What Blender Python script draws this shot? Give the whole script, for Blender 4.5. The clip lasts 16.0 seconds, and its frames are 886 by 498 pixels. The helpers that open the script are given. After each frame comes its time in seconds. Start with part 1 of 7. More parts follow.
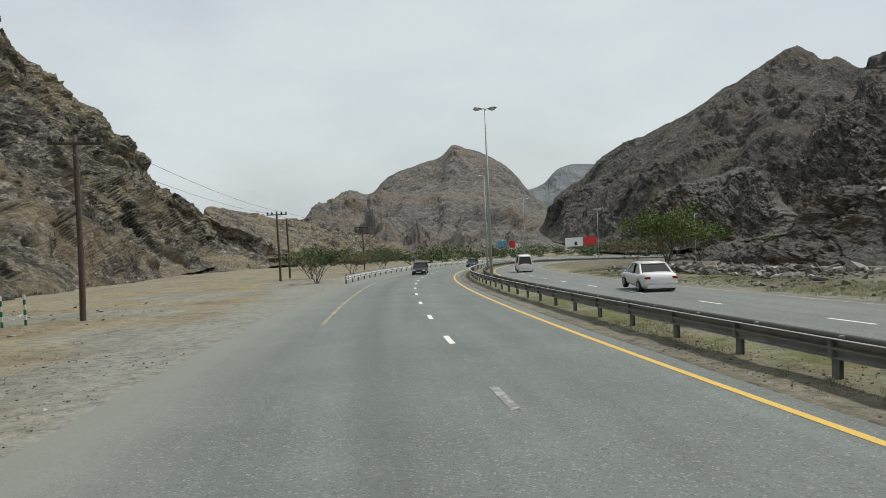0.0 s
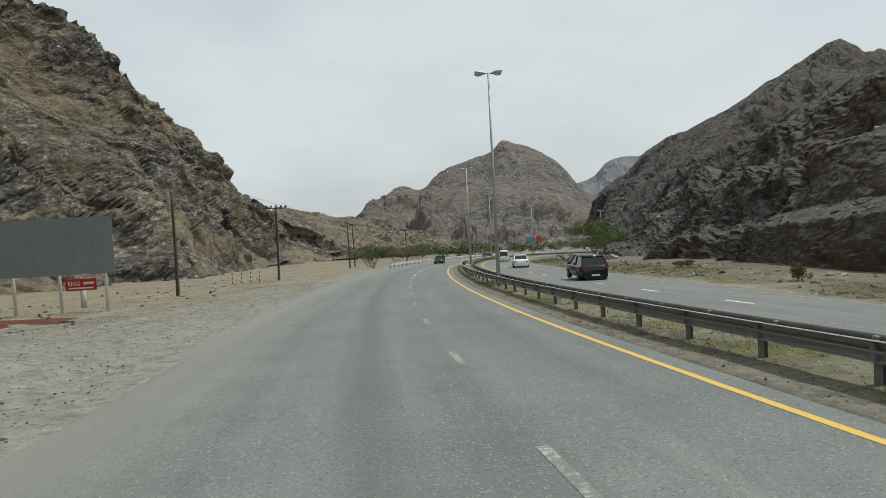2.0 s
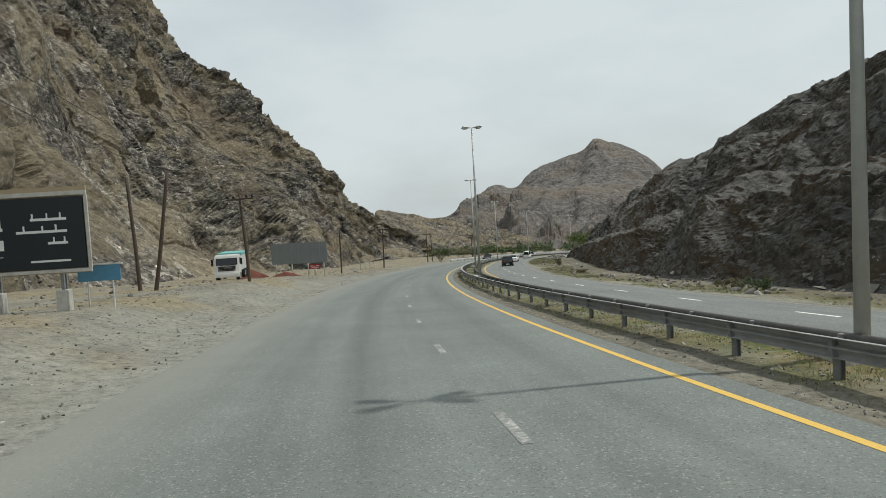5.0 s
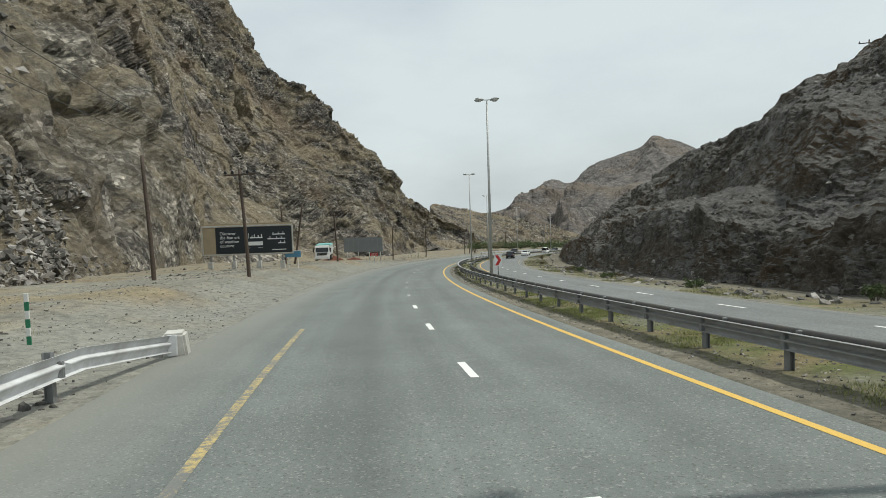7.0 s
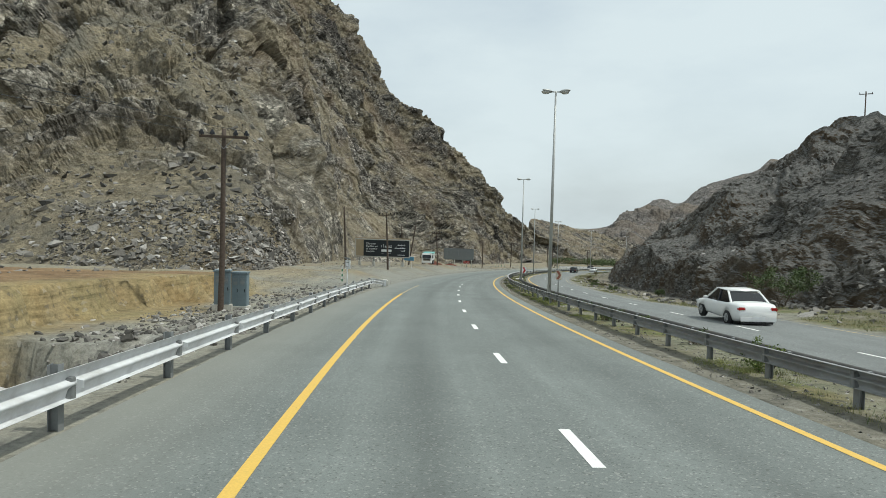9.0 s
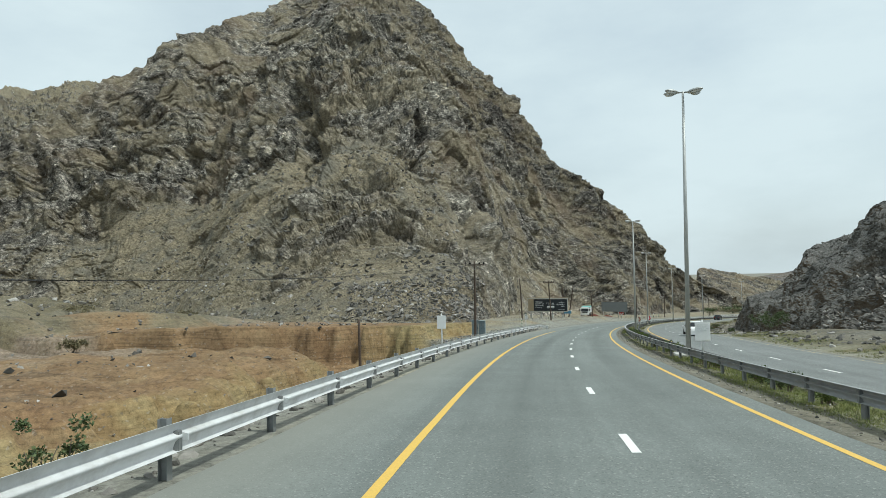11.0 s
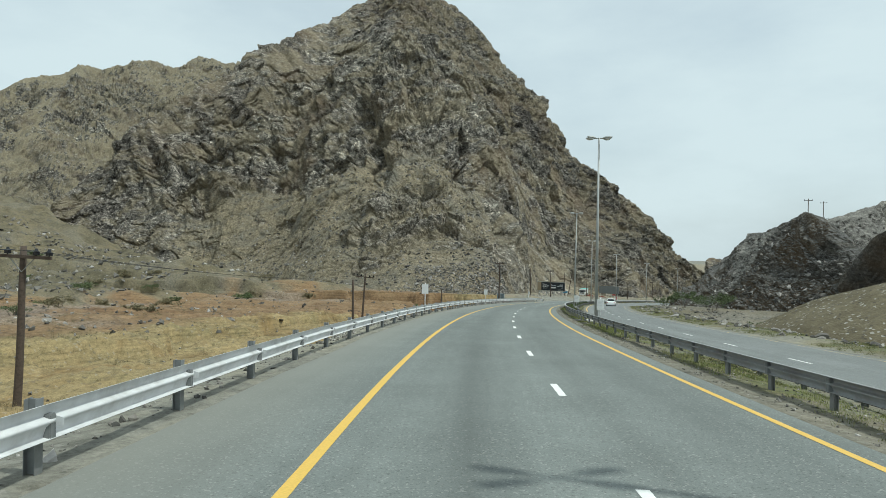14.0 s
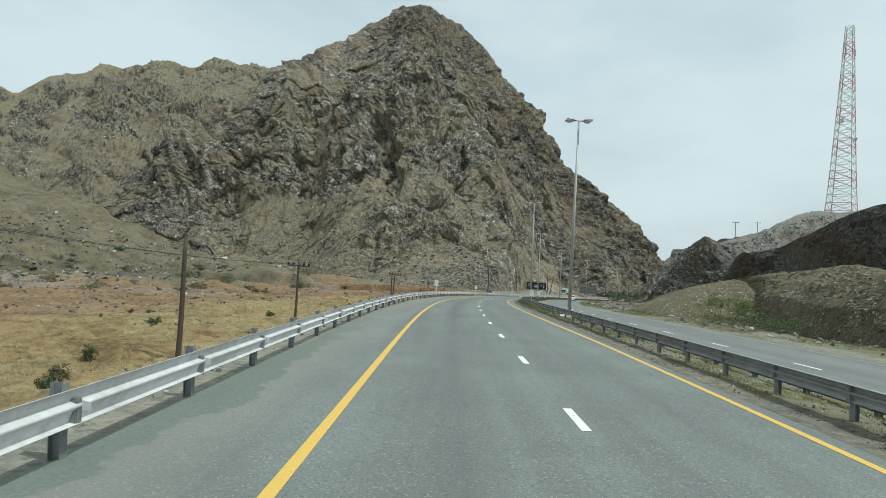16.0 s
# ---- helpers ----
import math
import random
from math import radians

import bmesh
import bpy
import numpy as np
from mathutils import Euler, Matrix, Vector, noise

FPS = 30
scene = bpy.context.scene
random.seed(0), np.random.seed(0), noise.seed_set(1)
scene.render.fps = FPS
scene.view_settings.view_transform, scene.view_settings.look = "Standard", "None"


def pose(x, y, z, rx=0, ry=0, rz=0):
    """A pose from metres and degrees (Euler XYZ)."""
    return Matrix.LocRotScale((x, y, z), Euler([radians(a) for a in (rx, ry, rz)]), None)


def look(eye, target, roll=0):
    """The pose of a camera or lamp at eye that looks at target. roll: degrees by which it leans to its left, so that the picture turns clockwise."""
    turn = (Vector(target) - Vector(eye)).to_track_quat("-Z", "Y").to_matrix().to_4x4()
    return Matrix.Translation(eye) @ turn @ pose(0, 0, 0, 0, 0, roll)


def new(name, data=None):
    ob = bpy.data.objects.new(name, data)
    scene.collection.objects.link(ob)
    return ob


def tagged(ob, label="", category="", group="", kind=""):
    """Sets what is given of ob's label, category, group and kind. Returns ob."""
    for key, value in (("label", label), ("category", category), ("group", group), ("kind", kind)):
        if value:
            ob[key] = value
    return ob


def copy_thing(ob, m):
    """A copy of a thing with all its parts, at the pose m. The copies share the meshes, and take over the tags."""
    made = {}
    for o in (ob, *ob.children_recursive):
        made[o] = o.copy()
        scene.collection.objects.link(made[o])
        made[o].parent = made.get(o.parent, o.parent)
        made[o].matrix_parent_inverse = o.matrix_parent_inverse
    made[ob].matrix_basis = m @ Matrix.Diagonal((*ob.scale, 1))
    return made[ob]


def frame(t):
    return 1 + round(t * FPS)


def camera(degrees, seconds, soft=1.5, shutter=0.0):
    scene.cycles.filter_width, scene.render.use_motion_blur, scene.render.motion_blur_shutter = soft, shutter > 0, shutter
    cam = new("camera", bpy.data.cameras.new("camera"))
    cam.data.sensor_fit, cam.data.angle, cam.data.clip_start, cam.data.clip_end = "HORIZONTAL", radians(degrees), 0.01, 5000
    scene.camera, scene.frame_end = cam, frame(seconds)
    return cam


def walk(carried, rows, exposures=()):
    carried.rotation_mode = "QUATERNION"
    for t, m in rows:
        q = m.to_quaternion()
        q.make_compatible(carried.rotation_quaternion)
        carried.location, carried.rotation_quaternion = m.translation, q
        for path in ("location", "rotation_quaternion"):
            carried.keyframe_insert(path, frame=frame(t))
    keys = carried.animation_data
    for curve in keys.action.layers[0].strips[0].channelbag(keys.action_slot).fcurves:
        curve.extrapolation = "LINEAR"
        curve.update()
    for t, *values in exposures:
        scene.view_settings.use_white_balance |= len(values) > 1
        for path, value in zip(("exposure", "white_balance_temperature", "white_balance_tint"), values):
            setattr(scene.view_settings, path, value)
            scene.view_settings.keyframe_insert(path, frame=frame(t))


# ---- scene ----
# ---- camera and its drive ----
cam = camera(66.78, 16.0, soft=0.65)
PATH = [
    (0, (0.000, -0.001, 2.099), (0.000, 9.987, 1.605), -2.44),
    (0.5, (1.650, -11.016, 2.754), (1.487, -1.030, 2.255), -2.50),
    (1, (3.309, -21.768, 3.401), (2.922, -11.791, 2.845), -2.59),
    (1.5, (5.577, -32.498, 4.062), (4.928, -22.529, 3.610), -3.38),
    (2, (7.884, -43.324, 4.739), (7.092, -33.371, 4.182), -3.08),
    (2.5, (10.532, -54.123, 5.427), (9.495, -44.189, 4.950), -3.13),
    (3, (13.209, -64.360, 6.091), (11.977, -54.449, 5.570), -3.13),
    (3.5, (16.321, -74.639, 6.773), (14.817, -64.765, 6.279), -2.96),
    (4, (19.915, -85.043, 7.480), (18.120, -75.220, 6.937), -3.84),
    (4.2, (21.363, -89.200, 7.766), (19.486, -79.391, 7.247), -3.67),
    (6.3, (38.937, -132.707, 10.878), (36.037, -123.156, 10.275), -2.80),
    (6.5, (40.730, -136.577, 11.166), (37.738, -127.054, 10.561), -2.42),
    (7, (45.162, -146.130, 11.879), (42.105, -136.629, 11.250), -1.93),
    (7.5, (49.882, -155.794, 12.611), (46.557, -146.381, 12.032), 0.06),
    (8, (54.948, -165.256, 13.342), (51.487, -155.892, 12.771), -0.45),
    (8.5, (60.049, -174.760, 14.077), (56.329, -165.493, 13.548), -0.41),
    (9, (65.150, -183.656, 14.774), (60.663, -174.732, 14.290), 1.34),
    (9.5, (70.776, -193.012, 15.514), (65.596, -184.466, 15.147), 1.82),
    (10, (76.728, -202.295, 16.257), (70.913, -194.181, 16.862), -0.58),
    (10.2, (79.153, -205.922, 16.549), (73.031, -198.039, 17.169), -0.94),
    (12.3, (106.994, -243.833, 19.595), (100.234, -236.464, 19.690), -1.34),
    (12.5, (109.614, -247.217, 19.859), (102.786, -239.912, 19.958), -1.01),
    (13, (116.344, -255.576, 20.509), (109.497, -248.288, 20.608), -0.41),
    (13.5, (123.567, -263.918, 21.155), (116.689, -256.660, 21.094), -0.10),
    (14, (130.767, -272.410, 21.782), (123.910, -265.131, 21.739), 1.08),
    (14.5, (137.892, -280.478, 22.362), (130.988, -273.244, 22.329), 1.54),
    (15, (145.283, -288.769, 22.930), (138.380, -281.534, 22.865), 2.64),
    (15.5, (152.720, -296.786, 23.455), (145.850, -289.521, 23.329), 2.76),
    (16, (160.355, -304.848, 23.951), (153.492, -297.576, 23.880), 2.54),
]
EXPOSURE = [(0, 0.0, 6400, 7.5), (4.5, 0.0, 6400, 6), (8, 0.12, 6300, 4.5), (11, 0.18, 6020, 0), (16, 0.1, 6000, -1.5)]
walk(cam, [(t, look(eye, target, roll)) for t, eye, target, roll in PATH], EXPOSURE)
HEAD = (0.131415, 0.192413, 0.112222, -0.124436, 0.048405, -0.006416)
RISE = (-0.198407, 5.841411, 0.318993, 0.071811, -0.037359)
START = (0.0243, 0.0020)
LENGTH = 350.63

# ---- world, sun ----
SUN_AZ, SUN_EL = radians(70), radians(61)          # clockwise from +y, above the horizon
world = bpy.data.worlds.new("world")
scene.world = world
world.use_nodes = True
wn, wl = world.node_tree.nodes, world.node_tree.links
wn.clear()
w_out = wn.new("ShaderNodeOutputWorld")
w_bg = wn.new("ShaderNodeBackground")
w_sky = wn.new("ShaderNodeTexSky")
w_sky.sky_type, w_sky.sun_disc = "NISHITA", False
w_sky.sun_elevation, w_sky.sun_rotation = SUN_EL, SUN_AZ
w_sky.air_density, w_sky.dust_density, w_sky.ozone_density = 1.0, 4.0, 1.5
w_gain = wn.new("ShaderNodeMixRGB")
w_gain.blend_type = "MULTIPLY"
w_gain.inputs[0].default_value = 1.0
w_gain.inputs[2].default_value = (0.105, 0.105, 0.105, 1)
w_co = wn.new("ShaderNodeTexCoord")
w_map = wn.new("ShaderNodeMapping")
w_map.inputs["Scale"].default_value = (1.0, 1.0, 2.6)
w_cl = wn.new("ShaderNodeTexNoise")
w_cl.inputs["Scale"].default_value, w_cl.inputs["Detail"].default_value, w_cl.inputs["Roughness"].default_value = 2.2, 7.0, 0.55
w_rmp = wn.new("ShaderNodeValToRGB")
w_rmp.color_ramp.elements[0].position, w_rmp.color_ramp.elements[0].color = 0.34, (0.72, 0.72, 0.72, 1)
w_rmp.color_ramp.elements[1].position, w_rmp.color_ramp.elements[1].color = 0.58, (0.93, 0.93, 0.93, 1)
w_mix = wn.new("ShaderNodeMixRGB")
w_mix.inputs[2].default_value = (0.70, 0.745, 0.76, 1)
wl.new(w_co.outputs["Generated"], w_map.inputs["Vector"])
wl.new(w_map.outputs["Vector"], w_cl.inputs["Vector"])
wl.new(w_cl.outputs["Fac"], w_rmp.inputs["Fac"])
wl.new(w_sky.outputs["Color"], w_gain.inputs[1])
wl.new(w_rmp.outputs["Color"], w_mix.inputs[0])
wl.new(w_gain.outputs["Color"], w_mix.inputs[1])
wl.new(w_mix.outputs["Color"], w_bg.inputs["Color"])
wl.new(w_bg.outputs["Background"], w_out.inputs["Surface"])
w_bg.inputs["Strength"].default_value = 1.0

sun_data = bpy.data.lights.new("sun", "SUN")
sun_data.energy, sun_data.angle, sun_data.color = 2.6, radians(0.9), (1.0, 0.95, 0.87)
sun = new("sun", sun_data)
sun.matrix_world = look((60, 40, 300), (60 - math.sin(SUN_AZ) * math.cos(SUN_EL), 40 - math.cos(SUN_AZ) * math.cos(SUN_EL), 300 - math.sin(SUN_EL)))


# ---- the line of the road: s metres along the drive, u metres to the right of it ----
def heading(s):
    q, e = np.clip(s, 0, LENGTH) / 100, LENGTH / 100
    h = sum(c * q**n for n, c in enumerate(HEAD))
    h = h + np.where(s < 0, 0.0018 * s, 0) + np.where(s < -50, 0.0014 * (s + 50), 0) + np.where(s < -130, 0.004 * (s + 130), 0)
    return h + np.where(s > LENGTH, 0.006 * sum(n * c * e ** (n - 1) for n, c in enumerate(HEAD) if n) * (s - LENGTH), 0)


SS = np.linspace(-400, 700, 2201)
HH = heading(SS)
_dx, _dy = np.sin(HH), -np.cos(HH)
XX = np.r_[0, np.cumsum((_dx[1:] + _dx[:-1]) / 4)]
YY = np.r_[0, np.cumsum((_dy[1:] + _dy[:-1]) / 4)]
XX += START[0] - XX[800]
YY += START[1] - YY[800]


def smooth(x, a, b):
    t = np.clip((np.asarray(x, float) - a) / (b - a), 0, 1)
    return t * t * (3 - 2 * t)


def rise(s):
    """Height of the carriageway."""
    s = np.asarray(s, float)
    q, e = np.clip(s, 0, LENGTH) / 100, LENGTH / 100
    z = sum(c * q**n for n, c in enumerate(RISE))
    return z + np.where(s < 0, RISE[1] / 100 * np.maximum(s, -260), 0) + np.where(s > LENGTH, sum(n * c * e ** (n - 1) for n, c in enumerate(RISE) if n) / 100 * (s - LENGTH), 0)


def drop(s):
    """How far the other carriageway lies below this one."""
    return np.interp(s, [170, 220, 400], [0, 0.33, 0.36])


def level(s, u):
    """Height of the made ground over the road's own height, without unevenness."""
    s, u = np.asarray(s, float), np.asarray(u, float)
    d = -drop(s) * smooth(u, 6.3, 10.0)
    d = d + 0.05 * smooth(u, 6.6, 7.2) * (1 - smooth(u, 9.2, 9.8))
    tilt = smooth(s, -5, 45) * (1 - smooth(s, 140, 165))
    d = d - tilt * (0.105 * np.clip(u - 13.0, 0, 3.6) + 0.06 * np.clip(u - 16.6, 0, 8))
    d = d + (1 - tilt) * np.where(u > 17.4, 0.07 * (np.minimum(u, 26) - 17.4), 0)
    lot = 1.2 * smooth(s, 5, 45) * (1 - smooth(s, 118, 146)) * smooth(-u, 5.5, 11.5)
    field = -2.6 * smooth(s, 178, 240) * smooth(-u, 5.4, 11.5)
    wadi = -4.0 * smooth(s, 198, 226) * (1 - smooth(s, 300, 345)) * smooth(u, 18.5, 36)
    return d + lot + field + wadi


def rd(s, u, dz=0.0):
    """A place by the road: s along it, u to its right, dz over the made ground."""
    h = np.interp(s, SS, HH)
    return Vector((float(np.interp(s, SS, XX) + u * np.cos(h)), float(np.interp(s, SS, YY) + u * np.sin(h)), float(rise(s) + level(s, u) + dz)))


def turned(s, u, dz=0.0, turn=0.0):
    """A pose by the road: +y looks down the road, against the drive, +x to its right; turn in degrees."""
    p = rd(s, u, dz)
    return pose(p.x, p.y, p.z, 0, 0, math.degrees(float(np.interp(s, SS, HH))) + turn)


# ---- noise on many points at once ----
def _hash(i, j, k, seed):
    n = (i * 374761393 + j * 668265263 + k * 2147483647 + seed * 974634777) & 0xFFFFFFFF
    n = ((n ^ (n >> 13)) * 1274126177) & 0xFFFFFFFF
    n = ((n ^ (n >> 16)) * 2246822519) & 0xFFFFFFFF
    return (n ^ (n >> 15)).astype(np.float64) / 4294967295.0


def vnoise(p, seed=0):
    """Smooth noise from 0 to 1 at points p (n, 3)."""
    b = np.floor(p)
    f = p - b
    f = f * f * (3 - 2 * f)
    i, j, k = (b[:, n].astype(np.int64) for n in range(3))
    out = 0
    for a in (0, 1):
        for c in (0, 1):
            for d in (0, 1):
                w = (f[:, 0] if a else 1 - f[:, 0]) * (f[:, 1] if c else 1 - f[:, 1]) * (f[:, 2] if d else 1 - f[:, 2])
                out = out + w * _hash(i + a, j + c, k + d, seed)
    return out


def fbm(p, size, octaves=4, seed=0, ridged=False, gain=0.5):
    """Noise of several octaves about 0, the largest forms size metres wide."""
    out, amp, q = 0, 1.0, p / size
    for n in range(octaves):
        v = vnoise(q, seed + 17 * n) * 2 - 1
        out = out + amp * ((0.33 - np.abs(v)) * 1.8 if ridged else v)
        q, amp = q * 2.03 + 11.7, amp * gain
    return out


def blocky(p, size, seed=0):
    """Angular blocks: the nearest of scattered cells gives each point its own step and tilt; also how near the joint to the next block is."""
    q = p / size
    b = np.floor(q - 0.5).astype(np.int64)
    best, after = np.full(len(p), 9.0), np.full(len(p), 9.0)
    val = np.zeros(len(p))
    for a in (0, 1):
        for c in (0, 1):
            for d in (0, 1):
                i, j, k = b[:, 0] + a, b[:, 1] + c, b[:, 2] + d
                h = _hash(i, j, k, seed)
                h1, h2, h3 = (h * 57.31) % 1, (h * 391.7) % 1, (h * 2713.3) % 1
                off = np.stack([i + 0.1 + 0.8 * h, j + 0.1 + 0.8 * h1, k + 0.1 + 0.8 * h2], 1) - q
                far = (off**2).sum(1)
                near = far < best
                # every block is a tilted facet
                tilt = (h3 - 0.5) * off[:, 0] + ((h * 811.9) % 1 - 0.5) * off[:, 2] + ((h * 97.3) % 1 - 0.5) * off[:, 1]
                val = np.where(near, (h * 173.9) % 1 - 0.5 + 1.7 * tilt, val)
                after = np.where(near, best, np.minimum(after, far))
                best = np.where(near, far, best)
    return val, np.exp(-(np.sqrt(after) - np.sqrt(best)) / 0.07)


# ---- meshes ----
def mesh_from(name, verts, faces, material, sharp=False):
    me = bpy.data.meshes.new(name)
    verts, faces = np.asarray(verts, np.float32), np.asarray(faces, np.int32)
    n, m = len(verts), faces.shape[1]
    me.vertices.add(n)
    me.vertices.foreach_set("co", verts.ravel())
    me.loops.add(faces.size)
    me.loops.foreach_set("vertex_index", faces.ravel())
    me.polygons.add(len(faces))
    me.polygons.foreach_set("loop_start", np.arange(0, faces.size, m, dtype=np.int32))
    me.polygons.foreach_set("use_smooth", np.full(len(faces), not sharp))
    me.update(calc_edges=True)
    me.materials.append(material)
    return me


def grid_faces(rows, cols, flip=False):
    a = np.arange(rows * cols).reshape(rows, cols)
    f = np.stack([a[:-1, :-1], a[1:, :-1], a[1:, 1:], a[:-1, 1:]], -1).reshape(-1, 4)
    return f[:, ::-1] if flip else f


def part(name, bm, material, parent=None, label="", smooth_faces=False):
    """Links a bmesh as one mesh object under a thing or part."""
    me = bpy.data.meshes.new(name)
    for f in bm.faces:
        f.smooth = smooth_faces
    bm.to_mesh(me)
    bm.free()
    me.materials.append(material)
    ob = new(name, me)
    ob.parent = parent
    if label:
        ob["label"] = label
    return ob


def empty(name, m):
    ob = new(name)
    ob.empty_display_size = 0.2
    ob.matrix_world = m
    return ob


def box(bm, x0, x1, y0, y1, z0, z1, bevel=0.0):
    r = bmesh.ops.create_cube(bm, size=1.0, matrix=Matrix.Translation(((x0 + x1) / 2, (y0 + y1) / 2, (z0 + z1) / 2)) @ Matrix.Diagonal((x1 - x0, y1 - y0, z1 - z0, 1)))
    if bevel:
        bmesh.ops.bevel(bm, geom=list({e for v in r["verts"] for e in v.link_edges}), offset=bevel, segments=2, affect="EDGES", clamp_overlap=True)
    return bm


def rod(bm, a, b, r0, r1=None, seg=10):
    """A tapered round bar from a to b."""
    a, b = Vector(a), Vector(b)
    d = b - a
    m = Matrix.Translation((a + b) / 2) @ d.to_track_quat("Z", "Y").to_matrix().to_4x4()
    bmesh.ops.create_cone(bm, cap_ends=True, segments=seg, radius1=r0, radius2=r0 if r1 is None else r1, depth=d.length, matrix=m)
    return bm


def strip(name, s0, s1, us, step=2.0, dz=0.0, follow=False):
    """Vertices and faces of a band along the road, across the offsets us."""
    n = max(2, int((s1 - s0) / step) + 1)
    s = np.linspace(s0, s1, n)
    S2, U2 = np.meshgrid(s, us, indexing="ij")
    H2 = np.interp(S2, SS, HH)
    v = np.stack([np.interp(S2, SS, XX) + U2 * np.cos(H2), np.interp(S2, SS, YY) + U2 * np.sin(H2), rise(S2) + level(S2, U2) + dz], -1)
    return v.reshape(-1, 3), grid_faces(n, len(us)), S2.ravel(), U2.ravel()


# ---- materials ----
def shader(name):
    m = bpy.data.materials.new(name)
    m.use_nodes = True
    nt = m.node_tree
    b = nt.nodes["Principled BSDF"]
    return m, nt, b


def coords(nt, size, kind="Object"):
    co = nt.nodes.new("ShaderNodeTexCoord")
    mp = nt.nodes.new("ShaderNodeMapping")
    mp.inputs["Scale"].default_value = size if isinstance(size, tuple) else (size,) * 3
    nt.links.new(co.outputs[kind], mp.inputs["Vector"])
    return mp.outputs["Vector"]


def noise_node(nt, vec, scale=1.0, detail=6.0, rough=0.6, distort=0.0):
    n = nt.nodes.new("ShaderNodeTexNoise")
    n.inputs["Scale"].default_value, n.inputs["Detail"].default_value = scale, detail
    n.inputs["Roughness"].default_value, n.inputs["Distortion"].default_value = rough, distort
    nt.links.new(vec, n.inputs["Vector"])
    return n.outputs["Fac"]


def ramp(nt, fac, stops):
    r = nt.nodes.new("ShaderNodeValToRGB")
    el = r.color_ramp.elements
    while len(el) < len(stops):
        el.new(0.5)
    for e, (p, c) in zip(el, stops):
        e.position, e.color = p, ((c, c, c, 1) if isinstance(c, (int, float)) else (*c, 1))
    nt.links.new(fac, r.inputs["Fac"])
    return r.outputs["Color"]


def blend(nt, fac, a, b, how="MIX"):
    m = nt.nodes.new("ShaderNodeMixRGB")
    m.blend_type = how
    for sock, v in zip(m.inputs, (fac, a, b)):
        if isinstance(v, (int, float)):
            sock.default_value = v if sock.type == "VALUE" else (v, v, v, 1)
        elif isinstance(v, tuple):
            sock.default_value = (*v, 1)
        else:
            nt.links.new(v, sock)
    return m.outputs["Color"]


def bump(nt, b, height, strength=0.5, distance=0.05, onto=None):
    n = nt.nodes.new("ShaderNodeBump")
    n.inputs["Strength"].default_value, n.inputs["Distance"].default_value = strength, distance
    nt.links.new(height, n.inputs["Height"])
    if onto is not None:
        nt.links.new(onto, n.inputs["Normal"])
    nt.links.new(n.outputs["Normal"], b.inputs["Normal"])
    return n.outputs["Normal"]


def plain(name, col, rough=0.6, metal=0.0, grain=0.12, size=6.0, relief=0.0, dirt=None):
    """Paint, metal, rubber and the like, with a little unevenness and dirt."""
    m, nt, b = shader(name)
    v = coords(nt, size)
    n1 = noise_node(nt, v, 1.0, 5)
    lo = tuple(c * (1 - grain) for c in col)
    hi = tuple(min(1, c * (1 + grain)) for c in col)
    c = ramp(nt, n1, [(0.3, lo), (0.7, hi)])
    if dirt:
        d = ramp(nt, noise_node(nt, coords(nt, size * 0.35), 1.0, 8, 0.7), [(0.48, 0.0), (0.72, dirt[1])])
        c = blend(nt, d, c, dirt[0])
    nt.links.new(c, b.inputs["Base Color"])
    b.inputs["Roughness"].default_value, b.inputs["Metallic"].default_value = rough, metal
    if relief:
        bump(nt, b, noise_node(nt, v, 4.0, 6), 0.4, relief)
    return m


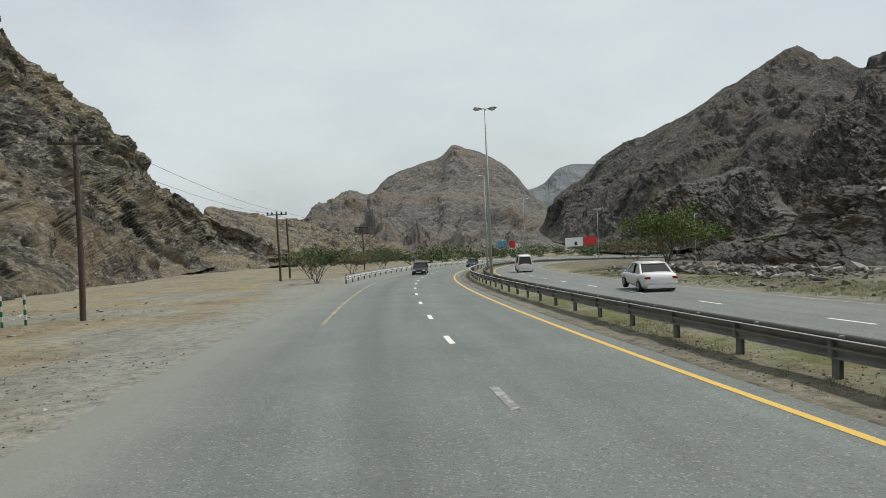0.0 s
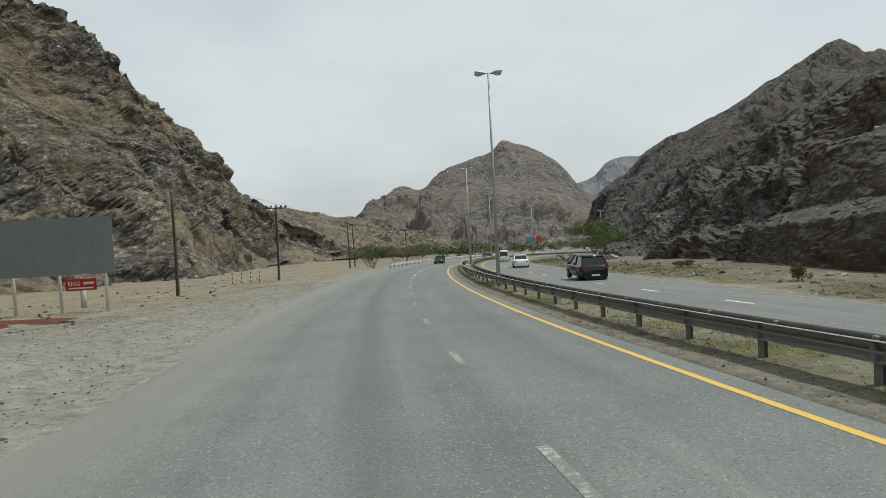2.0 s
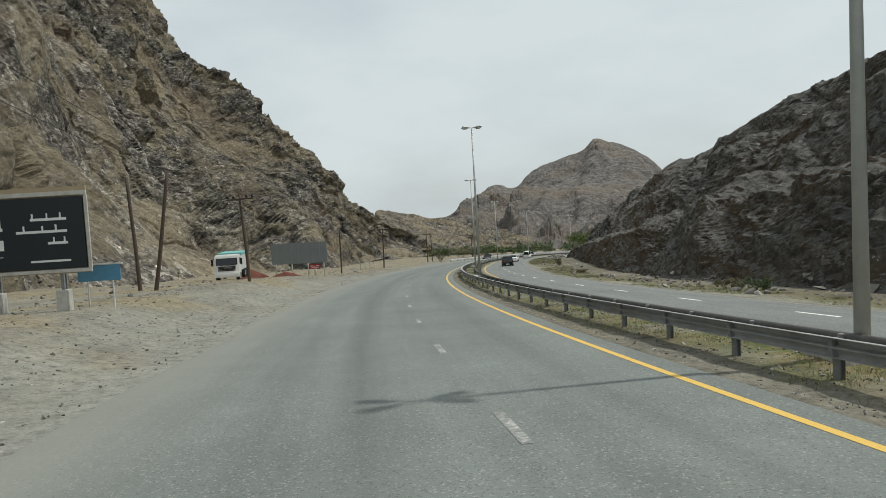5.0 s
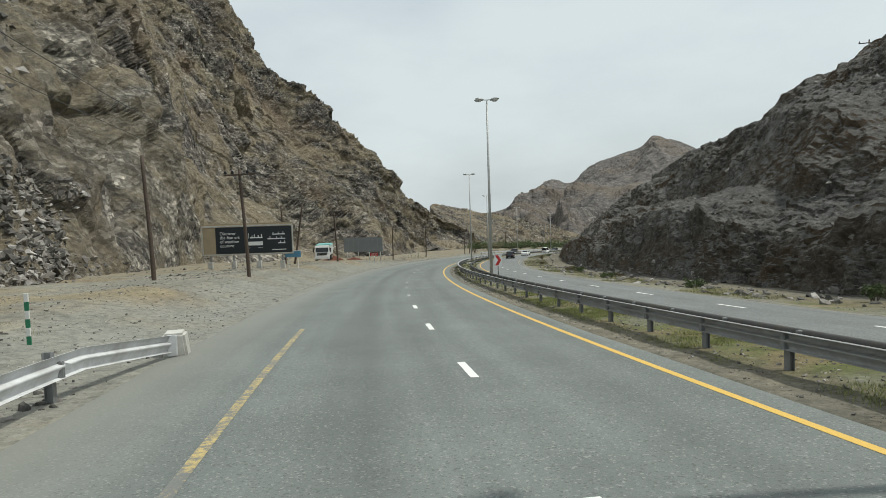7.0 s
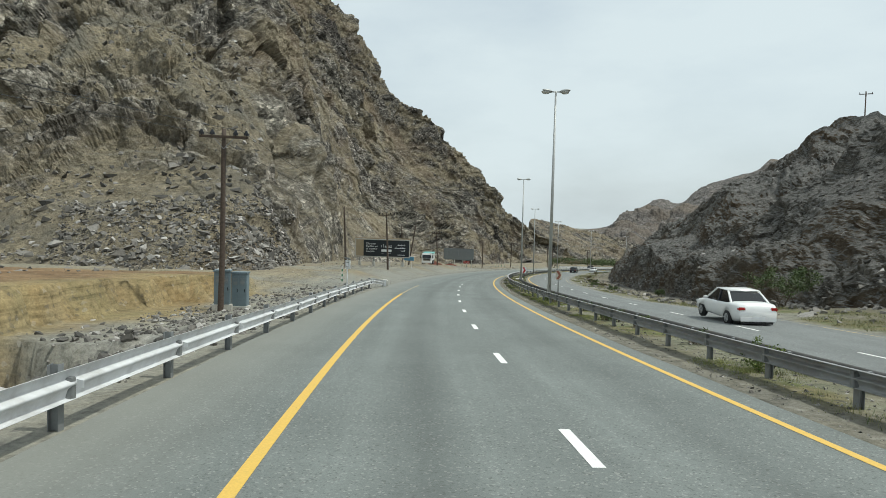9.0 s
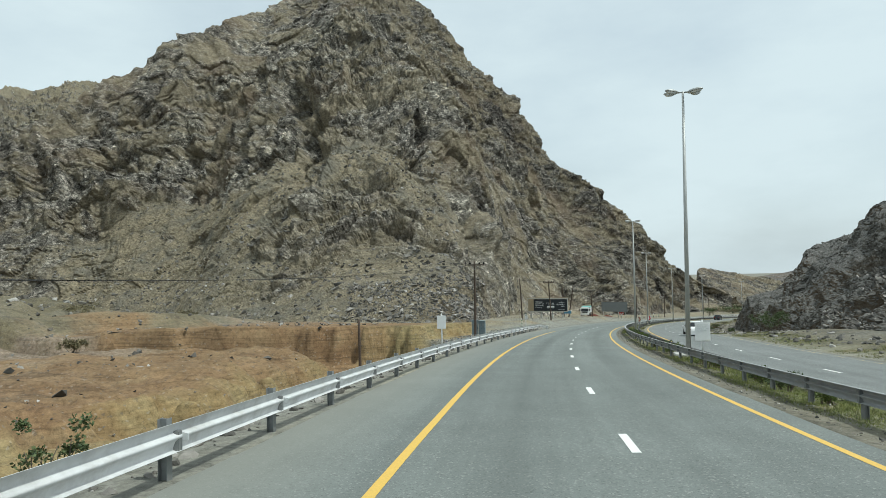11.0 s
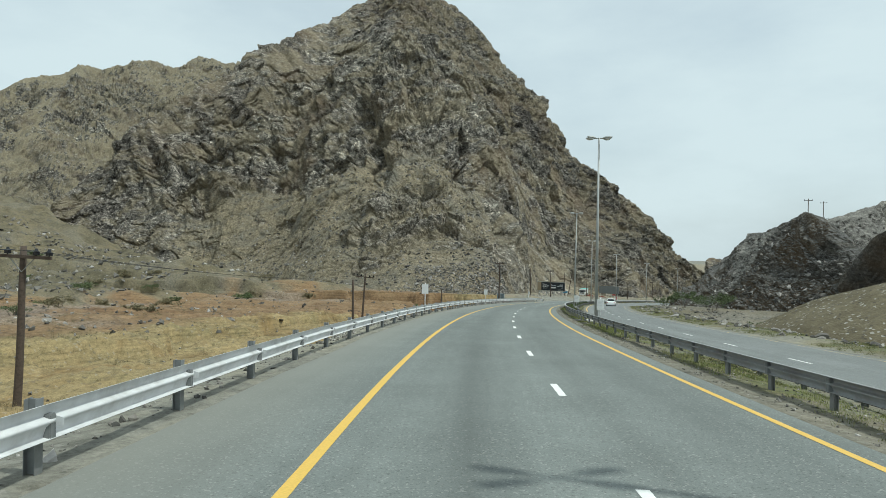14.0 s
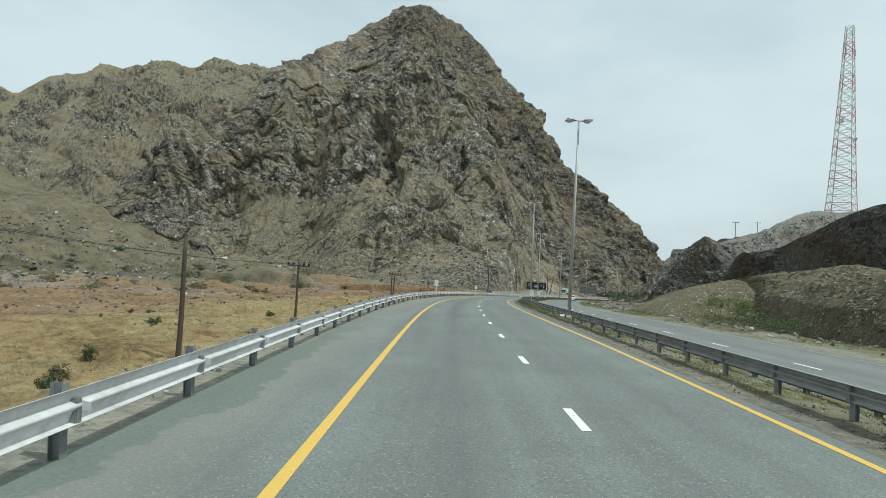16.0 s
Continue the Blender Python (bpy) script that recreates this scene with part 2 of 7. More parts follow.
def rock(name, dark, mid, pale, soil, size=1.0, soil_at=(0.62, 0.86), patch=(0.52, 0.66), strength=1.0, stain=None, north=None, tan=(0.51, 0.62, 0.0), cracks=0.85, cell=1.0):
    """Broken rock: dark and pale blocks, stained patches, and soil or scree where the face lies flatter.
    north: a darker tone that takes over along +y, from y0 to y1."""
    m, nt, b = shader(name)
    v = coords(nt, (1.0 / size, 1.0 / size, 1.5 / size))
    big = noise_node(nt, v, 0.028, 5, 0.6, 0.4)
    med = noise_node(nt, v, 0.16, 9, 0.72, 0.6)
    fine = noise_node(nt, v, 1.1, 8, 0.78)
    grit = noise_node(nt, v, 5.0, 5, 0.8)

    def cells(scale):
        vor = nt.nodes.new("ShaderNodeTexVoronoi")
        vor.inputs["Scale"].default_value = scale
        nt.links.new(v, vor.inputs["Vector"])
        sep = nt.nodes.new("ShaderNodeSeparateColor")
        nt.links.new(vor.outputs["Color"], sep.inputs["Color"])
        return sep.outputs

    c1, c2, c3 = cells(0.42), cells(1.6), cells(0.85)
    base = ramp(nt, med, [(0.30, dark), (0.46, mid), (0.60, mid), (0.76, pale)])
    base = blend(nt, ramp(nt, fine, [(0.36, 0.0), (0.52, 0.25), (0.70, 0.75)]), base, pale)
    # random block tones, spread wide to paint in dark crevices and bright facets
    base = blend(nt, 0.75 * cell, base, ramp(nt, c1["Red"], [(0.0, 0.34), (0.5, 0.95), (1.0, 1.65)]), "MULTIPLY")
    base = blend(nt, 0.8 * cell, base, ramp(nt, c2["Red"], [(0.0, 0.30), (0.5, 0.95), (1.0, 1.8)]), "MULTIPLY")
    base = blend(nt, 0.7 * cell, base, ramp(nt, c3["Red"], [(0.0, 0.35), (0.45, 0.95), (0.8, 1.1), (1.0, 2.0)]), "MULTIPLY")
    base = blend(nt, 0.8, base, ramp(nt, grit, [(0.3, 0.62), (0.5, 1.0), (0.7, 1.35)]), "MULTIPLY")
    # steep dipping cracks and flutes; crevice shade and bright ribs multiplied into the colour
    fco = nt.nodes.new("ShaderNodeTexCoord")
    fmp = nt.nodes.new("ShaderNodeMapping")
    fmp.vector_type = "TEXTURE"
    fmp.inputs["Rotation"].default_value = (0.35, -0.42, 0.3)
    fmp.inputs["Scale"].default_value = (2.6 * size, 2.6 * size, 13.0 * size)
    nt.links.new(fco.outputs["Object"], fmp.inputs["Vector"])
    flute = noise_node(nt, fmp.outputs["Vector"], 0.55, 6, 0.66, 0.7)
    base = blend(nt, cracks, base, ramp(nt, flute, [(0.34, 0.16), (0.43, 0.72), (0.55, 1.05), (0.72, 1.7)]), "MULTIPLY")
    zone = noise_node(nt, v, 0.011, 5, 0.6, 0.5)
    base = blend(nt, 0.9 * cell, base, ramp(nt, zone, [(0.32, (0.62, 0.58, 0.57)), (0.46, (0.95, 0.93, 0.92)), (0.6, (1.12, 1.10, 1.04)), (0.72, (1.3, 1.26, 1.15))]), "MULTIPLY")
    if north:
        co = nt.nodes.new("ShaderNodeTexCoord")
        sy = nt.nodes.new("ShaderNodeSeparateXYZ")
        nt.links.new(co.outputs["Object"], sy.inputs["Vector"])
        mr = nt.nodes.new("ShaderNodeMapRange")
        mr.inputs["From Min"].default_value, mr.inputs["From Max"].default_value = north[0], north[1]
        nt.links.new(sy.outputs["Y"], mr.inputs["Value"])
        layer = blend(nt, ramp(nt, med, [(0.35, 0.9), (0.7, 0.35)]), base, north[2], "MULTIPLY")
        base = blend(nt, mr.outputs["Result"], base, layer)
    geo = nt.nodes.new("ShaderNodeNewGeometry")
    sep = nt.nodes.new("ShaderNodeSeparateXYZ")
    nt.links.new(geo.outputs["Normal"], sep.inputs["Vector"])
    add = nt.nodes.new("ShaderNodeMath")
    add.operation = "MULTIPLY_ADD"
    nt.links.new(noise_node(nt, v, 0.07, 7, 0.68), add.inputs[0])
    add.inputs[1].default_value = 0.9
    nt.links.new(sep.outputs["Z"], add.inputs[2])
    flat = ramp(nt, add.outputs["Value"], [(soil_at[0] + 0.38, 0.0), (soil_at[1] + 0.38, 0.85)])
    brown = ramp(nt, big, [(patch[0], 0.0), (patch[1], 0.75)])
    base = blend(nt, brown, base, blend(nt, 0.8, base, stain or soil))
    soilc = ramp(nt, fine, [(0.3, tuple(c * 0.5 for c in soil)), (0.5, soil), (0.72, tuple(c * 1.35 for c in soil))])
    soilc = blend(nt, 0.6, soilc, ramp(nt, c2["Green"], [(0.0, 0.55), (0.5, 1.0), (1.0, 1.4)]), "MULTIPLY")
    if tan[2]:
        slope_tan = ramp(nt, noise_node(nt, v, 0.042, 10, 0.70, 0.9), [(tan[0], 0.0), (tan[1], tan[2])])
        # the flutes' painted shade carries on over the tan
        base = blend(nt, slope_tan, base, blend(nt, 0.55, soilc, ramp(nt, flute, [(0.36, 0.55), (0.55, 1.05)]), "MULTIPLY"))
    base = blend(nt, flat, base, soilc)
    fan = nt.nodes.new("ShaderNodeAttribute")
    fan.attribute_name = "scree"
    fanc = blend(nt, 0.75, soilc, ramp(nt, med, [(0.34, 0.55), (0.5, 1.0), (0.68, 1.15)]), "MULTIPLY")
    fanc = blend(nt, ramp(nt, noise_node(nt, v, 0.06, 6, 0.7, 0.8), [(0.46, 0.0), (0.62, 0.7)]), fanc, (0.17, 0.165, 0.14))
    base = blend(nt, fan.outputs["Fac"], base, fanc)
    nt.links.new(base, b.inputs["Base Color"])
    b.inputs["Roughness"].default_value = 0.92
    b.inputs["Specular IOR Level"].default_value = 0.25
    first = bump(nt, b, blend(nt, 0.5, blend(nt, 0.6, med, flute), c1["Red"]), 1.0 * strength, 2.4 * size)
    bump(nt, b, blend(nt, 0.45, blend(nt, 0.5, fine, grit), c2["Red"]), 1.0 * strength, 1.3 * size, first)
    return m


def earth(name, tones, size=1.0, stones=0.0, pale=(0.42, 0.4, 0.37), relief=0.05):
    """Gravel, sand and soil in given tones, with scattered pale stones."""
    m, nt, b = shader(name)
    v = coords(nt, 1.0 / size)
    n1 = noise_node(nt, v, 0.11, 7, 0.65, 0.5)
    n2 = noise_node(nt, v, 2.3, 8, 0.75)
    c = ramp(nt, n1, [(0.3 + 0.4 * i / max(1, len(tones) - 1), t) for i, t in enumerate(tones)])
    c = blend(nt, 0.75, c, ramp(nt, n2, [(0.28, 0.55), (0.5, 1.0), (0.72, 1.4)]), "MULTIPLY")
    vor = nt.nodes.new("ShaderNodeTexVoronoi")
    vor.inputs["Scale"].default_value = 9.0
    nt.links.new(v, vor.inputs["Vector"])
    cell = nt.nodes.new("ShaderNodeSeparateColor")
    nt.links.new(vor.outputs["Color"], cell.inputs["Color"])
    if stones:
        c = blend(nt, ramp(nt, cell.outputs["Red"], [(1 - stones, 0.0), (1 - stones + 0.02, 0.8)]), c, pale)
        c = blend(nt, ramp(nt, cell.outputs["Green"], [(1 - stones, 0.0), (1 - stones + 0.02, 0.7)]), c, (0.06, 0.055, 0.05))
    nt.links.new(c, b.inputs["Base Color"])
    b.inputs["Roughness"].default_value = 0.95
    b.inputs["Specular IOR Level"].default_value = 0.2
    bump(nt, b, blend(nt, 0.5, n2, vor.outputs["Distance"]), 0.7, relief)
    return m


def sep_shift(nt, y, lo=-4.6, hi=-1.4):
    mr = nt.nodes.new("ShaderNodeMapRange")
    mr.inputs["From Min"].default_value, mr.inputs["From Max"].default_value = lo, hi
    nt.links.new(y, mr.inputs["Value"])
    return mr.outputs["Result"]


def asphalt(name, base):
    """Worn tarmac: stone grain, wheel tracks along the lanes, stains and patches."""
    m, nt, b = shader(name)
    at = nt.nodes.new("ShaderNodeAttribute")
    at.attribute_name = "road"
    sep = nt.nodes.new("ShaderNodeSeparateXYZ")
    nt.links.new(at.outputs["Vector"], sep.inputs["Vector"])
    mp = nt.nodes.new("ShaderNodeMapping")
    mp.inputs["Scale"].default_value = (0.035, 0.9, 1.0)
    nt.links.new(at.outputs["Vector"], mp.inputs["Vector"])
    v = coords(nt, 1.0)
    streak = noise_node(nt, mp.outputs["Vector"], 1.0, 6, 0.6)
    blot = noise_node(nt, v, 0.35, 7, 0.65)
    grain = noise_node(nt, v, 55.0, 3, 0.8)
    chips = noise_node(nt, v, 14.0, 4, 0.75)
    c = ramp(nt, streak, [(0.3, tuple(x * 0.82 for x in base)), (0.7, tuple(x * 1.14 for x in base))])
    c = blend(nt, 0.8, c, ramp(nt, blot, [(0.3, 0.84), (0.7, 1.14)]), "MULTIPLY")
    c = blend(nt, 0.8, c, ramp(nt, grain, [(0.3, 0.72), (0.7, 1.3)]), "MULTIPLY")
    c = blend(nt, 0.8, c, ramp(nt, chips, [(0.3, 0.86), (0.62, 1.04), (0.76, 1.3)]), "MULTIPLY")
    spk = nt.nodes.new("ShaderNodeTexVoronoi")
    spk.inputs["Scale"].default_value = 38.0
    nt.links.new(v, spk.inputs["Vector"])
    sc = nt.nodes.new("ShaderNodeSeparateColor")
    nt.links.new(spk.outputs["Color"], sc.inputs["Color"])
    c = blend(nt, ramp(nt, sc.outputs["Red"], [(0.91, 0.0), (0.95, 0.55)]), c, (0.32, 0.32, 0.30))
    c = blend(nt, ramp(nt, sc.outputs["Green"], [(0.90, 0.0), (0.95, 0.55)]), c, (0.075, 0.078, 0.072))
    # dust lies on the shoulder
    dust = ramp(nt, blend(nt, 0.12, ramp(nt, sep_shift(nt, sep.outputs["Y"]), [(0.0, 1.0), (1.0, 0.0)]), blot), [(0.25, 0.0), (0.85, 0.7)])
    c = blend(nt, dust, c, (0.235, 0.235, 0.205))
    # an older, greener edge of the shoulder shows past the patched length
    rag = nt.nodes.new("ShaderNodeMath")
    rag.operation = "MULTIPLY_ADD"
    nt.links.new(noise_node(nt, v, 0.5, 5, 0.65), rag.inputs[0])
    rag.inputs[1].default_value = 2.6
    nt.links.new(sep.outputs["Y"], rag.inputs[2])
    old = blend(nt, 1.0, ramp(nt, sep_shift(nt, rag.outputs["Value"], -3.0, -2.0), [(0.44, 1.0), (0.56, 0.0)]), ramp(nt, sep_shift(nt, sep.outputs["X"], 300, 335), [(0.0, 0.0), (1.0, 0.8)]), "MULTIPLY")
    c = blend(nt, old, c, blend(nt, 0.7, (0.135, 0.165, 0.14), ramp(nt, chips, [(0.3, 0.6), (0.7, 1.35)]), "MULTIPLY"))
    # the dark oil line along the middle of a lane
    for mid, wide, amount in ((0.15, 0.75, 0.30), (4.0, 0.8, 0.16)):
        off = nt.nodes.new("ShaderNodeMath")
        off.operation = "SUBTRACT"
        nt.links.new(sep.outputs["Y"], off.inputs[0])
        off.inputs[1].default_value = mid
        ab = nt.nodes.new("ShaderNodeMath")
        ab.operation = "ABSOLUTE"
        nt.links.new(off.outputs["Value"], ab.inputs[0])
        line = ramp(nt, ab.outputs["Value"], [(0.0, amount), (wide, 0.0)])
        c = blend(nt, line, c, tuple(x * 0.35 for x in base))
    nt.links.new(c, b.inputs["Base Color"])
    b.inputs["Roughness"].default_value = 0.82
    b.inputs["Specular IOR Level"].default_value = 0.35
    bump(nt, b, blend(nt, 0.5, grain, chips), 0.35, 0.012)
    return m


def paint(name, col, worn=0.5):
    """Road paint, worn through in flecks."""
    m, nt, b = shader(name)
    v = coords(nt, 1.0)
    n = noise_node(nt, v, 9.0, 9, 0.8)
    n2 = noise_node(nt, v, 0.8, 5, 0.6)
    mixn = blend(nt, 0.35, n, n2)
    c = ramp(nt, mixn, [(worn - 0.06, (0.17, 0.175, 0.165)), (worn + 0.03, col)])
    c = blend(nt, 0.6, c, ramp(nt, noise_node(nt, v, 30, 3), [(0.3, 0.8), (0.7, 1.1)]), "MULTIPLY")
    nt.links.new(c, b.inputs["Base Color"])
    b.inputs["Roughness"].default_value = 0.7
    return m


def leafage(name, lo, hi):
    m, nt, b = shader(name)
    g = nt.nodes.new("ShaderNodeNewGeometry")
    c = ramp(nt, g.outputs["Random Per Island"], [(0.0, lo), (1.0, hi)])
    nt.links.new(c, b.inputs["Base Color"])
    b.inputs["Roughness"].default_value = 0.75
    return m


M_ROCK = rock("massif_rock", (0.063, 0.061, 0.057), (0.185, 0.174, 0.152), (0.42, 0.397, 0.345), (0.29, 0.247, 0.167), 1.0, (0.64, 0.88), (0.50, 0.64), 1.0, (0.22, 0.165, 0.105), (0, 125, (0.42, 0.42, 0.43)), (0.47, 0.57, 0.75), 0.9)
M_CUT = rock("hill_rock", (0.036, 0.035, 0.033), (0.092, 0.085, 0.073), (0.225, 0.215, 0.195), (0.17, 0.166, 0.155), 0.55, (0.58, 0.80), (0.47, 0.56), 1.0, (0.125, 0.085, 0.048), None, (0.5, 0.6, 0.0), 0.45, 0.5)
M_DARKRIDGE = rock("dark_ridge_rock", (0.045, 0.043, 0.04), (0.10, 0.093, 0.083), (0.22, 0.205, 0.18), (0.25, 0.20, 0.135), 1.6, (0.66, 0.9), (0.52, 0.64), 1.0, None, None, (0.5, 0.6, 0.0), 0.5, 0.7)
# brown rock with haze painted in: darks raised, tones drawn together
M_FAR = rock("hazy_far_rock", (0.085, 0.08, 0.078), (0.13, 0.12, 0.112), (0.19, 0.178, 0.165), (0.175, 0.142, 0.108), 5.0, (0.62, 0.95), (0.48, 0.6), 0.7, None, None, (0.5, 0.6, 0.0), 0.0, 0.5)
M_FAR2 = rock("ridge_rock", (0.048, 0.046, 0.046), (0.084, 0.079, 0.075), (0.145, 0.135, 0.124), (0.13, 0.108, 0.084), 3.0, (0.62, 0.95), (0.48, 0.6), 0.9, None, None, (0.5, 0.6, 0.0), 0.0, 0.6)
M_BACK = rock("back_ridge_rock", (0.075, 0.074, 0.07), (0.17, 0.163, 0.145), (0.33, 0.315, 0.28), (0.26, 0.225, 0.15), 1.2, (0.58, 0.84), (0.50, 0.64), 1.0, (0.24, 0.19, 0.125), None, (0.48, 0.60, 0.6), 0.8)
# distance haze is put into this colour: pale, bluish, almost no contrast
M_HAZE = rock("haze_coloured_rock", (0.15, 0.158, 0.168), (0.165, 0.174, 0.183), (0.18, 0.19, 0.20), (0.17, 0.176, 0.183), 12.0, (0.9, 1.2), (0.8, 0.9), 0.2, None, None, (0.51, 0.62, 0.0), 0.0, 0.06)
M_SLOPE = rock("rubble_slope", (0.09, 0.088, 0.08), (0.19, 0.182, 0.165), (0.38, 0.37, 0.345), (0.25, 0.24, 0.215), 0.5, (0.30, 0.55), (0.55, 0.66), 1.0, (0.20, 0.13, 0.08), None, (0.5, 0.6, 0.0), 0.3)
M_MOUNDHILL = earth("stony_hill_soil", [(0.085, 0.072, 0.045), (0.125, 0.107, 0.068), (0.165, 0.142, 0.095)], 1.6, 0.06, (0.36, 0.35, 0.32), 0.12)
M_ASPHALT = asphalt("asphalt", (0.160, 0.176, 0.166))
M_ASPHALT2 = asphalt("asphalt_other", (0.17, 0.18, 0.175))
M_YELLOW = paint("yellow_paint", (0.66, 0.43, 0.09), 0.37)
M_YELLOW_W = paint("worn_yellow_paint", (0.52, 0.40, 0.16), 0.53)
M_WHITE = paint("white_paint", (0.75, 0.75, 0.72), 0.38)
M_WHITE_W = paint("worn_white_paint", (0.42, 0.42, 0.39), 0.55)
M_GALV = plain("galvanised_steel", (0.62, 0.63, 0.635), 0.75, 0.0, 0.10, 3.0, 0.0, ((0.24, 0.22, 0.19), 0.5))
# colour lowered for the median rail's face turned from the sun; wheel rims share it
M_GALV_M = plain("darkened_galvanised_steel", (0.33, 0.335, 0.33), 0.5, 0.2, 0.14, 3.0, 0.0, ((0.16, 0.14, 0.12), 0.6))
# far rail's shadowed side painted as near-black steel, with brown dirt over it
M_GALV_SHADE = plain("shaded_steel", (0.07, 0.068, 0.064), 0.7, 0.2, 0.2, 3.0, 0.0, ((0.12, 0.09, 0.06), 0.5))
M_GALV_D = plain("weathered_steel", (0.25, 0.26, 0.26), 0.6, 0.4, 0.15, 5.0, 0.0, ((0.12, 0.10, 0.08), 0.5))
M_POLE = plain("lamp_steel", (0.40, 0.41, 0.40), 0.55, 0.4, 0.1, 2.0)
M_WOOD = plain("dark_creosoted_wood", (0.075, 0.055, 0.042), 0.85, 0.0, 0.35, 9.0, 0.01)
M_CONC = plain("concrete", (0.50, 0.49, 0.45), 0.9, 0.0, 0.15, 4.0, 0.01, ((0.25, 0.22, 0.18), 0.6))
M_BLACK = plain("black_paint", (0.012, 0.013, 0.016), 0.25, 0.0, 0.1)
M_CARWHITE = plain("white_car_paint", (0.78, 0.78, 0.77), 0.25, 0.0, 0.02)
M_RUBBER = plain("tyre_rubber", (0.02, 0.02, 0.02), 0.85, 0.0, 0.2)
M_GLASS = plain("dark_window_glass", (0.012, 0.014, 0.016), 0.06, 0.0, 0.05)
M_PANEL = plain("grey_sheet_panel", (0.22, 0.245, 0.255), 0.5, 0.2, 0.06, 0.7)
M_TAN = plain("tan_hoarding", (0.36, 0.29, 0.19), 0.8, 0.0, 0.1, 1.0)
M_INK = plain("dark_print", (0.010, 0.016, 0.022), 0.5, 0.0, 0.1)
M_LETTER = plain("white_print", (0.75, 0.76, 0.76), 0.6, 0.0, 0.03)
M_RED = plain("red_sheet", (0.50, 0.03, 0.03), 0.5, 0.0, 0.1)
M_MOUND = earth("red_soil", [(0.07, 0.025, 0.018), (0.13, 0.05, 0.035), (0.16, 0.065, 0.045)], 0.5, 0.0)
M_LEAF = leafage("shrub_leaf", (0.035, 0.06, 0.02), (0.11, 0.14, 0.05))
M_GRASS = leafage("grass_blade", (0.06, 0.09, 0.025), (0.27, 0.25, 0.10))
M_STONE = None


def ground_material():
    """Gravel apron, ochre wadi soil, dry grass verge and grey rubble, laid out by the sheet's own zones."""
    m, nt, b = shader("ground_soils")
    v = coords(nt, 1.0)
    n0 = noise_node(nt, v, 0.05, 6, 0.6, 0.6)
    n1 = noise_node(nt, v, 0.30, 8, 0.68, 0.5)
    n2 = noise_node(nt, v, 2.6, 8, 0.75)
    n3 = noise_node(nt, v, 12.0, 5, 0.75)
    at = nt.nodes.new("ShaderNodeAttribute")
    at.attribute_name = "zone"
    sep = nt.nodes.new("ShaderNodeSeparateXYZ")
    nt.links.new(at.outputs["Vector"], sep.inputs["Vector"])
    gravel = ramp(nt, n1, [(0.28, (0.165, 0.162, 0.14)), (0.5, (0.21, 0.203, 0.17)), (0.72, (0.26, 0.24, 0.185))])
    ochre = ramp(nt, blend(nt, 0.5, n0, n1), [(0.34, (0.12, 0.082, 0.04)), (0.43, (0.205, 0.145, 0.068)), (0.52, (0.25, 0.195, 0.10)), (0.60, (0.20, 0.165, 0.085)), (0.70, (0.15, 0.135, 0.07))])
    tint = nt.nodes.new("ShaderNodeAttribute")
    tint.attribute_name = "tint"
    tsep = nt.nodes.new("ShaderNodeSeparateXYZ")
    nt.links.new(tint.outputs["Vector"], tsep.inputs["Vector"])
    rust = ramp(nt, n1, [(0.3, (0.135, 0.08, 0.048)), (0.55, (0.195, 0.12, 0.068)), (0.75, (0.235, 0.17, 0.10))])
    ochre = blend(nt, tsep.outputs["X"], ochre, rust)
    # thin beds show in the cut banks
    layer = noise_node(nt, coords(nt, (0.12, 0.12, 5.0)), 1.0, 5, 0.7, 0.3)
    ochre = blend(nt, 0.6, ochre, ramp(nt, layer, [(0.36, 0.42), (0.48, 0.95), (0.66, 1.35)]), "MULTIPLY")
    grass = ramp(nt, n1, [(0.3, (0.20, 0.17, 0.10)), (0.44, (0.15, 0.135, 0.07)), (0.52, (0.10, 0.115, 0.042)), (0.62, (0.17, 0.14, 0.075)), (0.8, (0.21, 0.18, 0.11))])
    rubble = ramp(nt, n2, [(0.3, (0.10, 0.10, 0.095)), (0.5, (0.22, 0.215, 0.20)), (0.7, (0.36, 0.35, 0.33))])
    trk = nt.nodes.new("ShaderNodeMapping")
    trk.inputs["Scale"].default_value = (0.0, 1.0, 1.0)
    nt.links.new(tint.outputs["Vector"], trk.inputs["Vector"])
    tracks = noise_node(nt, trk.outputs["Vector"], 1.0, 5, 0.65, 0.4)
    gravel = blend(nt, 0.55, gravel, ramp(nt, tracks, [(0.34, (0.74, 0.75, 0.76)), (0.5, (1.0, 1.0, 1.0)), (0.64, (1.28, 1.24, 1.14))]), "MULTIPLY")
    c = blend(nt, sep.outputs["X"], gravel, ochre)
    c = blend(nt, sep.outputs["Y"], c, grass)
    c = blend(nt, sep.outputs["Z"], c, rubble)
    tal = nt.nodes.new("ShaderNodeAttribute")
    tal.attribute_name = "talus"
    talus = ramp(nt, n1, [(0.3, (0.05, 0.045, 0.034)), (0.44, (0.105, 0.092, 0.06)), (0.56, (0.145, 0.125, 0.08)), (0.72, (0.095, 0.09, 0.076))])
    talus = blend(nt, 0.55, talus, ramp(nt, n0, [(0.36, (0.72, 0.74, 0.70)), (0.5, (1.0, 1.0, 1.0)), (0.62, (1.2, 1.12, 0.98))]), "MULTIPLY")
    c = blend(nt, tal.outputs["Fac"], c, talus)
    dst = nt.nodes.new("ShaderNodeAttribute")
    dst.attribute_name = "dust"
    c = blend(nt, dst.outputs["Fac"], c, ramp(nt, n1, [(0.3, (0.20, 0.20, 0.175)), (0.7, (0.255, 0.252, 0.22))]))
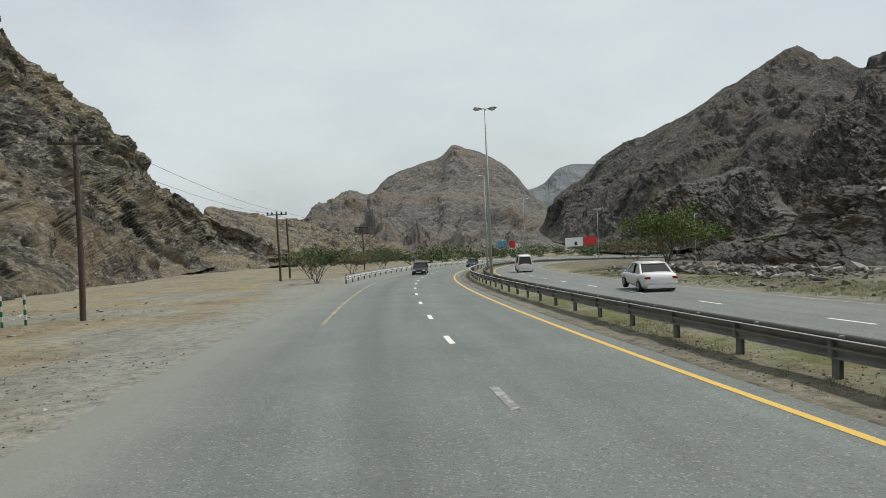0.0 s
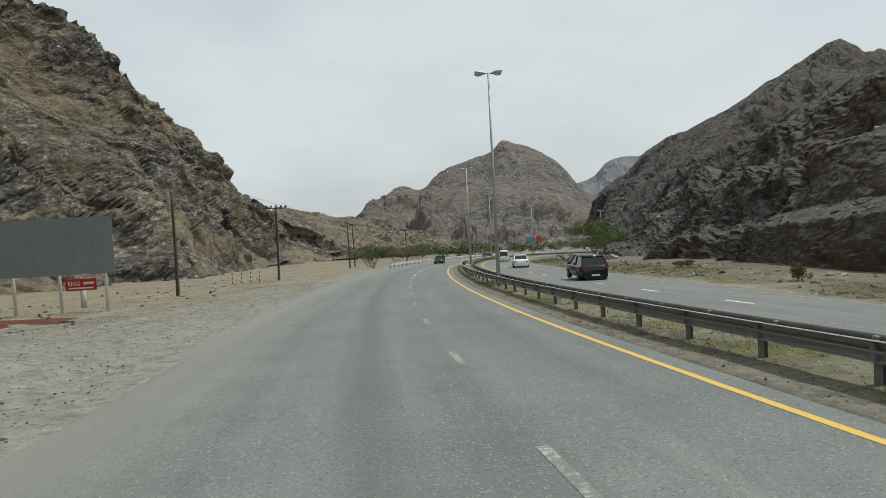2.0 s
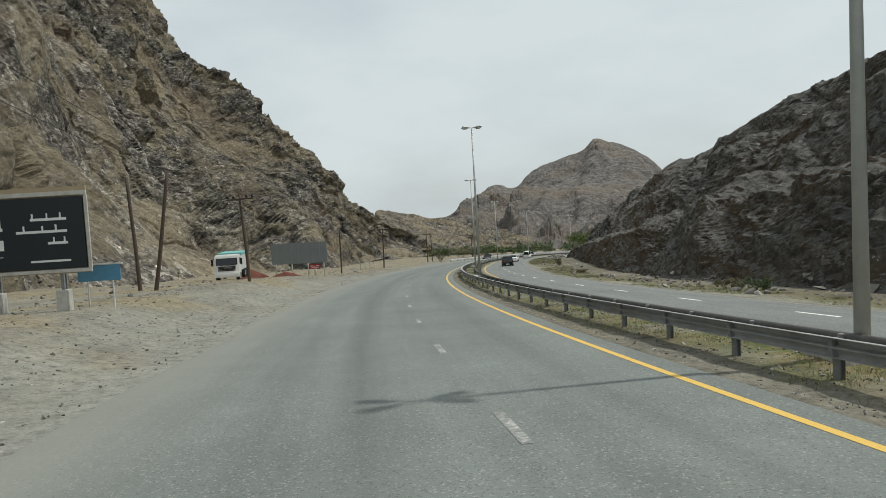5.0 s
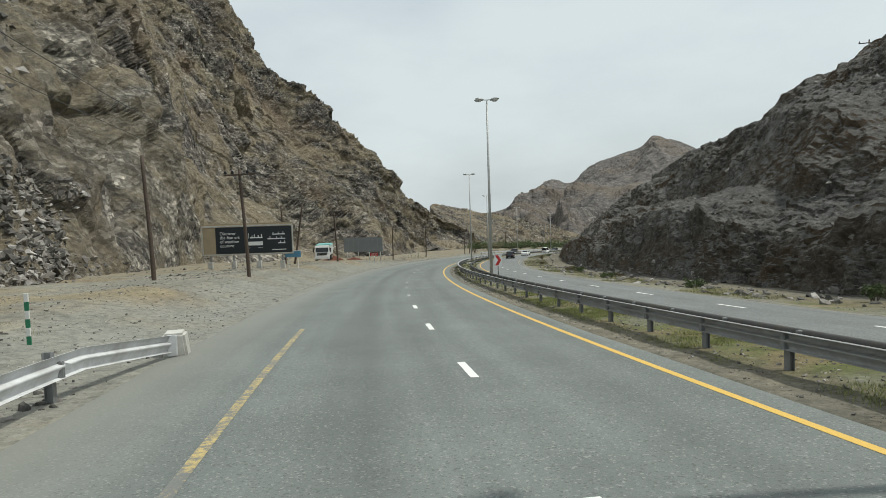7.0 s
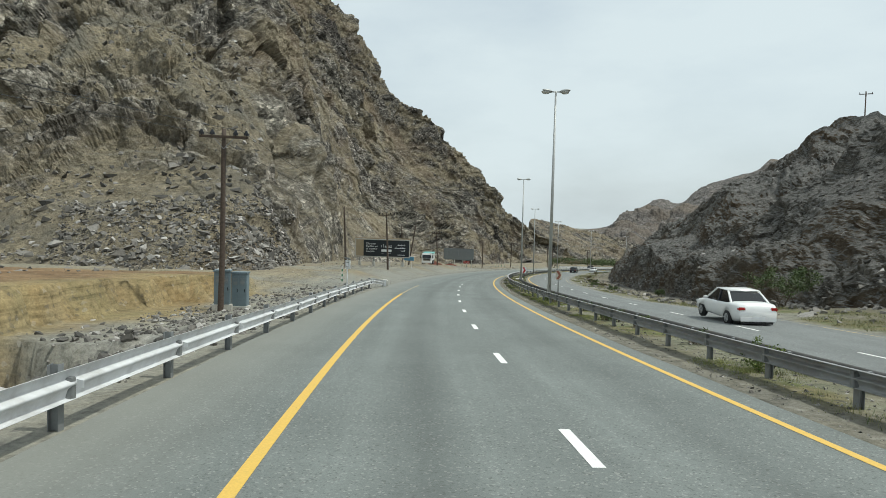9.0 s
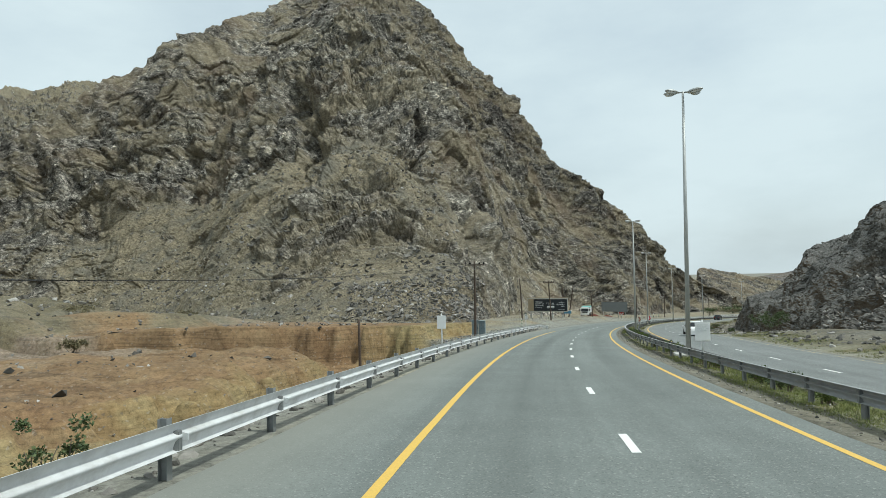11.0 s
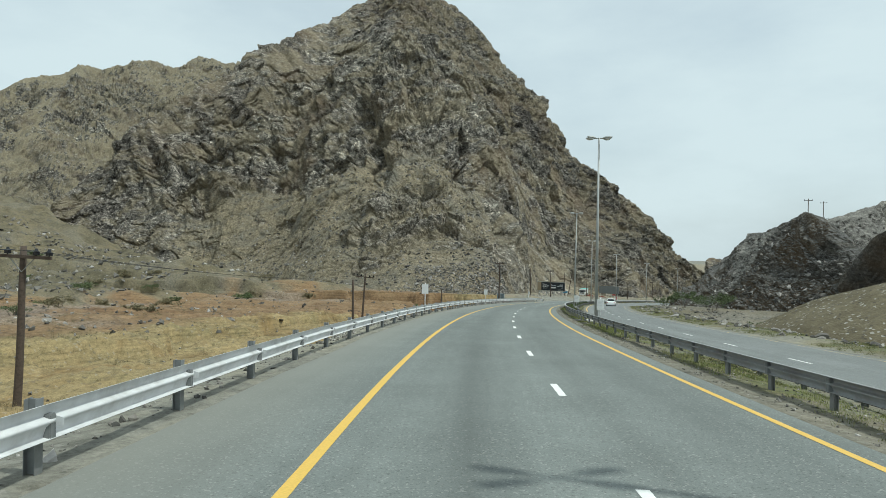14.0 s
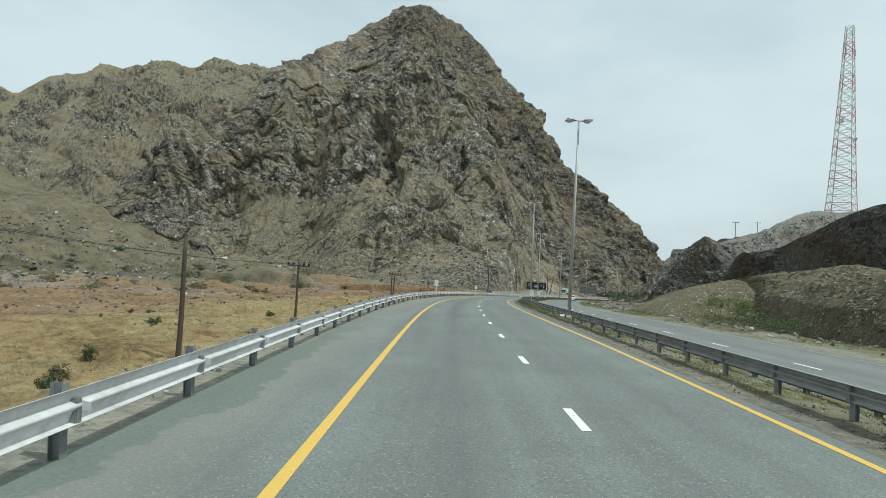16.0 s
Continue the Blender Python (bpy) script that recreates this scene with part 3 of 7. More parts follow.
    c = blend(nt, 0.9, c, ramp(nt, n2, [(0.32, 0.48), (0.48, 1.0), (0.7, 1.35)]), "MULTIPLY")
    c = blend(nt, 0.7, c, ramp(nt, n3, [(0.3, 0.62), (0.5, 1.0), (0.72, 1.35)]), "MULTIPLY")
    vor = nt.nodes.new("ShaderNodeTexVoronoi")
    vor.inputs["Scale"].default_value = 7.0
    nt.links.new(v, vor.inputs["Vector"])
    cell = nt.nodes.new("ShaderNodeSeparateColor")
    nt.links.new(vor.outputs["Color"], cell.inputs["Color"])
    c = blend(nt, ramp(nt, cell.outputs["Red"], [(0.965, 0.0), (0.98, 0.22)]), c, (0.38, 0.37, 0.34))
    c = blend(nt, ramp(nt, cell.outputs["Green"], [(0.96, 0.0), (0.98, 0.4)]), c, (0.08, 0.075, 0.07))
    nt.links.new(c, b.inputs["Base Color"])
    b.inputs["Roughness"].default_value = 0.95
    b.inputs["Specular IOR Level"].default_value = 0.2
    bump(nt, b, blend(nt, 0.5, n3, blend(nt, 0.5, n2, vor.outputs["Distance"])), 0.8, 0.06)
    return m


M_GROUND = ground_material()


# ---- ground: one sheet along the valley, and out to the horizon ----
def soil(S2, U2):
    """Places on the natural ground at s, u (arrays): x, y, z."""
    S2, U2 = np.asarray(S2, float), np.asarray(U2, float)
    H2 = np.interp(S2, SS, HH)
    x, y = np.interp(S2, SS, XX) + U2 * np.cos(H2), np.interp(S2, SS, YY) + U2 * np.sin(H2)
    far = smooth(-U2, 45, 125)
    z = (rise(S2) + level(S2, U2)) * (1 - far) + far * np.interp(S2, [-120, 30, 200, 400], [-33, 5.0, 6.5, 14])
    P = np.stack([x.ravel(), y.ravel(), 0 * x.ravel()], 1)
    sf, uf = S2.ravel(), U2.ravel()
    left = smooth(-uf, 4.4, 7.5)
    right = smooth(uf, 17.3, 19.5)
    med = smooth(uf, 6.0, 6.8) * (1 - smooth(uf, 9.4, 9.9))
    rough = fbm(P, 3.0, 4, 5) * 0.06 + fbm(P, 0.9, 2, 8) * 0.02
    wild = smooth(sf, 165, 190) * smooth(-uf, 5.5, 9)
    z = z + 0.9 * smooth(-U2, 28, 60) * (fbm(P, 26.0, 3, 91) + 0.35 * fbm(P, 8.0, 3, 92)).reshape(U2.shape)
    # the talus apron below the mountain
    west = 8.0 - x + 9.0 * fbm(P, 40.0, 3, 93).reshape(U2.shape) + 0.35 * np.maximum(-y - 235, 0)
    apron = smooth(-y, 150, 185)
    z = z + apron * (0.085 * np.maximum(west, 0) + 0.09 * np.maximum(west - 90, 0) + 2.0 * smooth(west, 0.0, 4.0) * (0.4 + 0.6 * smooth(fbm(P, 22.0, 2, 94), -0.1, 0.2).reshape(U2.shape)))
    z = z + apron * smooth(west, 0, 40) * (2.6 * fbm(P, 24.0, 5, 95, True, 0.6) + 0.7 * fbm(P, 3.0, 3, 96)).reshape(U2.shape)
    dz = rough * (left + right) + 0.035 * med * fbm(P, 0.8, 3, 3)
    dz = dz + wild * (fbm(P, 7.0, 5, 21, True) * 0.42 + fbm(P, 1.6, 4, 22, True) * 0.27)
    # the gully beside the shoulder, between two terraces with steep fluted banks
    cut = 176.3 + 1.3 * fbm(P, 8.0, 3, 33) + 0.9 * fbm(P, 2.4, 3, 34, True) + 0.10 * np.maximum(-uf - 20, 0)
    lip = 19.3 + 1.5 * fbm(P, 8.0, 3, 31) + 1.1 * fbm(P, 2.4, 3, 32, True)
    gully = (0.72 * smooth(sf - cut, 0.0, 0.8) + 0.28 * smooth(sf - cut, 0.5, 3.2)) * (1 - smooth(sf, 214, 250)) * smooth(-uf, 6.5, 10.5)
    terrace = (0.6 * smooth(-uf - lip, 0.0, 1.3) + 0.4 * smooth(-uf - lip, 0.8, 4.5)) * smooth(sf - cut, 5.0, 8.5)
    dz = dz - (3.4 - 2.6 * smooth(sf, 178, 240)) * gully * (1 - 0.8 * terrace)
    # a lower fluted bank behind the shoulder before the gully
    low_bank = smooth(sf, 138, 147) * (1 - smooth(sf - cut, 0.0, 1.0))
    foot = 13.1 + 0.9 * fbm(P, 8.0, 3, 35) + 0.9 * fbm(P, 2.4, 3, 36, True)
    dz = dz + low_bank * (1.45 * smooth(-uf - foot, 0.0, 0.9) - 0.3 * smooth(-uf, 7, 10.5)) * (1 - smooth(-uf, 34, 60))
    # eroded bank of the wadi terrace
    bank = smooth(sf, 206, 232) * (1 - smooth(sf, 250, 330))
    edge = lip + 0.05 * np.maximum(sf - 200, 0)
    dz = dz + bank * 1.15 * smooth(-uf - edge, 0.0, 0.8) * (1 - smooth(-uf, 70, 130))
    # tyre ruts over the gravel apron
    dz = dz - 0.03 * smooth(-uf, 4, 8) * (1 - smooth(sf, 100, 130)) * np.maximum(0, fbm(np.stack([sf * 0.12, uf * 1.3, 0 * sf], 1), 1.0, 3, 44))
    z = z.ravel() + dz - 0.025
    under = ((uf > -4.0) & (uf < 5.95)) | ((uf > 10.25) & (uf < 16.7))
    return x.ravel(), y.ravel(), np.where(under, rise(sf) + level(sf, uf) - 0.3, z), P


def on_soil(s, u, dz=0.0):
    x, y, z, _ = soil([s], [u])
    return Vector((float(x[0]), float(y[0]), float(z[0]) + dz))


def build_ground():
    us = np.concatenate([-np.geomspace(2600, 262, 12), -np.linspace(258, 60, 90), -np.linspace(58, 26, 22), -np.linspace(25.4, 8.2, 58), -np.linspace(7.8, 3.8, 11),
                         np.linspace(-3.0, 5.6, 4), np.linspace(5.9, 10.6, 20), np.linspace(11.5, 16.5, 4), np.linspace(16.9, 30, 27), np.linspace(31, 112, 22)])
    s = np.concatenate([np.linspace(-400, -80, 100), np.linspace(-79, 150, 350), np.linspace(150.4, 260, 290), np.linspace(260.6, 360, 150), np.linspace(362, 640, 100)])
    S2, U2 = np.meshgrid(s, us, indexing="ij")
    x, y, z, P = soil(S2, U2)
    sf, uf = S2.ravel(), U2.ravel()
    med = smooth(uf, 6.0, 6.8) * (1 - smooth(uf, 9.4, 9.9))
    v = np.stack([x, y, z], 1)
    f = grid_faces(len(s), len(us))
    # out to the horizon, low under the hills
    k = len(v)
    ring = np.linspace(0, 2 * math.pi, 49)[:-1]
    disc = [(r * math.cos(a), r * math.sin(a), -46.0) for r in (2.0, 600.0, 4500.0) for a in ring]
    f2 = [(k + i * 48 + j, k + (i + 1) * 48 + j, k + (i + 1) * 48 + (j + 1) % 48, k + i * 48 + (j + 1) % 48) for i in range(2) for j in range(48)]
    v = np.concatenate([v, np.array(disc)])
    me = mesh_from("ground", v, np.concatenate([f, np.array(f2)]), M_GROUND)
    Pn = fbm(P, 6.0, 4, 61)
    ochre = smooth(sf + 6 * Pn, 136, 146) * smooth(-uf + 2.0 * Pn, 9.5, 13.0)
    ochre = np.maximum(ochre, 0.55 * smooth(-uf + 6 * Pn, 8, 15) * (1 - smooth(sf, 120, 150)) * smooth(Pn, -0.25, 0.4))
    ochre = np.maximum(ochre, (0.35 + 0.35 * smooth(sf, 135, 150)) * smooth(-uf + 4 * Pn, 17, 25))
    rust = 0.75 * smooth(sf + 6 * Pn, 138, 148) * smooth(-uf + 2 * Pn - 0.12 * np.maximum(sf - 200, 0) - 4 * smooth(sf, 172, 182), 14, 18) * (1 - 0.8 * smooth(-uf + 20 * Pn, 70, 120))
    patchy = smooth(fbm(P, 2.2, 5, 73), -0.3, 0.35)
    grass = np.maximum(smooth(uf, 6.6, 7.2) * (1 - smooth(uf, 9.4, 9.9)) * (0.45 + 0.55 * smooth(fbm(P, 2.5, 4, 71), -0.4, 0.2)), smooth(uf + Pn, 17.6, 18.6) * (1 - smooth(uf + 2 * Pn, 20, 24)) * (0.35 + 0.6 * patchy))
    rubble = np.maximum(smooth(sf, 165, 190) * (1 - smooth(sf, 215, 240)) * smooth(-uf, 5.2, 6.0) * (1 - smooth(-uf + Pn, 7.8, 9.8)) * 0.8, smooth(uf + 2 * Pn, 22, 26) * 0.8)
    rubble = np.maximum(rubble, 0.25 * smooth(uf, 5.9, 6.2) * (1 - smooth(uf + 0.4 * Pn, 6.7, 7.2)))
    rubble = np.maximum(rubble, 0.35 * smooth(-uf + 8 * Pn, 30, 46) * smooth(fbm(P, 14.0, 4, 66), -0.25, 0.35))
    west = smooth(8.0 - x + 9 * Pn, 0, 10) * smooth(-y, 150, 180)
    ochre, rust = np.maximum(ochre * (1 - 0.3 * west), 0.7 * west), rust * (1 - west)
    rubble = np.maximum(rubble * (1 - west), west * (0.15 + 0.5 * smooth(fbm(P, 9.0, 4, 67), -0.1, 0.3)))
    for label, q in (("zone", (ochre, grass, rubble)), ("tint", (rust, 0.05 * sf, 0.8 * np.clip(uf, -60, 60)))):
        zone = np.zeros((len(v), 3), np.float32)
        zone[:k] = np.stack(q, 1)
        a = me.attributes.new(label, "FLOAT_VECTOR", "POINT")
        a.data.foreach_set("vector", zone.ravel())
    dust = np.zeros(len(v), np.float32)
    dust[:k] = (1 - smooth(-uf + 1.6 * Pn + 2.0 * fbm(np.stack([sf * 0.08, uf, 0 * sf], 1), 2.0, 3, 98), 6.0, 10.0)) * (uf < 0) * (1 - smooth(sf, 130, 150))
    a = me.attributes.new("dust", "FLOAT", "POINT")
    a.data.foreach_set("value", dust)
    cover = np.zeros(len(v), np.float32)
    cover[:k] = np.maximum(np.maximum(west, 0.55 * smooth(uf, 5.8, 6.0) * (1 - smooth(uf + 0.5 * Pn, 7.0, 7.7))), 0.75 * smooth(uf + 1.5 * Pn, 18.6, 20.6)) * (0.75 + 0.25 * smooth(fbm(P, 7.0, 4, 68), -0.3, 0.1))
    a = me.attributes.new("talus", "FLOAT", "POINT")
    a.data.foreach_set("value", cover)
    ob = new("ground", me)
    return tagged(ob, "pale gravel, ochre wadi soil and dry grass valley floor", "ground", kind="structure")


build_ground()


# ---- carriageways ----
def carriageway(name, u0, u1, n, material, label, left_edge=None, right_edge=None):
    us = np.linspace(u0, u1, n)
    v, f, s, u = strip(name, -395, 560, us, 1.5, 0.0)
    S = s.reshape(-1, n)
    P = np.stack([S[:, 0] * 0.22, S[:, 0] * 0, S[:, 0] * 0], 1)
    wl = (0.14 + 0.3 * (1 - smooth(S[:, 0], 110, 136)) * (u0 < 0)) * fbm(P, 1.0, 4, 5)
    wr = 0.12 * fbm(P, 1.0, 4, 9)
    h = np.interp(S[:, 0], SS, HH)
    v = v.reshape(-1, n, 3)
    for col, w in ((0, wl), (n - 1, wr)):
        v[:, col, 0] += w * np.cos(h)
        v[:, col, 1] += w * np.sin(h)
        v[:, col, 2] -= 0.055
    me = mesh_from(name, v.reshape(-1, 3), f, material)
    a = me.attributes.new("road", "FLOAT_VECTOR", "POINT")
    a.data.foreach_set("vector", np.stack([s, u, 0 * s], 1).astype(np.float32).ravel())
    return tagged(new(name, me), label, "road", kind="structure")


carriageway("road", -4.85, 6.35, 24, M_ASPHALT, "worn grey-green asphalt carriageway with a dark oil line")
carriageway("road_opposite", 9.75, 17.2, 16, M_ASPHALT2, "worn grey asphalt carriageway beyond the median")


def line_band(name, u, width, s0, s1, material, label, dz=0.005):
    off = np.array([-width / 2, width / 2])
    v, f, s, uu = strip(name, s0, s1, off, 1.5, dz)
    c = u(s) if callable(u) else u
    w, h = uu + c, np.interp(s, SS, HH)
    v = np.stack([np.interp(s, SS, XX) + w * np.cos(h), np.interp(s, SS, YY) + w * np.sin(h), rise(s) + level(s, w) + dz], 1)
    return tagged(new(name, mesh_from(name, v, f, material)), label, "road marking", kind="structure")


def dashes(name, u, centres, length, width, material, label):
    vs, fs = [], []
    for c in centres:
        v, f, *_ = strip(name, c - length / 2, c + length / 2, np.array([u(c) - width / 2, u(c) + width / 2]), 0.9, 0.006)
        fs.append(f + sum(len(q) for q in vs))
        vs.append(v)
    return tagged(new(name, mesh_from(name, np.concatenate(vs), np.concatenate(fs), material)), label, "road marking", kind="structure")


line_band("trim_yellow_right", lambda s: np.interp(s, [0, 90, 200, 270, 300, 325, 350], [5.55, 5.48, 5.46, 5.35, 5.55, 5.74, 5.58]), 0.15, -395, 560, M_YELLOW, "solid yellow edge line beside the median")
line_band("trim_yellow_left_start", -1.8, 0.15, -395, -24, M_YELLOW_W, "worn yellow edge line by the shoulder")
line_band("trim_yellow_left_worn", -1.88, 0.16, 132, 149, M_YELLOW_W, "worn yellow edge line by the shoulder")
line_band("trim_yellow_left", lambda s: np.interp(s, [149, 200, 225, 290, 340], [-1.88, -1.78, -1.66, -1.88, -1.82]), 0.17, 149, 560, M_YELLOW, "solid yellow edge line by the shoulder")
K = np.arange(-45, 62)
DASH = np.interp(K, [-45, -3, -2, -1, 0, 1, 2, 4, 6, 16, 26, 32, 33, 36, 38, 43, 61], [-352, -24.9, -17.9, -10.3, -2.0, 5.9, 13.5, 29.8, 45.3, 125.3, 203.6, 252.7, 260.3, 283.4, 299.9, 339.5, 480.0])
dash_u = lambda c: 2.1
dashes("trim_lane_dashes", dash_u, [c for c in DASH if c < -14 or c > 124], 1.75, 0.16, M_WHITE, "short white lane dashes")
dashes("trim_lane_dashes_worn", dash_u, [c for c in DASH if -14 <= c <= 124], 1.75, 0.16, M_WHITE_W, "nearly worn away white lane dashes")
dashes("trim_opposite_dashes", lambda c: 12.75, np.arange(-352, 460, 7.8), 1.9, 0.13, M_WHITE, "white lane dashes of the opposite carriageway")
line_band("trim_opposite_yellow", 10.15, 0.14, -395, 215, M_YELLOW, "yellow edge line of the opposite carriageway")
line_band("trim_opposite_edge", 16.4, 0.12, -395, 560, M_YELLOW_W, "worn edge line of the opposite carriageway")


# ---- mountains ----
def massif(name, toe, crest, na, nv, profile, material, label, amp, seed, back=0.6, forms=(60, 14, 4.0), dip=0.5, nb=24, flute=0.5, category="mountain", second=None, mix=None, edge=0.5, tall=1.25, calm=None, fan=None, spurs=None, cuts=(), dense=None):
    """A rock face from its foot to its crest line, with the back falling away behind; broken by gullies, ledges and blocks.
    second, mix: another profile, and how much of it there is at each key of the foot."""
    tk, ck = np.array(toe, float), np.array(crest, float)
    run = np.linalg.norm(np.diff(tk, axis=0), axis=1) / np.linalg.norm(np.diff(tk, axis=0), axis=1).sum() + np.linalg.norm(np.diff(ck, axis=0), axis=1) / np.linalg.norm(np.diff(ck, axis=0), axis=1).sum()
    keys = np.r_[0, np.cumsum(run)] / run.sum()
    a = np.linspace(0, 1, na)
    if dense:
        w = np.cumsum(np.interp(np.linspace(0, 1, 400), keys, dense))
        a = np.interp(a, (w - w[0]) / (w[-1] - w[0]), np.linspace(0, 1, 400))

    def along(p):
        tang = np.gradient(p, keys, axis=0)
        i = np.clip(np.searchsorted(keys, a, "right") - 1, 0, len(keys) - 2)
        h = (keys[i + 1] - keys[i])[:, None]
        w = (a - keys[i])[:, None] / h
        return (2 * w**3 - 3 * w**2 + 1) * p[i] + (w**3 - 2 * w**2 + w) * h * tang[i] + (3 * w**2 - 2 * w**3) * p[i + 1] + (w**3 - w**2) * h * tang[i + 1]

    T, C = along(tk), along(ck)
    pv = np.linspace(0, 1, nv) ** 1.2

    def shape(pr):
        pr = np.array(pr, float)
        pk = np.r_[0, np.cumsum(np.hypot(*np.diff(pr, axis=0).T))]
        return np.interp(pv * pk[-1], pk, pr[:, 0])[None], np.interp(pv * pk[-1], pk, pr[:, 1])[None]

    px, pz = shape(profile)
    px, pz = px + 0 * a[:, None], pz + 0 * a[:, None]
    if second:
        w = np.interp(a, keys, mix)[:, None]
        qx, qz = shape(second)
        px, pz = px * (1 - w) + qx * w, pz * (1 - w) + qz * w
    D = C - T
    front = T[:, None] + np.concatenate([D[:, None, :2] * px[..., None], D[:, None, 2:] * pz[..., None]], 2)
    bv = np.linspace(0, 1, nb + 1)[1:]
    out = D[:, :2] / (np.linalg.norm(D[:, :2], axis=1, keepdims=True) + 1e-6)
    hgt = np.maximum(D[:, 2:3], 6)
    rear = np.concatenate([C[:, None, :2] + out[:, None] * (hgt * back)[:, None] * bv[None, :, None], C[:, None, 2:] - (hgt * 1.05)[:, None] * (bv**1.2)[None, :, None]], 2)
    G = np.concatenate([front, rear], 1)
    rows, cols = G.shape[:2]
    du, dv = np.gradient(G, axis=0), np.gradient(G, axis=1)
    N = np.cross(du, dv)
    N /= np.linalg.norm(N, axis=2, keepdims=True) + 1e-9
    if N[..., 2].mean() < 0:
        N = -N
    for axis, w in ((0, max(3, rows // 22)), (1, max(3, cols // 14))):
        pad = np.concatenate([np.repeat(np.take(N, [0], axis), w, axis), N, np.repeat(np.take(N, [-1], axis), w, axis)], axis)
        cs = np.cumsum(pad, axis)
        N = (np.take(cs, np.arange(2 * w, 2 * w + N.shape[axis]), axis) - np.take(cs, np.arange(0, N.shape[axis]), axis)) / (2 * w)
    N /= np.linalg.norm(N, axis=2, keepdims=True) + 1e-9
    P = G.reshape(-1, 3)
    # beds dip across the face: the noise is taken in a tilted, stretched frame
    wob = fbm(P, forms[0] * 0.8, 2, seed + 40)[:, None] * forms[0] * 0.12
    Q = np.stack([P[:, 0] + dip * P[:, 2], P[:, 1] - 0.6 * dip * P[:, 2], P[:, 2] * flute], 1) + wob
    B = np.stack([P[:, 0] * 0.9 - 0.25 * P[:, 2], P[:, 1] * 0.9 + 0.2 * P[:, 2], P[:, 2] * tall + 0.45 * P[:, 0] - 0.3 * P[:, 1]], 1) + 0.5 * wob
    low = fbm(Q, forms[0], 3, seed, True)
    if spurs:
        low = low * np.repeat(np.clip(1.15 * D[:, 2] / D[:, 2].max(), 0.12, 1), cols)
    if calm:
        low = low * np.repeat(np.interp(a, keys, calm), cols)
    d = amp[0] * low + amp[1] * fbm(Q, forms[1], 5, seed + 3, True, 0.55)
    for size, high, joint in ((2.3, 1.7, 0.55), (1.0, 1.0, 0.3), (0.45, 0.5, 0.12), (0.2, 0.18, 0.0)):
        step, gap = blocky(B, forms[2] * size, seed + 5 + int(10 * size))
        d = d + amp[2] * (high * step - joint * gap)
    vfull = np.r_[pv, np.full(nb, 1.0)]
    if spurs:
        # ribs and gullies run down the fall line
        arc = np.r_[0, np.cumsum(np.linalg.norm(np.diff((T + C) / 2, axis=0), axis=1))]
        R = np.stack([np.repeat(arc, cols) + 2.5 * wob[:, 0], np.tile(vfull, rows) * spurs[0] * 0.9, np.zeros(rows * cols)], 1)
        rib = fbm(R, spurs[0], 4, seed + 90, True, 0.55)
        d = d + np.repeat(np.clip(1.15 * D[:, 2] / D[:, 2].max(), 0.12, 1), cols) * spurs[1] * rib * np.tile(np.interp(vfull, [0, 0.12, 0.5, 0.9, 1], [0.3, 0.8, 1, 0.6, 0.15]), rows)
    for p0, p1, wide, deep in cuts:
        # a chute or recess between two places on the face
        p0, p1 = np.array(p0, float), np.array(p1, float)
        w = np.clip(((P - p0) @ (p1 - p0)) / ((p1 - p0) @ (p1 - p0)), 0, 1)
        gap = np.linalg.norm(P - p0 - w[:, None] * (p1 - p0), axis=1) / wide + 0.5 * fbm(P, wide * 1.3, 3, seed + 95)
        d = d - deep * smooth(1 - gap, 0.0, 0.55)
    # smooth scree lies in patches, broken rock between
    talus = smooth(fbm(np.stack([P[:, 0], P[:, 1], P[:, 2] * 0.5], 1), forms[0] * 0.9, 3, seed + 60), 0.05, 0.5)
    d = d * (1 - 0.55 * talus)
    if fan:
        ragged = fbm(P * np.array([1, 1, 0.6]), 34.0, 4, seed + 70)
        scree = np.repeat(np.interp(a, keys, fan), cols) * (1 - smooth(np.tile(vfull, rows) + 0.24 * ragged + 0.05 * low, 0.20, 0.34))
        scree = scree * (1 - 0.85 * smooth(fbm(P, 17.0, 5, seed + 80), 0.12, 0.3))
        d = d * (1 - 0.6 * scree)
    d = d.reshape(rows, cols)
    # where the face runs aslant, weathering rounds the last sharp teeth
    aslant = np.abs((du * dv).sum(2)) / (np.linalg.norm(du, axis=2) * np.linalg.norm(dv, axis=2) + 1e-9)
    soft = d.copy()
    for _ in range(2):
        soft[1:-1] = 0.25 * soft[:-2] + 0.5 * soft[1:-1] + 0.25 * soft[2:]
        soft[:, 1:-1] = 0.25 * soft[:, :-2] + 0.5 * soft[:, 1:-1] + 0.25 * soft[:, 2:]
    aslant = 0.85 * smooth(aslant, 0.6, 0.85)
    d = (d * (1 - aslant) + soft * aslant) * np.clip(hgt / (3 * amp[0]), 0.15, 1)
    fade = np.minimum(1, 0.15 + vfull / 0.13) * np.interp(vfull, [0, 0.9, 0.98, 1], [1, 1, edge, edge])
    G = G + N * (d * fade[None])[..., None]
    me = mesh_from(name, G.reshape(-1, 3), grid_faces(rows, cols), material, sharp=True)
    if fan:
        at = me.attributes.new("scree", "FLOAT", "POINT")
        at.data.foreach_set("value", scree.astype(np.float32))
    return tagged(new(name, me), label, category), G


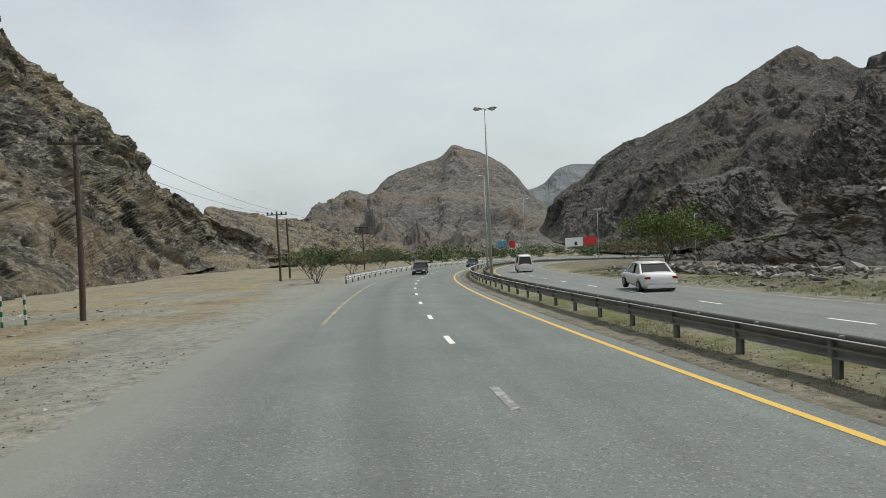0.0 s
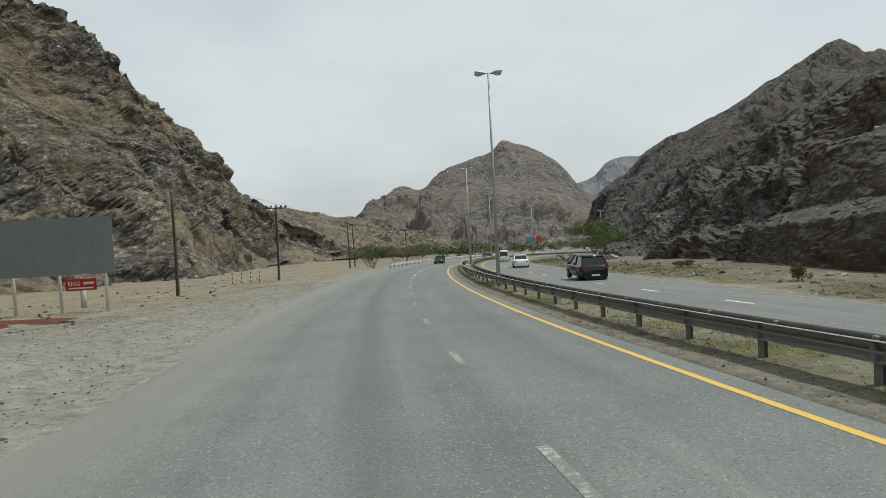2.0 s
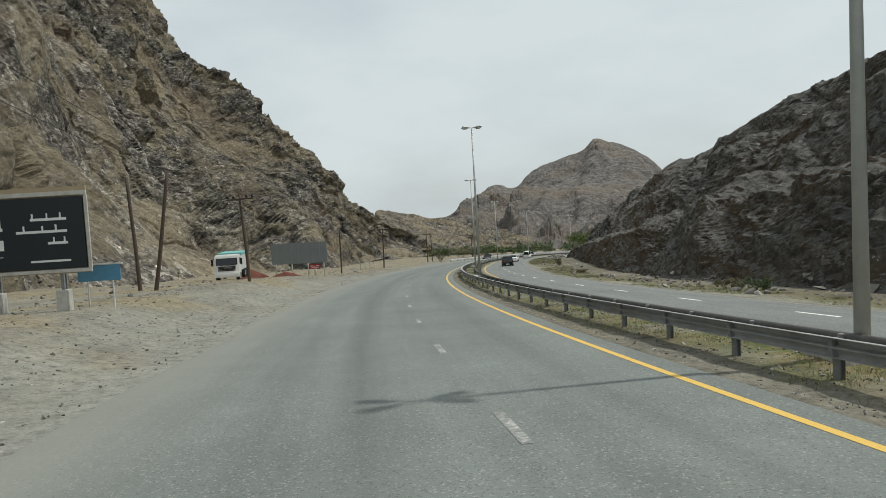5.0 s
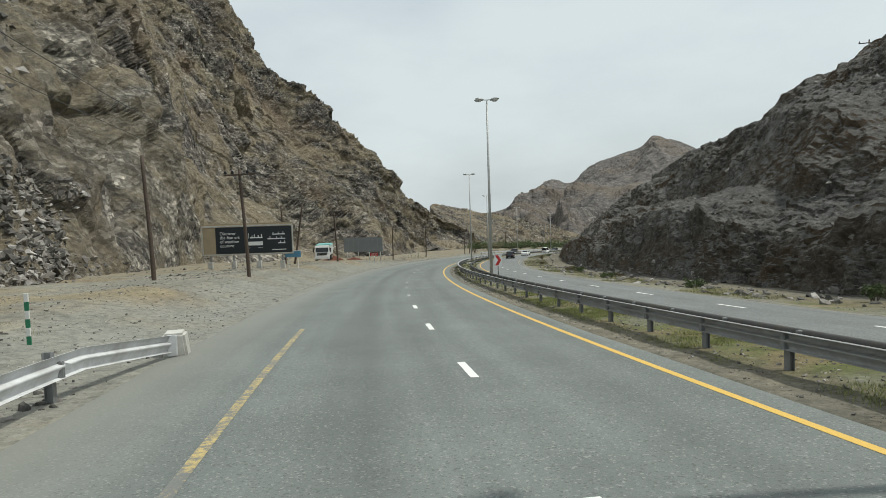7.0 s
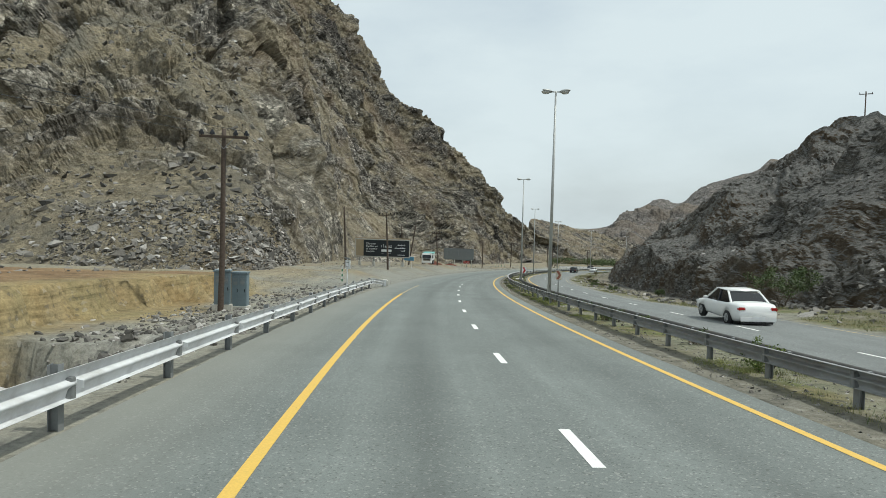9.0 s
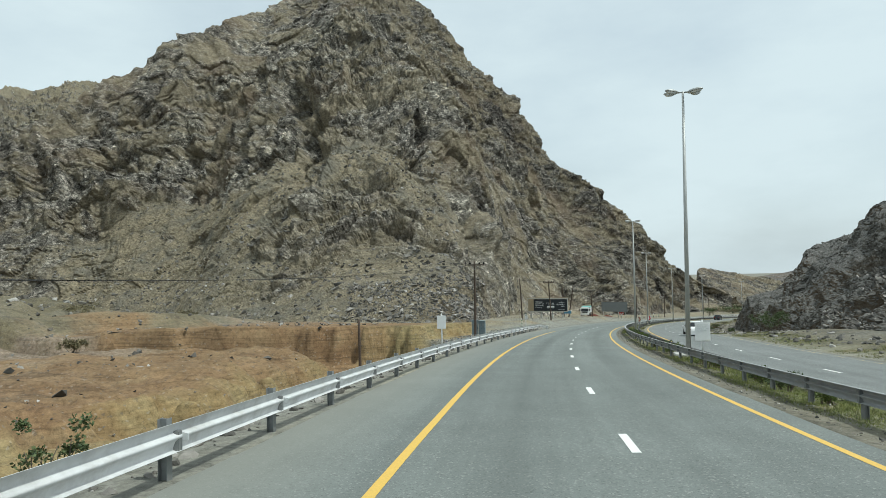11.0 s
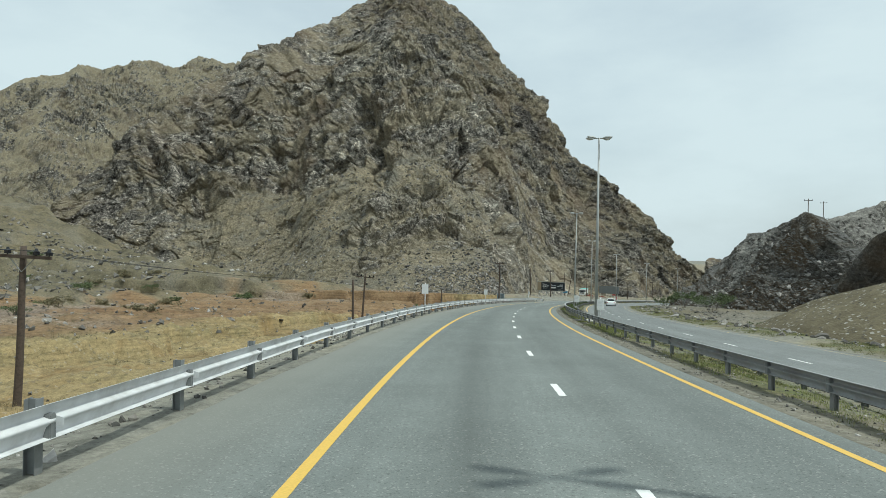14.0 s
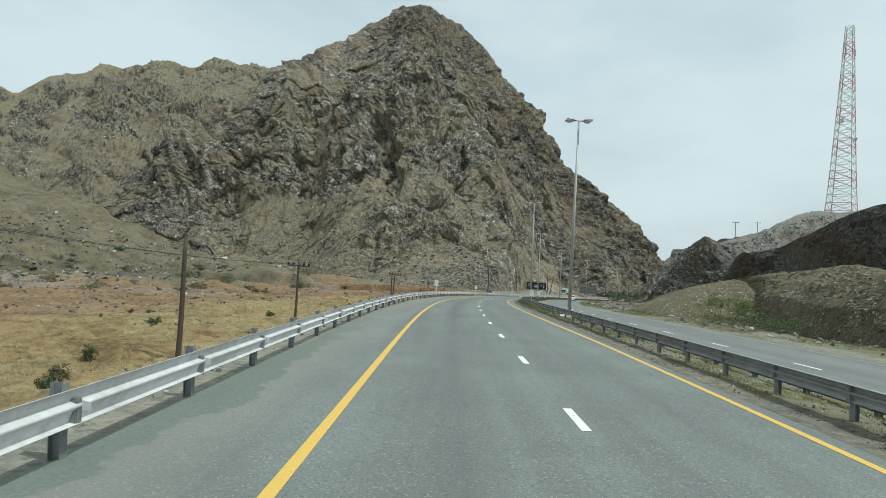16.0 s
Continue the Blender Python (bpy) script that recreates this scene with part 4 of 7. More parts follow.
W = lambda s, u, dz=0.0: tuple(rd(s, u, dz))
FACE = [(0, 0), (0.07, 0.05), (0.23, 0.165), (0.36, 0.34), (0.54, 0.49), (0.65, 0.63), (0.83, 0.81), (1, 1)]
SCREE = [(0, 0), (0.10, 0.07), (0.30, 0.26), (0.42, 0.39), (0.56, 0.52), (0.72, 0.68), (0.88, 0.87), (1, 1)]
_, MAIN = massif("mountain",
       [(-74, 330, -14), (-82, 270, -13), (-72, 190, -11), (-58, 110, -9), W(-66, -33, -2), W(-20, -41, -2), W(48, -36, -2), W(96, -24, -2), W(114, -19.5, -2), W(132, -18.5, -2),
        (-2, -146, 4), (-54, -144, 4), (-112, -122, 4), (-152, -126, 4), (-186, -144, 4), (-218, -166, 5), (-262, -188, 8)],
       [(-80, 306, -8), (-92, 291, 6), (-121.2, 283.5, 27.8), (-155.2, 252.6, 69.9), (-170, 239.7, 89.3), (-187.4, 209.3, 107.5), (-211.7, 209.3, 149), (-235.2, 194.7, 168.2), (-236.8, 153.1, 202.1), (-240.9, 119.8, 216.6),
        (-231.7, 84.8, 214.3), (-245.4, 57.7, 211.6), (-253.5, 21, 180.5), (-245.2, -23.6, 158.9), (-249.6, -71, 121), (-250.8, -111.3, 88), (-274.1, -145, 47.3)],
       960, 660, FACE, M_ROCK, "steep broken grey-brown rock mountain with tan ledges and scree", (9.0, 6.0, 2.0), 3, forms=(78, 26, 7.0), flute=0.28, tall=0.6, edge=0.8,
       cuts=(((-144, -51, 101), (-106, -70, 73), 8, 8), ((-106, -70, 73), (-78, -90, 48), 7, 7), ((-97, 6, 98), (-79, -7, 68), 6, 7), ((-66, -52, 66), (-50, -74, 50), 5, 5)),
       second=SCREE, mix=[0, 0, 0, 0, 0, 0, 0, 0, 0.1, 0.25, 0.5, 0.9, 1, 1, 1, 1, 1],
       dense=[0.6, 0.7, 0.8, 1, 1, 1, 1.2, 1.8, 2.2, 2.2, 2.2, 1.8, 1.2, 0.9, 0.8, 0.8, 0.8],
       calm=[1, 1, 1, 1, 1, 1, 1, 1, 0.8, 0.45, 0.3, 0.35, 0.5, 0.7, 0.7, 0.6, 0.4],
       fan=[0, 0, 0, 0, 0, 0, 0, 0.15, 0.5, 0.8, 0.9, 0.95, 0.95, 0.95, 0.9, 0.9, 0.9])
massif("mountain", [W(-66, -27, -3), (-64, 190, -15), (-70, 255, -16), (-74, 325, -18), (-52, 430, -22), (-20, 530, -27)],
       [(-72, 60, -8), (-92, 200, -12), (-98, 305, -6), (-152, 442, 14), (-122, 480, 6), (-60, 570, -14)],
       260, 70, [(0, 0), (0.3, 0.35), (0.7, 0.75), (1, 1)], M_ROCK, "low broken rock spur with pale boulders at its foot", (3.0, 2.0, 1.2), 14)
RH = [(0, 0), (0.05, 0.03), (0.13, 0.25), (0.32, 0.32), (0.44, 0.57), (0.66, 0.66), (0.78, 0.88), (1, 1)]
CREST = [(41.9, 92.4, -11.4), (34.3, 83.7, -3.2), (40.7, 61.1, -1.7), (35.2, 46.4, 9.1), (33.5, 32.2, 6.9), (39.4, 23.7, 14.3), (45.2, 0, 16.1), (56.7, -16.2, 22.4), (71.4, -32.6, 28.9),
         (77.6, -52.6, 31.5), (76.6, -69.6, 31.1), (73.5, -88.9, 22.4), (77.5, -108, 26.1), (81.7, -125.3, 24.3), (96.6, -140.3, 25.2), (99.9, -155.5, 27.9), (109.7, -159.8, 20.9), (120.4, -165.2, 12)]
RTOE = [(-100, 29), (-82, 27), (-64, 26), (-48, 25), (-30, 24), (-10, 23.4), (10, 23), (30, 23), (50, 23.2), (70, 23.4), (90, 23.6), (110, 24), (130, 24.6), (150, 26), (172, 28), (190, 31), (200, 37), (208, 44)]


def by_road(s, u, dz):
    p = rd(s, 0)
    q = rd(s, u)
    return (q.x, q.y, p.z + dz)


_, CUT = massif("hillside", [by_road(s, u, -1.6) for s, u in RTOE], CREST,
       1100, 190, RH, M_CUT, "dark quarried rock hillside with rust-brown cuts and grey scree benches", (1.3, 0.55, 0.2), 31, 1.1, (17, 5, 1.6), 0.35, 20, 0.8, "hill", edge=0.7,
       second=[(0, 0), (0.12, 0.06), (0.3, 0.26), (0.6, 0.58), (0.85, 0.88), (1, 1)], mix=[0.6, 0.4, 0.2, 0, 0, 0, 0, 0, 0, 0, 0, 0.15, 0.4, 0.65, 0.9, 1, 1, 1])
massif("hillside", [(56, 270, -15), (62, 255, -14), (67, 246, -14), (74, 236, -14), (80, 228, -13), (86, 222, -12), (92, 217, -11), (98, 212, -9), (103, 207, -8), (108, 202, -7), (112, 198, -6)],
       [(63, 292.7, -17.3), (73.7, 285.4, -9.6), (78.1, 279.2, -3.1), (84.4, 272.2, 4.7), (91.1, 264.7, 9.8), (97.1, 257.1, 10.5), (103.4, 251.4, 12.5), (109.7, 246.4, 15.2), (113.1, 242.7, 13), (116, 235, 4.6), (118, 222, -6)],
       320, 110, [(0, 0), (0.2, 0.10), (0.4, 0.36), (0.7, 0.72), (1, 1)], M_CUT, "dark brown rock knob at the foot of the ridge", (2.6, 2.0, 1.1), 37, 0.9, (24, 8, 3.2), 0.35, 14, 0.6, "hill")
massif("hillside", [(110, 330, -18), (118, 312, -17), (128, 296, -15), (136, 284, -13), (142, 274, -11), (147, 264, -9), (152, 254, -8), (156, 244, -7), (162, 230, -6), (168, 210, -5), (176, 180, -4)],
       [(162, 387.3, -10.6), (175.9, 381.4, 4.9), (193.7, 372, 24.1), (203.1, 366, 36.9), (211.9, 360, 45.7), (218.3, 355.6, 49.8), (224.3, 350.8, 56.9), (227, 342.6, 59.5), (234, 323.6, 69.4), (243.6, 296.1, 73.3), (254.7, 259.8, 69.2)],
       360, 150, [(0, 0), (0.25, 0.12), (0.5, 0.40), (0.8, 0.80), (1, 1)], M_DARKRIDGE, "dark rock ridge with tan scree at its foot", (5.0, 3.5, 1.5), 39, 0.9, (50, 16, 5.0), 0.35, 14, 0.5, "hill", edge=0.6, fan=[0.9, 0.9, 0.9, 0.9, 0.8, 0.7, 0.6, 0.5, 0.4, 0.3, 0.3])
_, STONY = massif("hillside", [W(236, 40, -0.8), W(243, 38, -0.8), W(256, 37, -0.8), W(282, 36.5, -0.8), W(320, 34, -0.8), W(390, 31, -0.8)],
       [(120, -192.1, 9.5), (115.6, -201.8, 16.8), (136.7, -209.4, 23), (148.7, -226.8, 23), (169.9, -254.5, 26.7), (216.4, -306.6, 29.4)],
       420, 70, [(0, 0), (0.06, 0.30), (0.16, 0.62), (0.4, 0.80), (0.7, 0.93), (1, 1)], M_MOUNDHILL, "low olive-brown stony mound with a dark cut bank", (0.5, 0.3, 0.12), 57, 2.2, (12, 4, 1.0), 0.3, 16, 0.8, "hill")
massif("hillside", [W(206, 60, -1), W(222, 52, -1), W(240, 52, 0), W(262, 52, 1), W(290, 50, 2), W(345, 48, 2), W(410, 46, 2)],
       [(118.7, -158.3, 18.5), (111.2, -167.2, 23.9), (120.7, -175.9, 25.8), (138.5, -200.1, 30.8), (168, -223.7, 34.9), (205.2, -259.8, 40.2), (249.6, -315.4, 42)],
       420, 110, [(0, 0), (0.05, 0.24), (0.2, 0.38), (0.5, 0.6), (0.8, 0.85), (1, 1)], M_CUT, "low grey-green stony hill with a dark cut bank", (1.3, 0.7, 0.3), 47, 0.9, (16, 4, 1.2), 0.3, 16, 0.8, "hill")


_, FLANK = massif("hillside", [W(180, 31, -0.6), W(196, 40, -0.6), W(208, 50, -0.4), W(218, 68, 0), W(226, 92, 1), W(232, 120, 2)],
       [(85.5, -140.6, 25.3), (100.4, -148.1, 26.7), (109.6, -126.4, 34.2), (106.8, -86.6, 38.3), (109.8, -51.8, 40.8), (132.8, -26.4, 49.1)],
       360, 120, [(0, 0), (0.15, 0.10), (0.4, 0.36), (0.7, 0.70), (1, 1)], M_SLOPE, "pale grey rubble slope of the hill below the tower", (1.6, 0.8, 0.25), 67, 0.7, (18, 5, 1.2), 0.3, 14, 0.8, "hill", edge=0.4)


def far_crest(rows, eye=(0, 0, 2.1)):
    return [(eye[0] + r * x, eye[1] + r * y, eye[2] + r * z) for r, x, y, z in rows]


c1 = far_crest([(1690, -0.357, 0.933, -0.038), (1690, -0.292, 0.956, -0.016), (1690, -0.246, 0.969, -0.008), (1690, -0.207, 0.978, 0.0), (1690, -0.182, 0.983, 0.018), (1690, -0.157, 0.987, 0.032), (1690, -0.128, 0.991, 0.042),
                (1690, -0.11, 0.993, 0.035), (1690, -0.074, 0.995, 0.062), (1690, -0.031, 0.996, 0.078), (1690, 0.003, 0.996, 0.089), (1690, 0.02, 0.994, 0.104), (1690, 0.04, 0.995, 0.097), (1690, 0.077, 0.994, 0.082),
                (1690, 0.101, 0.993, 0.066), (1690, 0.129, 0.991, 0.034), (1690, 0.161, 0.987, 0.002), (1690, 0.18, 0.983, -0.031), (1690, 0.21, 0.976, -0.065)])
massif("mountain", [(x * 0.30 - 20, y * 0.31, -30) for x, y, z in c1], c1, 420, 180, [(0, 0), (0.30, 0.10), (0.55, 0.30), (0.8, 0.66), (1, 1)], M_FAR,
       "brown rock mountain closing the valley, haze put into its colour", (22, 12, 4.0), 71, 0.8, (330, 90, 34), edge=0.4, tall=0.7, spurs=(170, 42))
c2 = far_crest([(1000, 0.122, 0.991, -0.045), (990, 0.148, 0.989, -0.017), (980, 0.169, 0.985, 0.021), (970, 0.198, 0.979, 0.043), (960, 0.225, 0.972, 0.064), (945, 0.271, 0.958, 0.094), (935, 0.293, 0.951, 0.102),
                (925, 0.325, 0.938, 0.119), (920, 0.352, 0.926, 0.133), (915, 0.397, 0.903, 0.161), (912, 0.421, 0.89, 0.177), (910, 0.438, 0.88, 0.184), (910, 0.458, 0.867, 0.196), (905, 0.472, 0.861, 0.189), (900, 0.487, 0.855, 0.18),
                (900, 0.5, 0.847, 0.179), (900, 0.524, 0.836, 0.162), (860, 0.544, 0.821, 0.173), (820, 0.6, 0.776, 0.195), (800, 0.673, 0.716, 0.186)])
massif("mountain", [(122, 620, -30), (125, 590, -30), (130, 560, -30), (136, 530, -30), (142, 505, -30), (146, 470, -30), (146, 450, -30), (143, 430, -30), (140, 412, -30), (136, 385, -29), (134, 370, -29), (132, 358, -28), (132, 345, -28), (133, 332, -28),
                    (134, 320, -27), (136, 305, -27), (140, 285, -26), (146, 265, -24), (160, 220, -20), (190, 150, -14)],
       c2, 520, 200, [(0, 0), (0.25, 0.14), (0.5, 0.42), (0.75, 0.72), (1, 1)], M_FAR2, "long brown rock ridge rising over the valley", (12, 8, 2.4), 83, 0.8, (200, 55, 18), edge=0.55, tall=0.7, spurs=(105, 24))
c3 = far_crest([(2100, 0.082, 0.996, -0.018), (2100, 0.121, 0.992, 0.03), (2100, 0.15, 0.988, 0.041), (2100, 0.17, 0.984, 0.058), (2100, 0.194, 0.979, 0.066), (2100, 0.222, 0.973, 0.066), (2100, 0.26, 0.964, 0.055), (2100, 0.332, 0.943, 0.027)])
massif("mountain", [(x * 0.85, y * 0.85, -30) for x, y, z in c3], c3, 200, 60, [(0, 0), (1, 1)], M_HAZE, "distant ridge with haze put into its pale colour", (14, 8, 2), 91, 0.8, (300, 100, 40), edge=0.3, spurs=(160, 16))
E16 = (160.35, -304.85, 23.95)
c4 = far_crest([(980, -0.978, 0.068, 0.196), (1000, -0.971, 0.155, 0.184), (1030, -0.961, 0.22, 0.169), (1050, -0.957, 0.24, 0.165), (1080, -0.944, 0.27, 0.188), (1100, -0.931, 0.305, 0.2), (1130, -0.921, 0.325, 0.213), (1150, -0.915, 0.344, 0.213),
                (1170, -0.904, 0.368, 0.219), (1180, -0.894, 0.382, 0.232), (1190, -0.886, 0.401, 0.233), (1200, -0.879, 0.418, 0.23), (1210, -0.863, 0.445, 0.239), (1220, -0.849, 0.472, 0.236), (1230, -0.831, 0.504, 0.236), (1240, -0.794, 0.564, 0.226)], E16)
massif("mountain", [(-270, -345, 1), (-268, -320, 1), (-266, -295, 1), (-266, -275, 1), (-266, -255, 1), (-268, -238, 1), (-272, -222, 1), (-278, -206, 1), (-286, -190, 3), (-294, -174, 6), (-302, -160, 12), (-310, -146, 18), (-320, -130, 26), (-332, -112, 36), (-344, -94, 46), (-360, -70, 58)], c4, 460, 190,
       [(0, 0), (0.2, 0.08), (0.4, 0.30), (0.6, 0.46), (0.8, 0.8), (1, 1)], M_BACK, "layered grey-tan rock ridge behind the main mountain", (12, 9, 3.5), 101, 0.8, (140, 38, 12), edge=0.7, tall=1.6, spurs=(120, 16), fan=[0.8, 0.7, 0.6, 0.5, 0.5, 0.5, 0.5, 0.5, 0.5, 0.4, 0.4, 0.4, 0.3, 0.3, 0.3, 0.3])


# ---- guard rails ----
def beam(bm, pts, side, tall=1.0, lid=0.0):
    """A W-shaped rail along pts, its face to the side given."""
    prof = [(0.0, 0.0), (0.06, 0.004), (0.10, 0.014), (0.092, 0.05), (0.064, 0.105), (0.034, 0.124), (0.0, 0.148), (0.006, 0.165), (0.07, 0.180), (0.10, 0.192), (0.092, 0.228), (0.064, 0.284), (0.034, 0.304), (0.0, 0.312)]
    if lid:
        prof = prof + [(-lid, 0.318)]
    rows = []
    for n, p in enumerate(pts):
        a, b = pts[max(0, n - 1)], pts[min(len(pts) - 1, n + 1)]
        d = Vector((b.x - a.x, b.y - a.y, 0)).normalized()
        nrm = Vector((d.y, -d.x, 0)) * side
        rows.append([bm.verts.new(p + nrm * o + Vector((0, 0, h * tall))) for o, h in prof])
    for r0, r1 in zip(rows, rows[1:]):
        for i in range(len(prof) - 1):
            bm.faces.new((r0[i], r1[i], r1[i + 1], r0[i + 1]))
    return bm


def post_mesh(h, wide=0.07):
    bm = bmesh.new()
    for x in (-wide, wide - 0.008):
        box(bm, x, x + 0.008, -0.075, 0.075, -0.25, h)
    box(bm, 0.008 - wide, wide - 0.008, -0.004, 0.004, -0.25, h)
    me = bpy.data.meshes.new("post")
    bm.to_mesh(me)
    bm.free()
    return me


def block_mesh():
    bm = bmesh.new()
    box(bm, -0.07, 0.07, -0.06, 0.06, 0.0, 0.30, 0.012)
    me = bpy.data.meshes.new("spacer_block")
    bm.to_mesh(me)
    bm.free()
    return me


POST, POST_M, POST_F, BLOCK = post_mesh(0.88), post_mesh(0.56, 0.05), post_mesh(0.24, 0.05), block_mesh()
_b = bmesh.new()
for _v in ((0, 0, -0.06), (0.09, 0, -0.06), (0, 0, 0.06), (0.09, 0, 0.035), (0, 0.012, -0.06), (0.09, 0.012, -0.06), (0, 0.012, 0.06), (0.09, 0.012, 0.035)):
    _b.verts.new(_v)
bmesh.ops.convex_hull(_b, input=_b.verts)
SHINY = bpy.data.meshes.new("reflector")
_b.to_mesh(SHINY)
_b.free()
SHINY.materials.append(M_GALV)
for q in (POST, POST_M, POST_F, BLOCK):
    q.materials.append(M_GALV_D)


def guard_rail(label, s0, s1, u, side, spacing, phase, bottom=0.44, material=M_GALV, posts=POST, off=0.2, name="guard_rail", bend=None, tall=1.0, shiny=False, sink=None, lid=0.0, shift=None):
    """side: +1 shows its face to the right of the road, -1 to the left."""
    thing = empty(name, Matrix.Translation(rd(s0, u)))
    inv = Matrix.Translation(rd(s0, u)).inverted()
    ss = np.arange(s0, s1 + 0.01, spacing / 2)
    uu = [u + (bend(x) if bend else 0.0) for x in ss]
    bm = beam(bmesh.new(), [inv @ rd(x, w + side * 0.05, bottom - (sink(x) if sink else 0.0)) for x, w in zip(ss, uu)], side, tall, lid)
    r = part("rail", bm, material, thing, smooth_faces=True)
    sol = r.modifiers.new("thickness", "SOLIDIFY")
    sol.thickness = 0.006
    for x in np.arange(s0 + phase, s1, spacing):
        x = x + (shift(x) if shift else 0.0)
        w = u + (bend(x) if bend else 0.0)
        m = inv @ turned(x, w - side * off, -0.02)
        p = new("post", posts)
        p.parent, p.matrix_basis = thing, m
        if shiny:
            g = new("reflector", SHINY)
            g.parent, g.matrix_basis = thing, inv @ turned(x, w + side * 0.07, bottom + 0.21)
        b = new("spacer_block", BLOCK)
        b.parent, b.matrix_basis = thing, inv @ turned(x, w - side * 0.03, bottom - 0.01)
    return tagged(thing, label, "guard rail", "guard rails along the road")


guard_rail("galvanised steel guard rail on dark posts along the shoulder", 136.7, 430, -4.4, 1, 4.0, 4.6, 0.40, sink=lambda x: float(np.interp(x, [136.7, 140.6], [0.3, 0.0])), off=0.2, tall=1.36, shiny=True, shift=lambda x: float(np.interp(x, [141, 150, 340], [0.2, 2.0, 1.7])), bend=lambda x: float(np.interp(x, [136.7, 140.6, 143, 150, 170, 205, 245, 285, 345], [-0.2, -0.62, -0.62, -0.42, 0.0, -0.16, -0.3, -0.5, 0.12])))
guard_rail("galvanised steel guard rail along the outer bend", -300, -62, -4.5, 1, 4.0, 0.5, 0.40, off=0.2, tall=1.36)
guard_rail("weathered steel guard rail on posts along the median, toned down for shade", -330, 430, 7.25, -1, 2.83, 0.5, 0.335, M_GALV_M, POST_M, 0.1, lid=0.11)
guard_rail("weathered steel guard rail on the far side of the median, darkened for shade", -330, 430, 8.85, 1, 2.83, 1.5, 0.08, M_GALV_SHADE, POST_F, -0.12)


# ---- street lamps ----
def street_lamp():
    thing = empty("street_lamp", Matrix())
    bm = bmesh.new()
    box(bm, -0.75, 0.36, -0.6, 0.6, -0.35, 0.16, 0.03)
    part("plinth", bm, M_CONC, thing, "pale concrete plinth")
    bm = bmesh.new()
    box(bm, -0.2, 0.2, -0.2, 0.2, 0.16, 0.20, 0.005)
    for x in (-0.15, 0.15):
        for y in (-0.15, 0.15):
            rod(bm, (x, y, 0.17), (x, y, 0.27), 0.018, seg=6)
    part("base_plate", bm, M_GALV_D, thing)
    bm = bmesh.new()
    rod(bm, (0, 0, 0.18), (0, 0, 14.35), 0.135, 0.062, 14)
    part("pole", bm, M_POLE, thing, smooth_faces=True)
    for sx in (-1, 1):
        for sy in (-1, 1):
            bm = bmesh.new()
            d = Vector((0.92 * sx, 0.40 * sy, 0.05)).normalized()
            a = Vector((0, 0, 14.3))
            rod(bm, a, a + d * 0.34, 0.032, 0.028, 8)
            arm = part("arm", bm, M_POLE, thing, smooth_faces=True)
            bm = bmesh.new()
            bmesh.ops.create_uvsphere(bm, u_segments=16, v_segments=10, radius=1.0)
            for v in bm.verts:
                x, y, z = v.co
                v.co = (0.40 * x, (0.16 + 0.04 * x) * y, (0.12 if z > 0 else 0.07) * z)
            q = Matrix.Translation(a + d * 0.66) @ Euler((0, -0.08, math.atan2(d.y, d.x))).to_matrix().to_4x4()
            bmesh.ops.transform(bm, matrix=q, verts=bm.verts)
            head = part("lamp_head", bm, M_POLE, thing, "grey cobra-style lamp head", True)
            bm = bmesh.new()
            bmesh.ops.create_uvsphere(bm, u_segments=14, v_segments=8, radius=1.0)
            for v in bm.verts:
                x, y, z = v.co
                v.co = (0.27 * x + 0.07, 0.13 * y, 0.10 * z - 0.05)
            bmesh.ops.transform(bm, matrix=q, verts=bm.verts)
            part("lens", bm, M_LENS, head, "clouded lamp bowl", True)
    return tagged(thing, "tall grey steel street lamp with four heads in the median", "street lamp", "lamps along the median")


M_LENS = plain("lamp_bowl", (0.55, 0.56, 0.55), 0.2, 0.0, 0.05)
lamp = street_lamp()
LAMPS = [-56.7, -2.5, 45.1, 99.1, 148.7, 202.2, 253.1, 301.4, -106, -156, -206, -256, 351, 400]
for n, s in enumerate(LAMPS):
    m = turned(s, {45.1: 8.7, 99.1: 9.0, -2.5: 8.3, 202.2: 8.3}.get(s, 8.5), 0.0, random.uniform(-6, 6)) @ pose(0, 0, 0, random.uniform(-0.6, 0.6), random.uniform(-0.6, 0.6), 0)
    if n:
        copy_thing(lamp, m)
    else:
        lamp.matrix_world = m


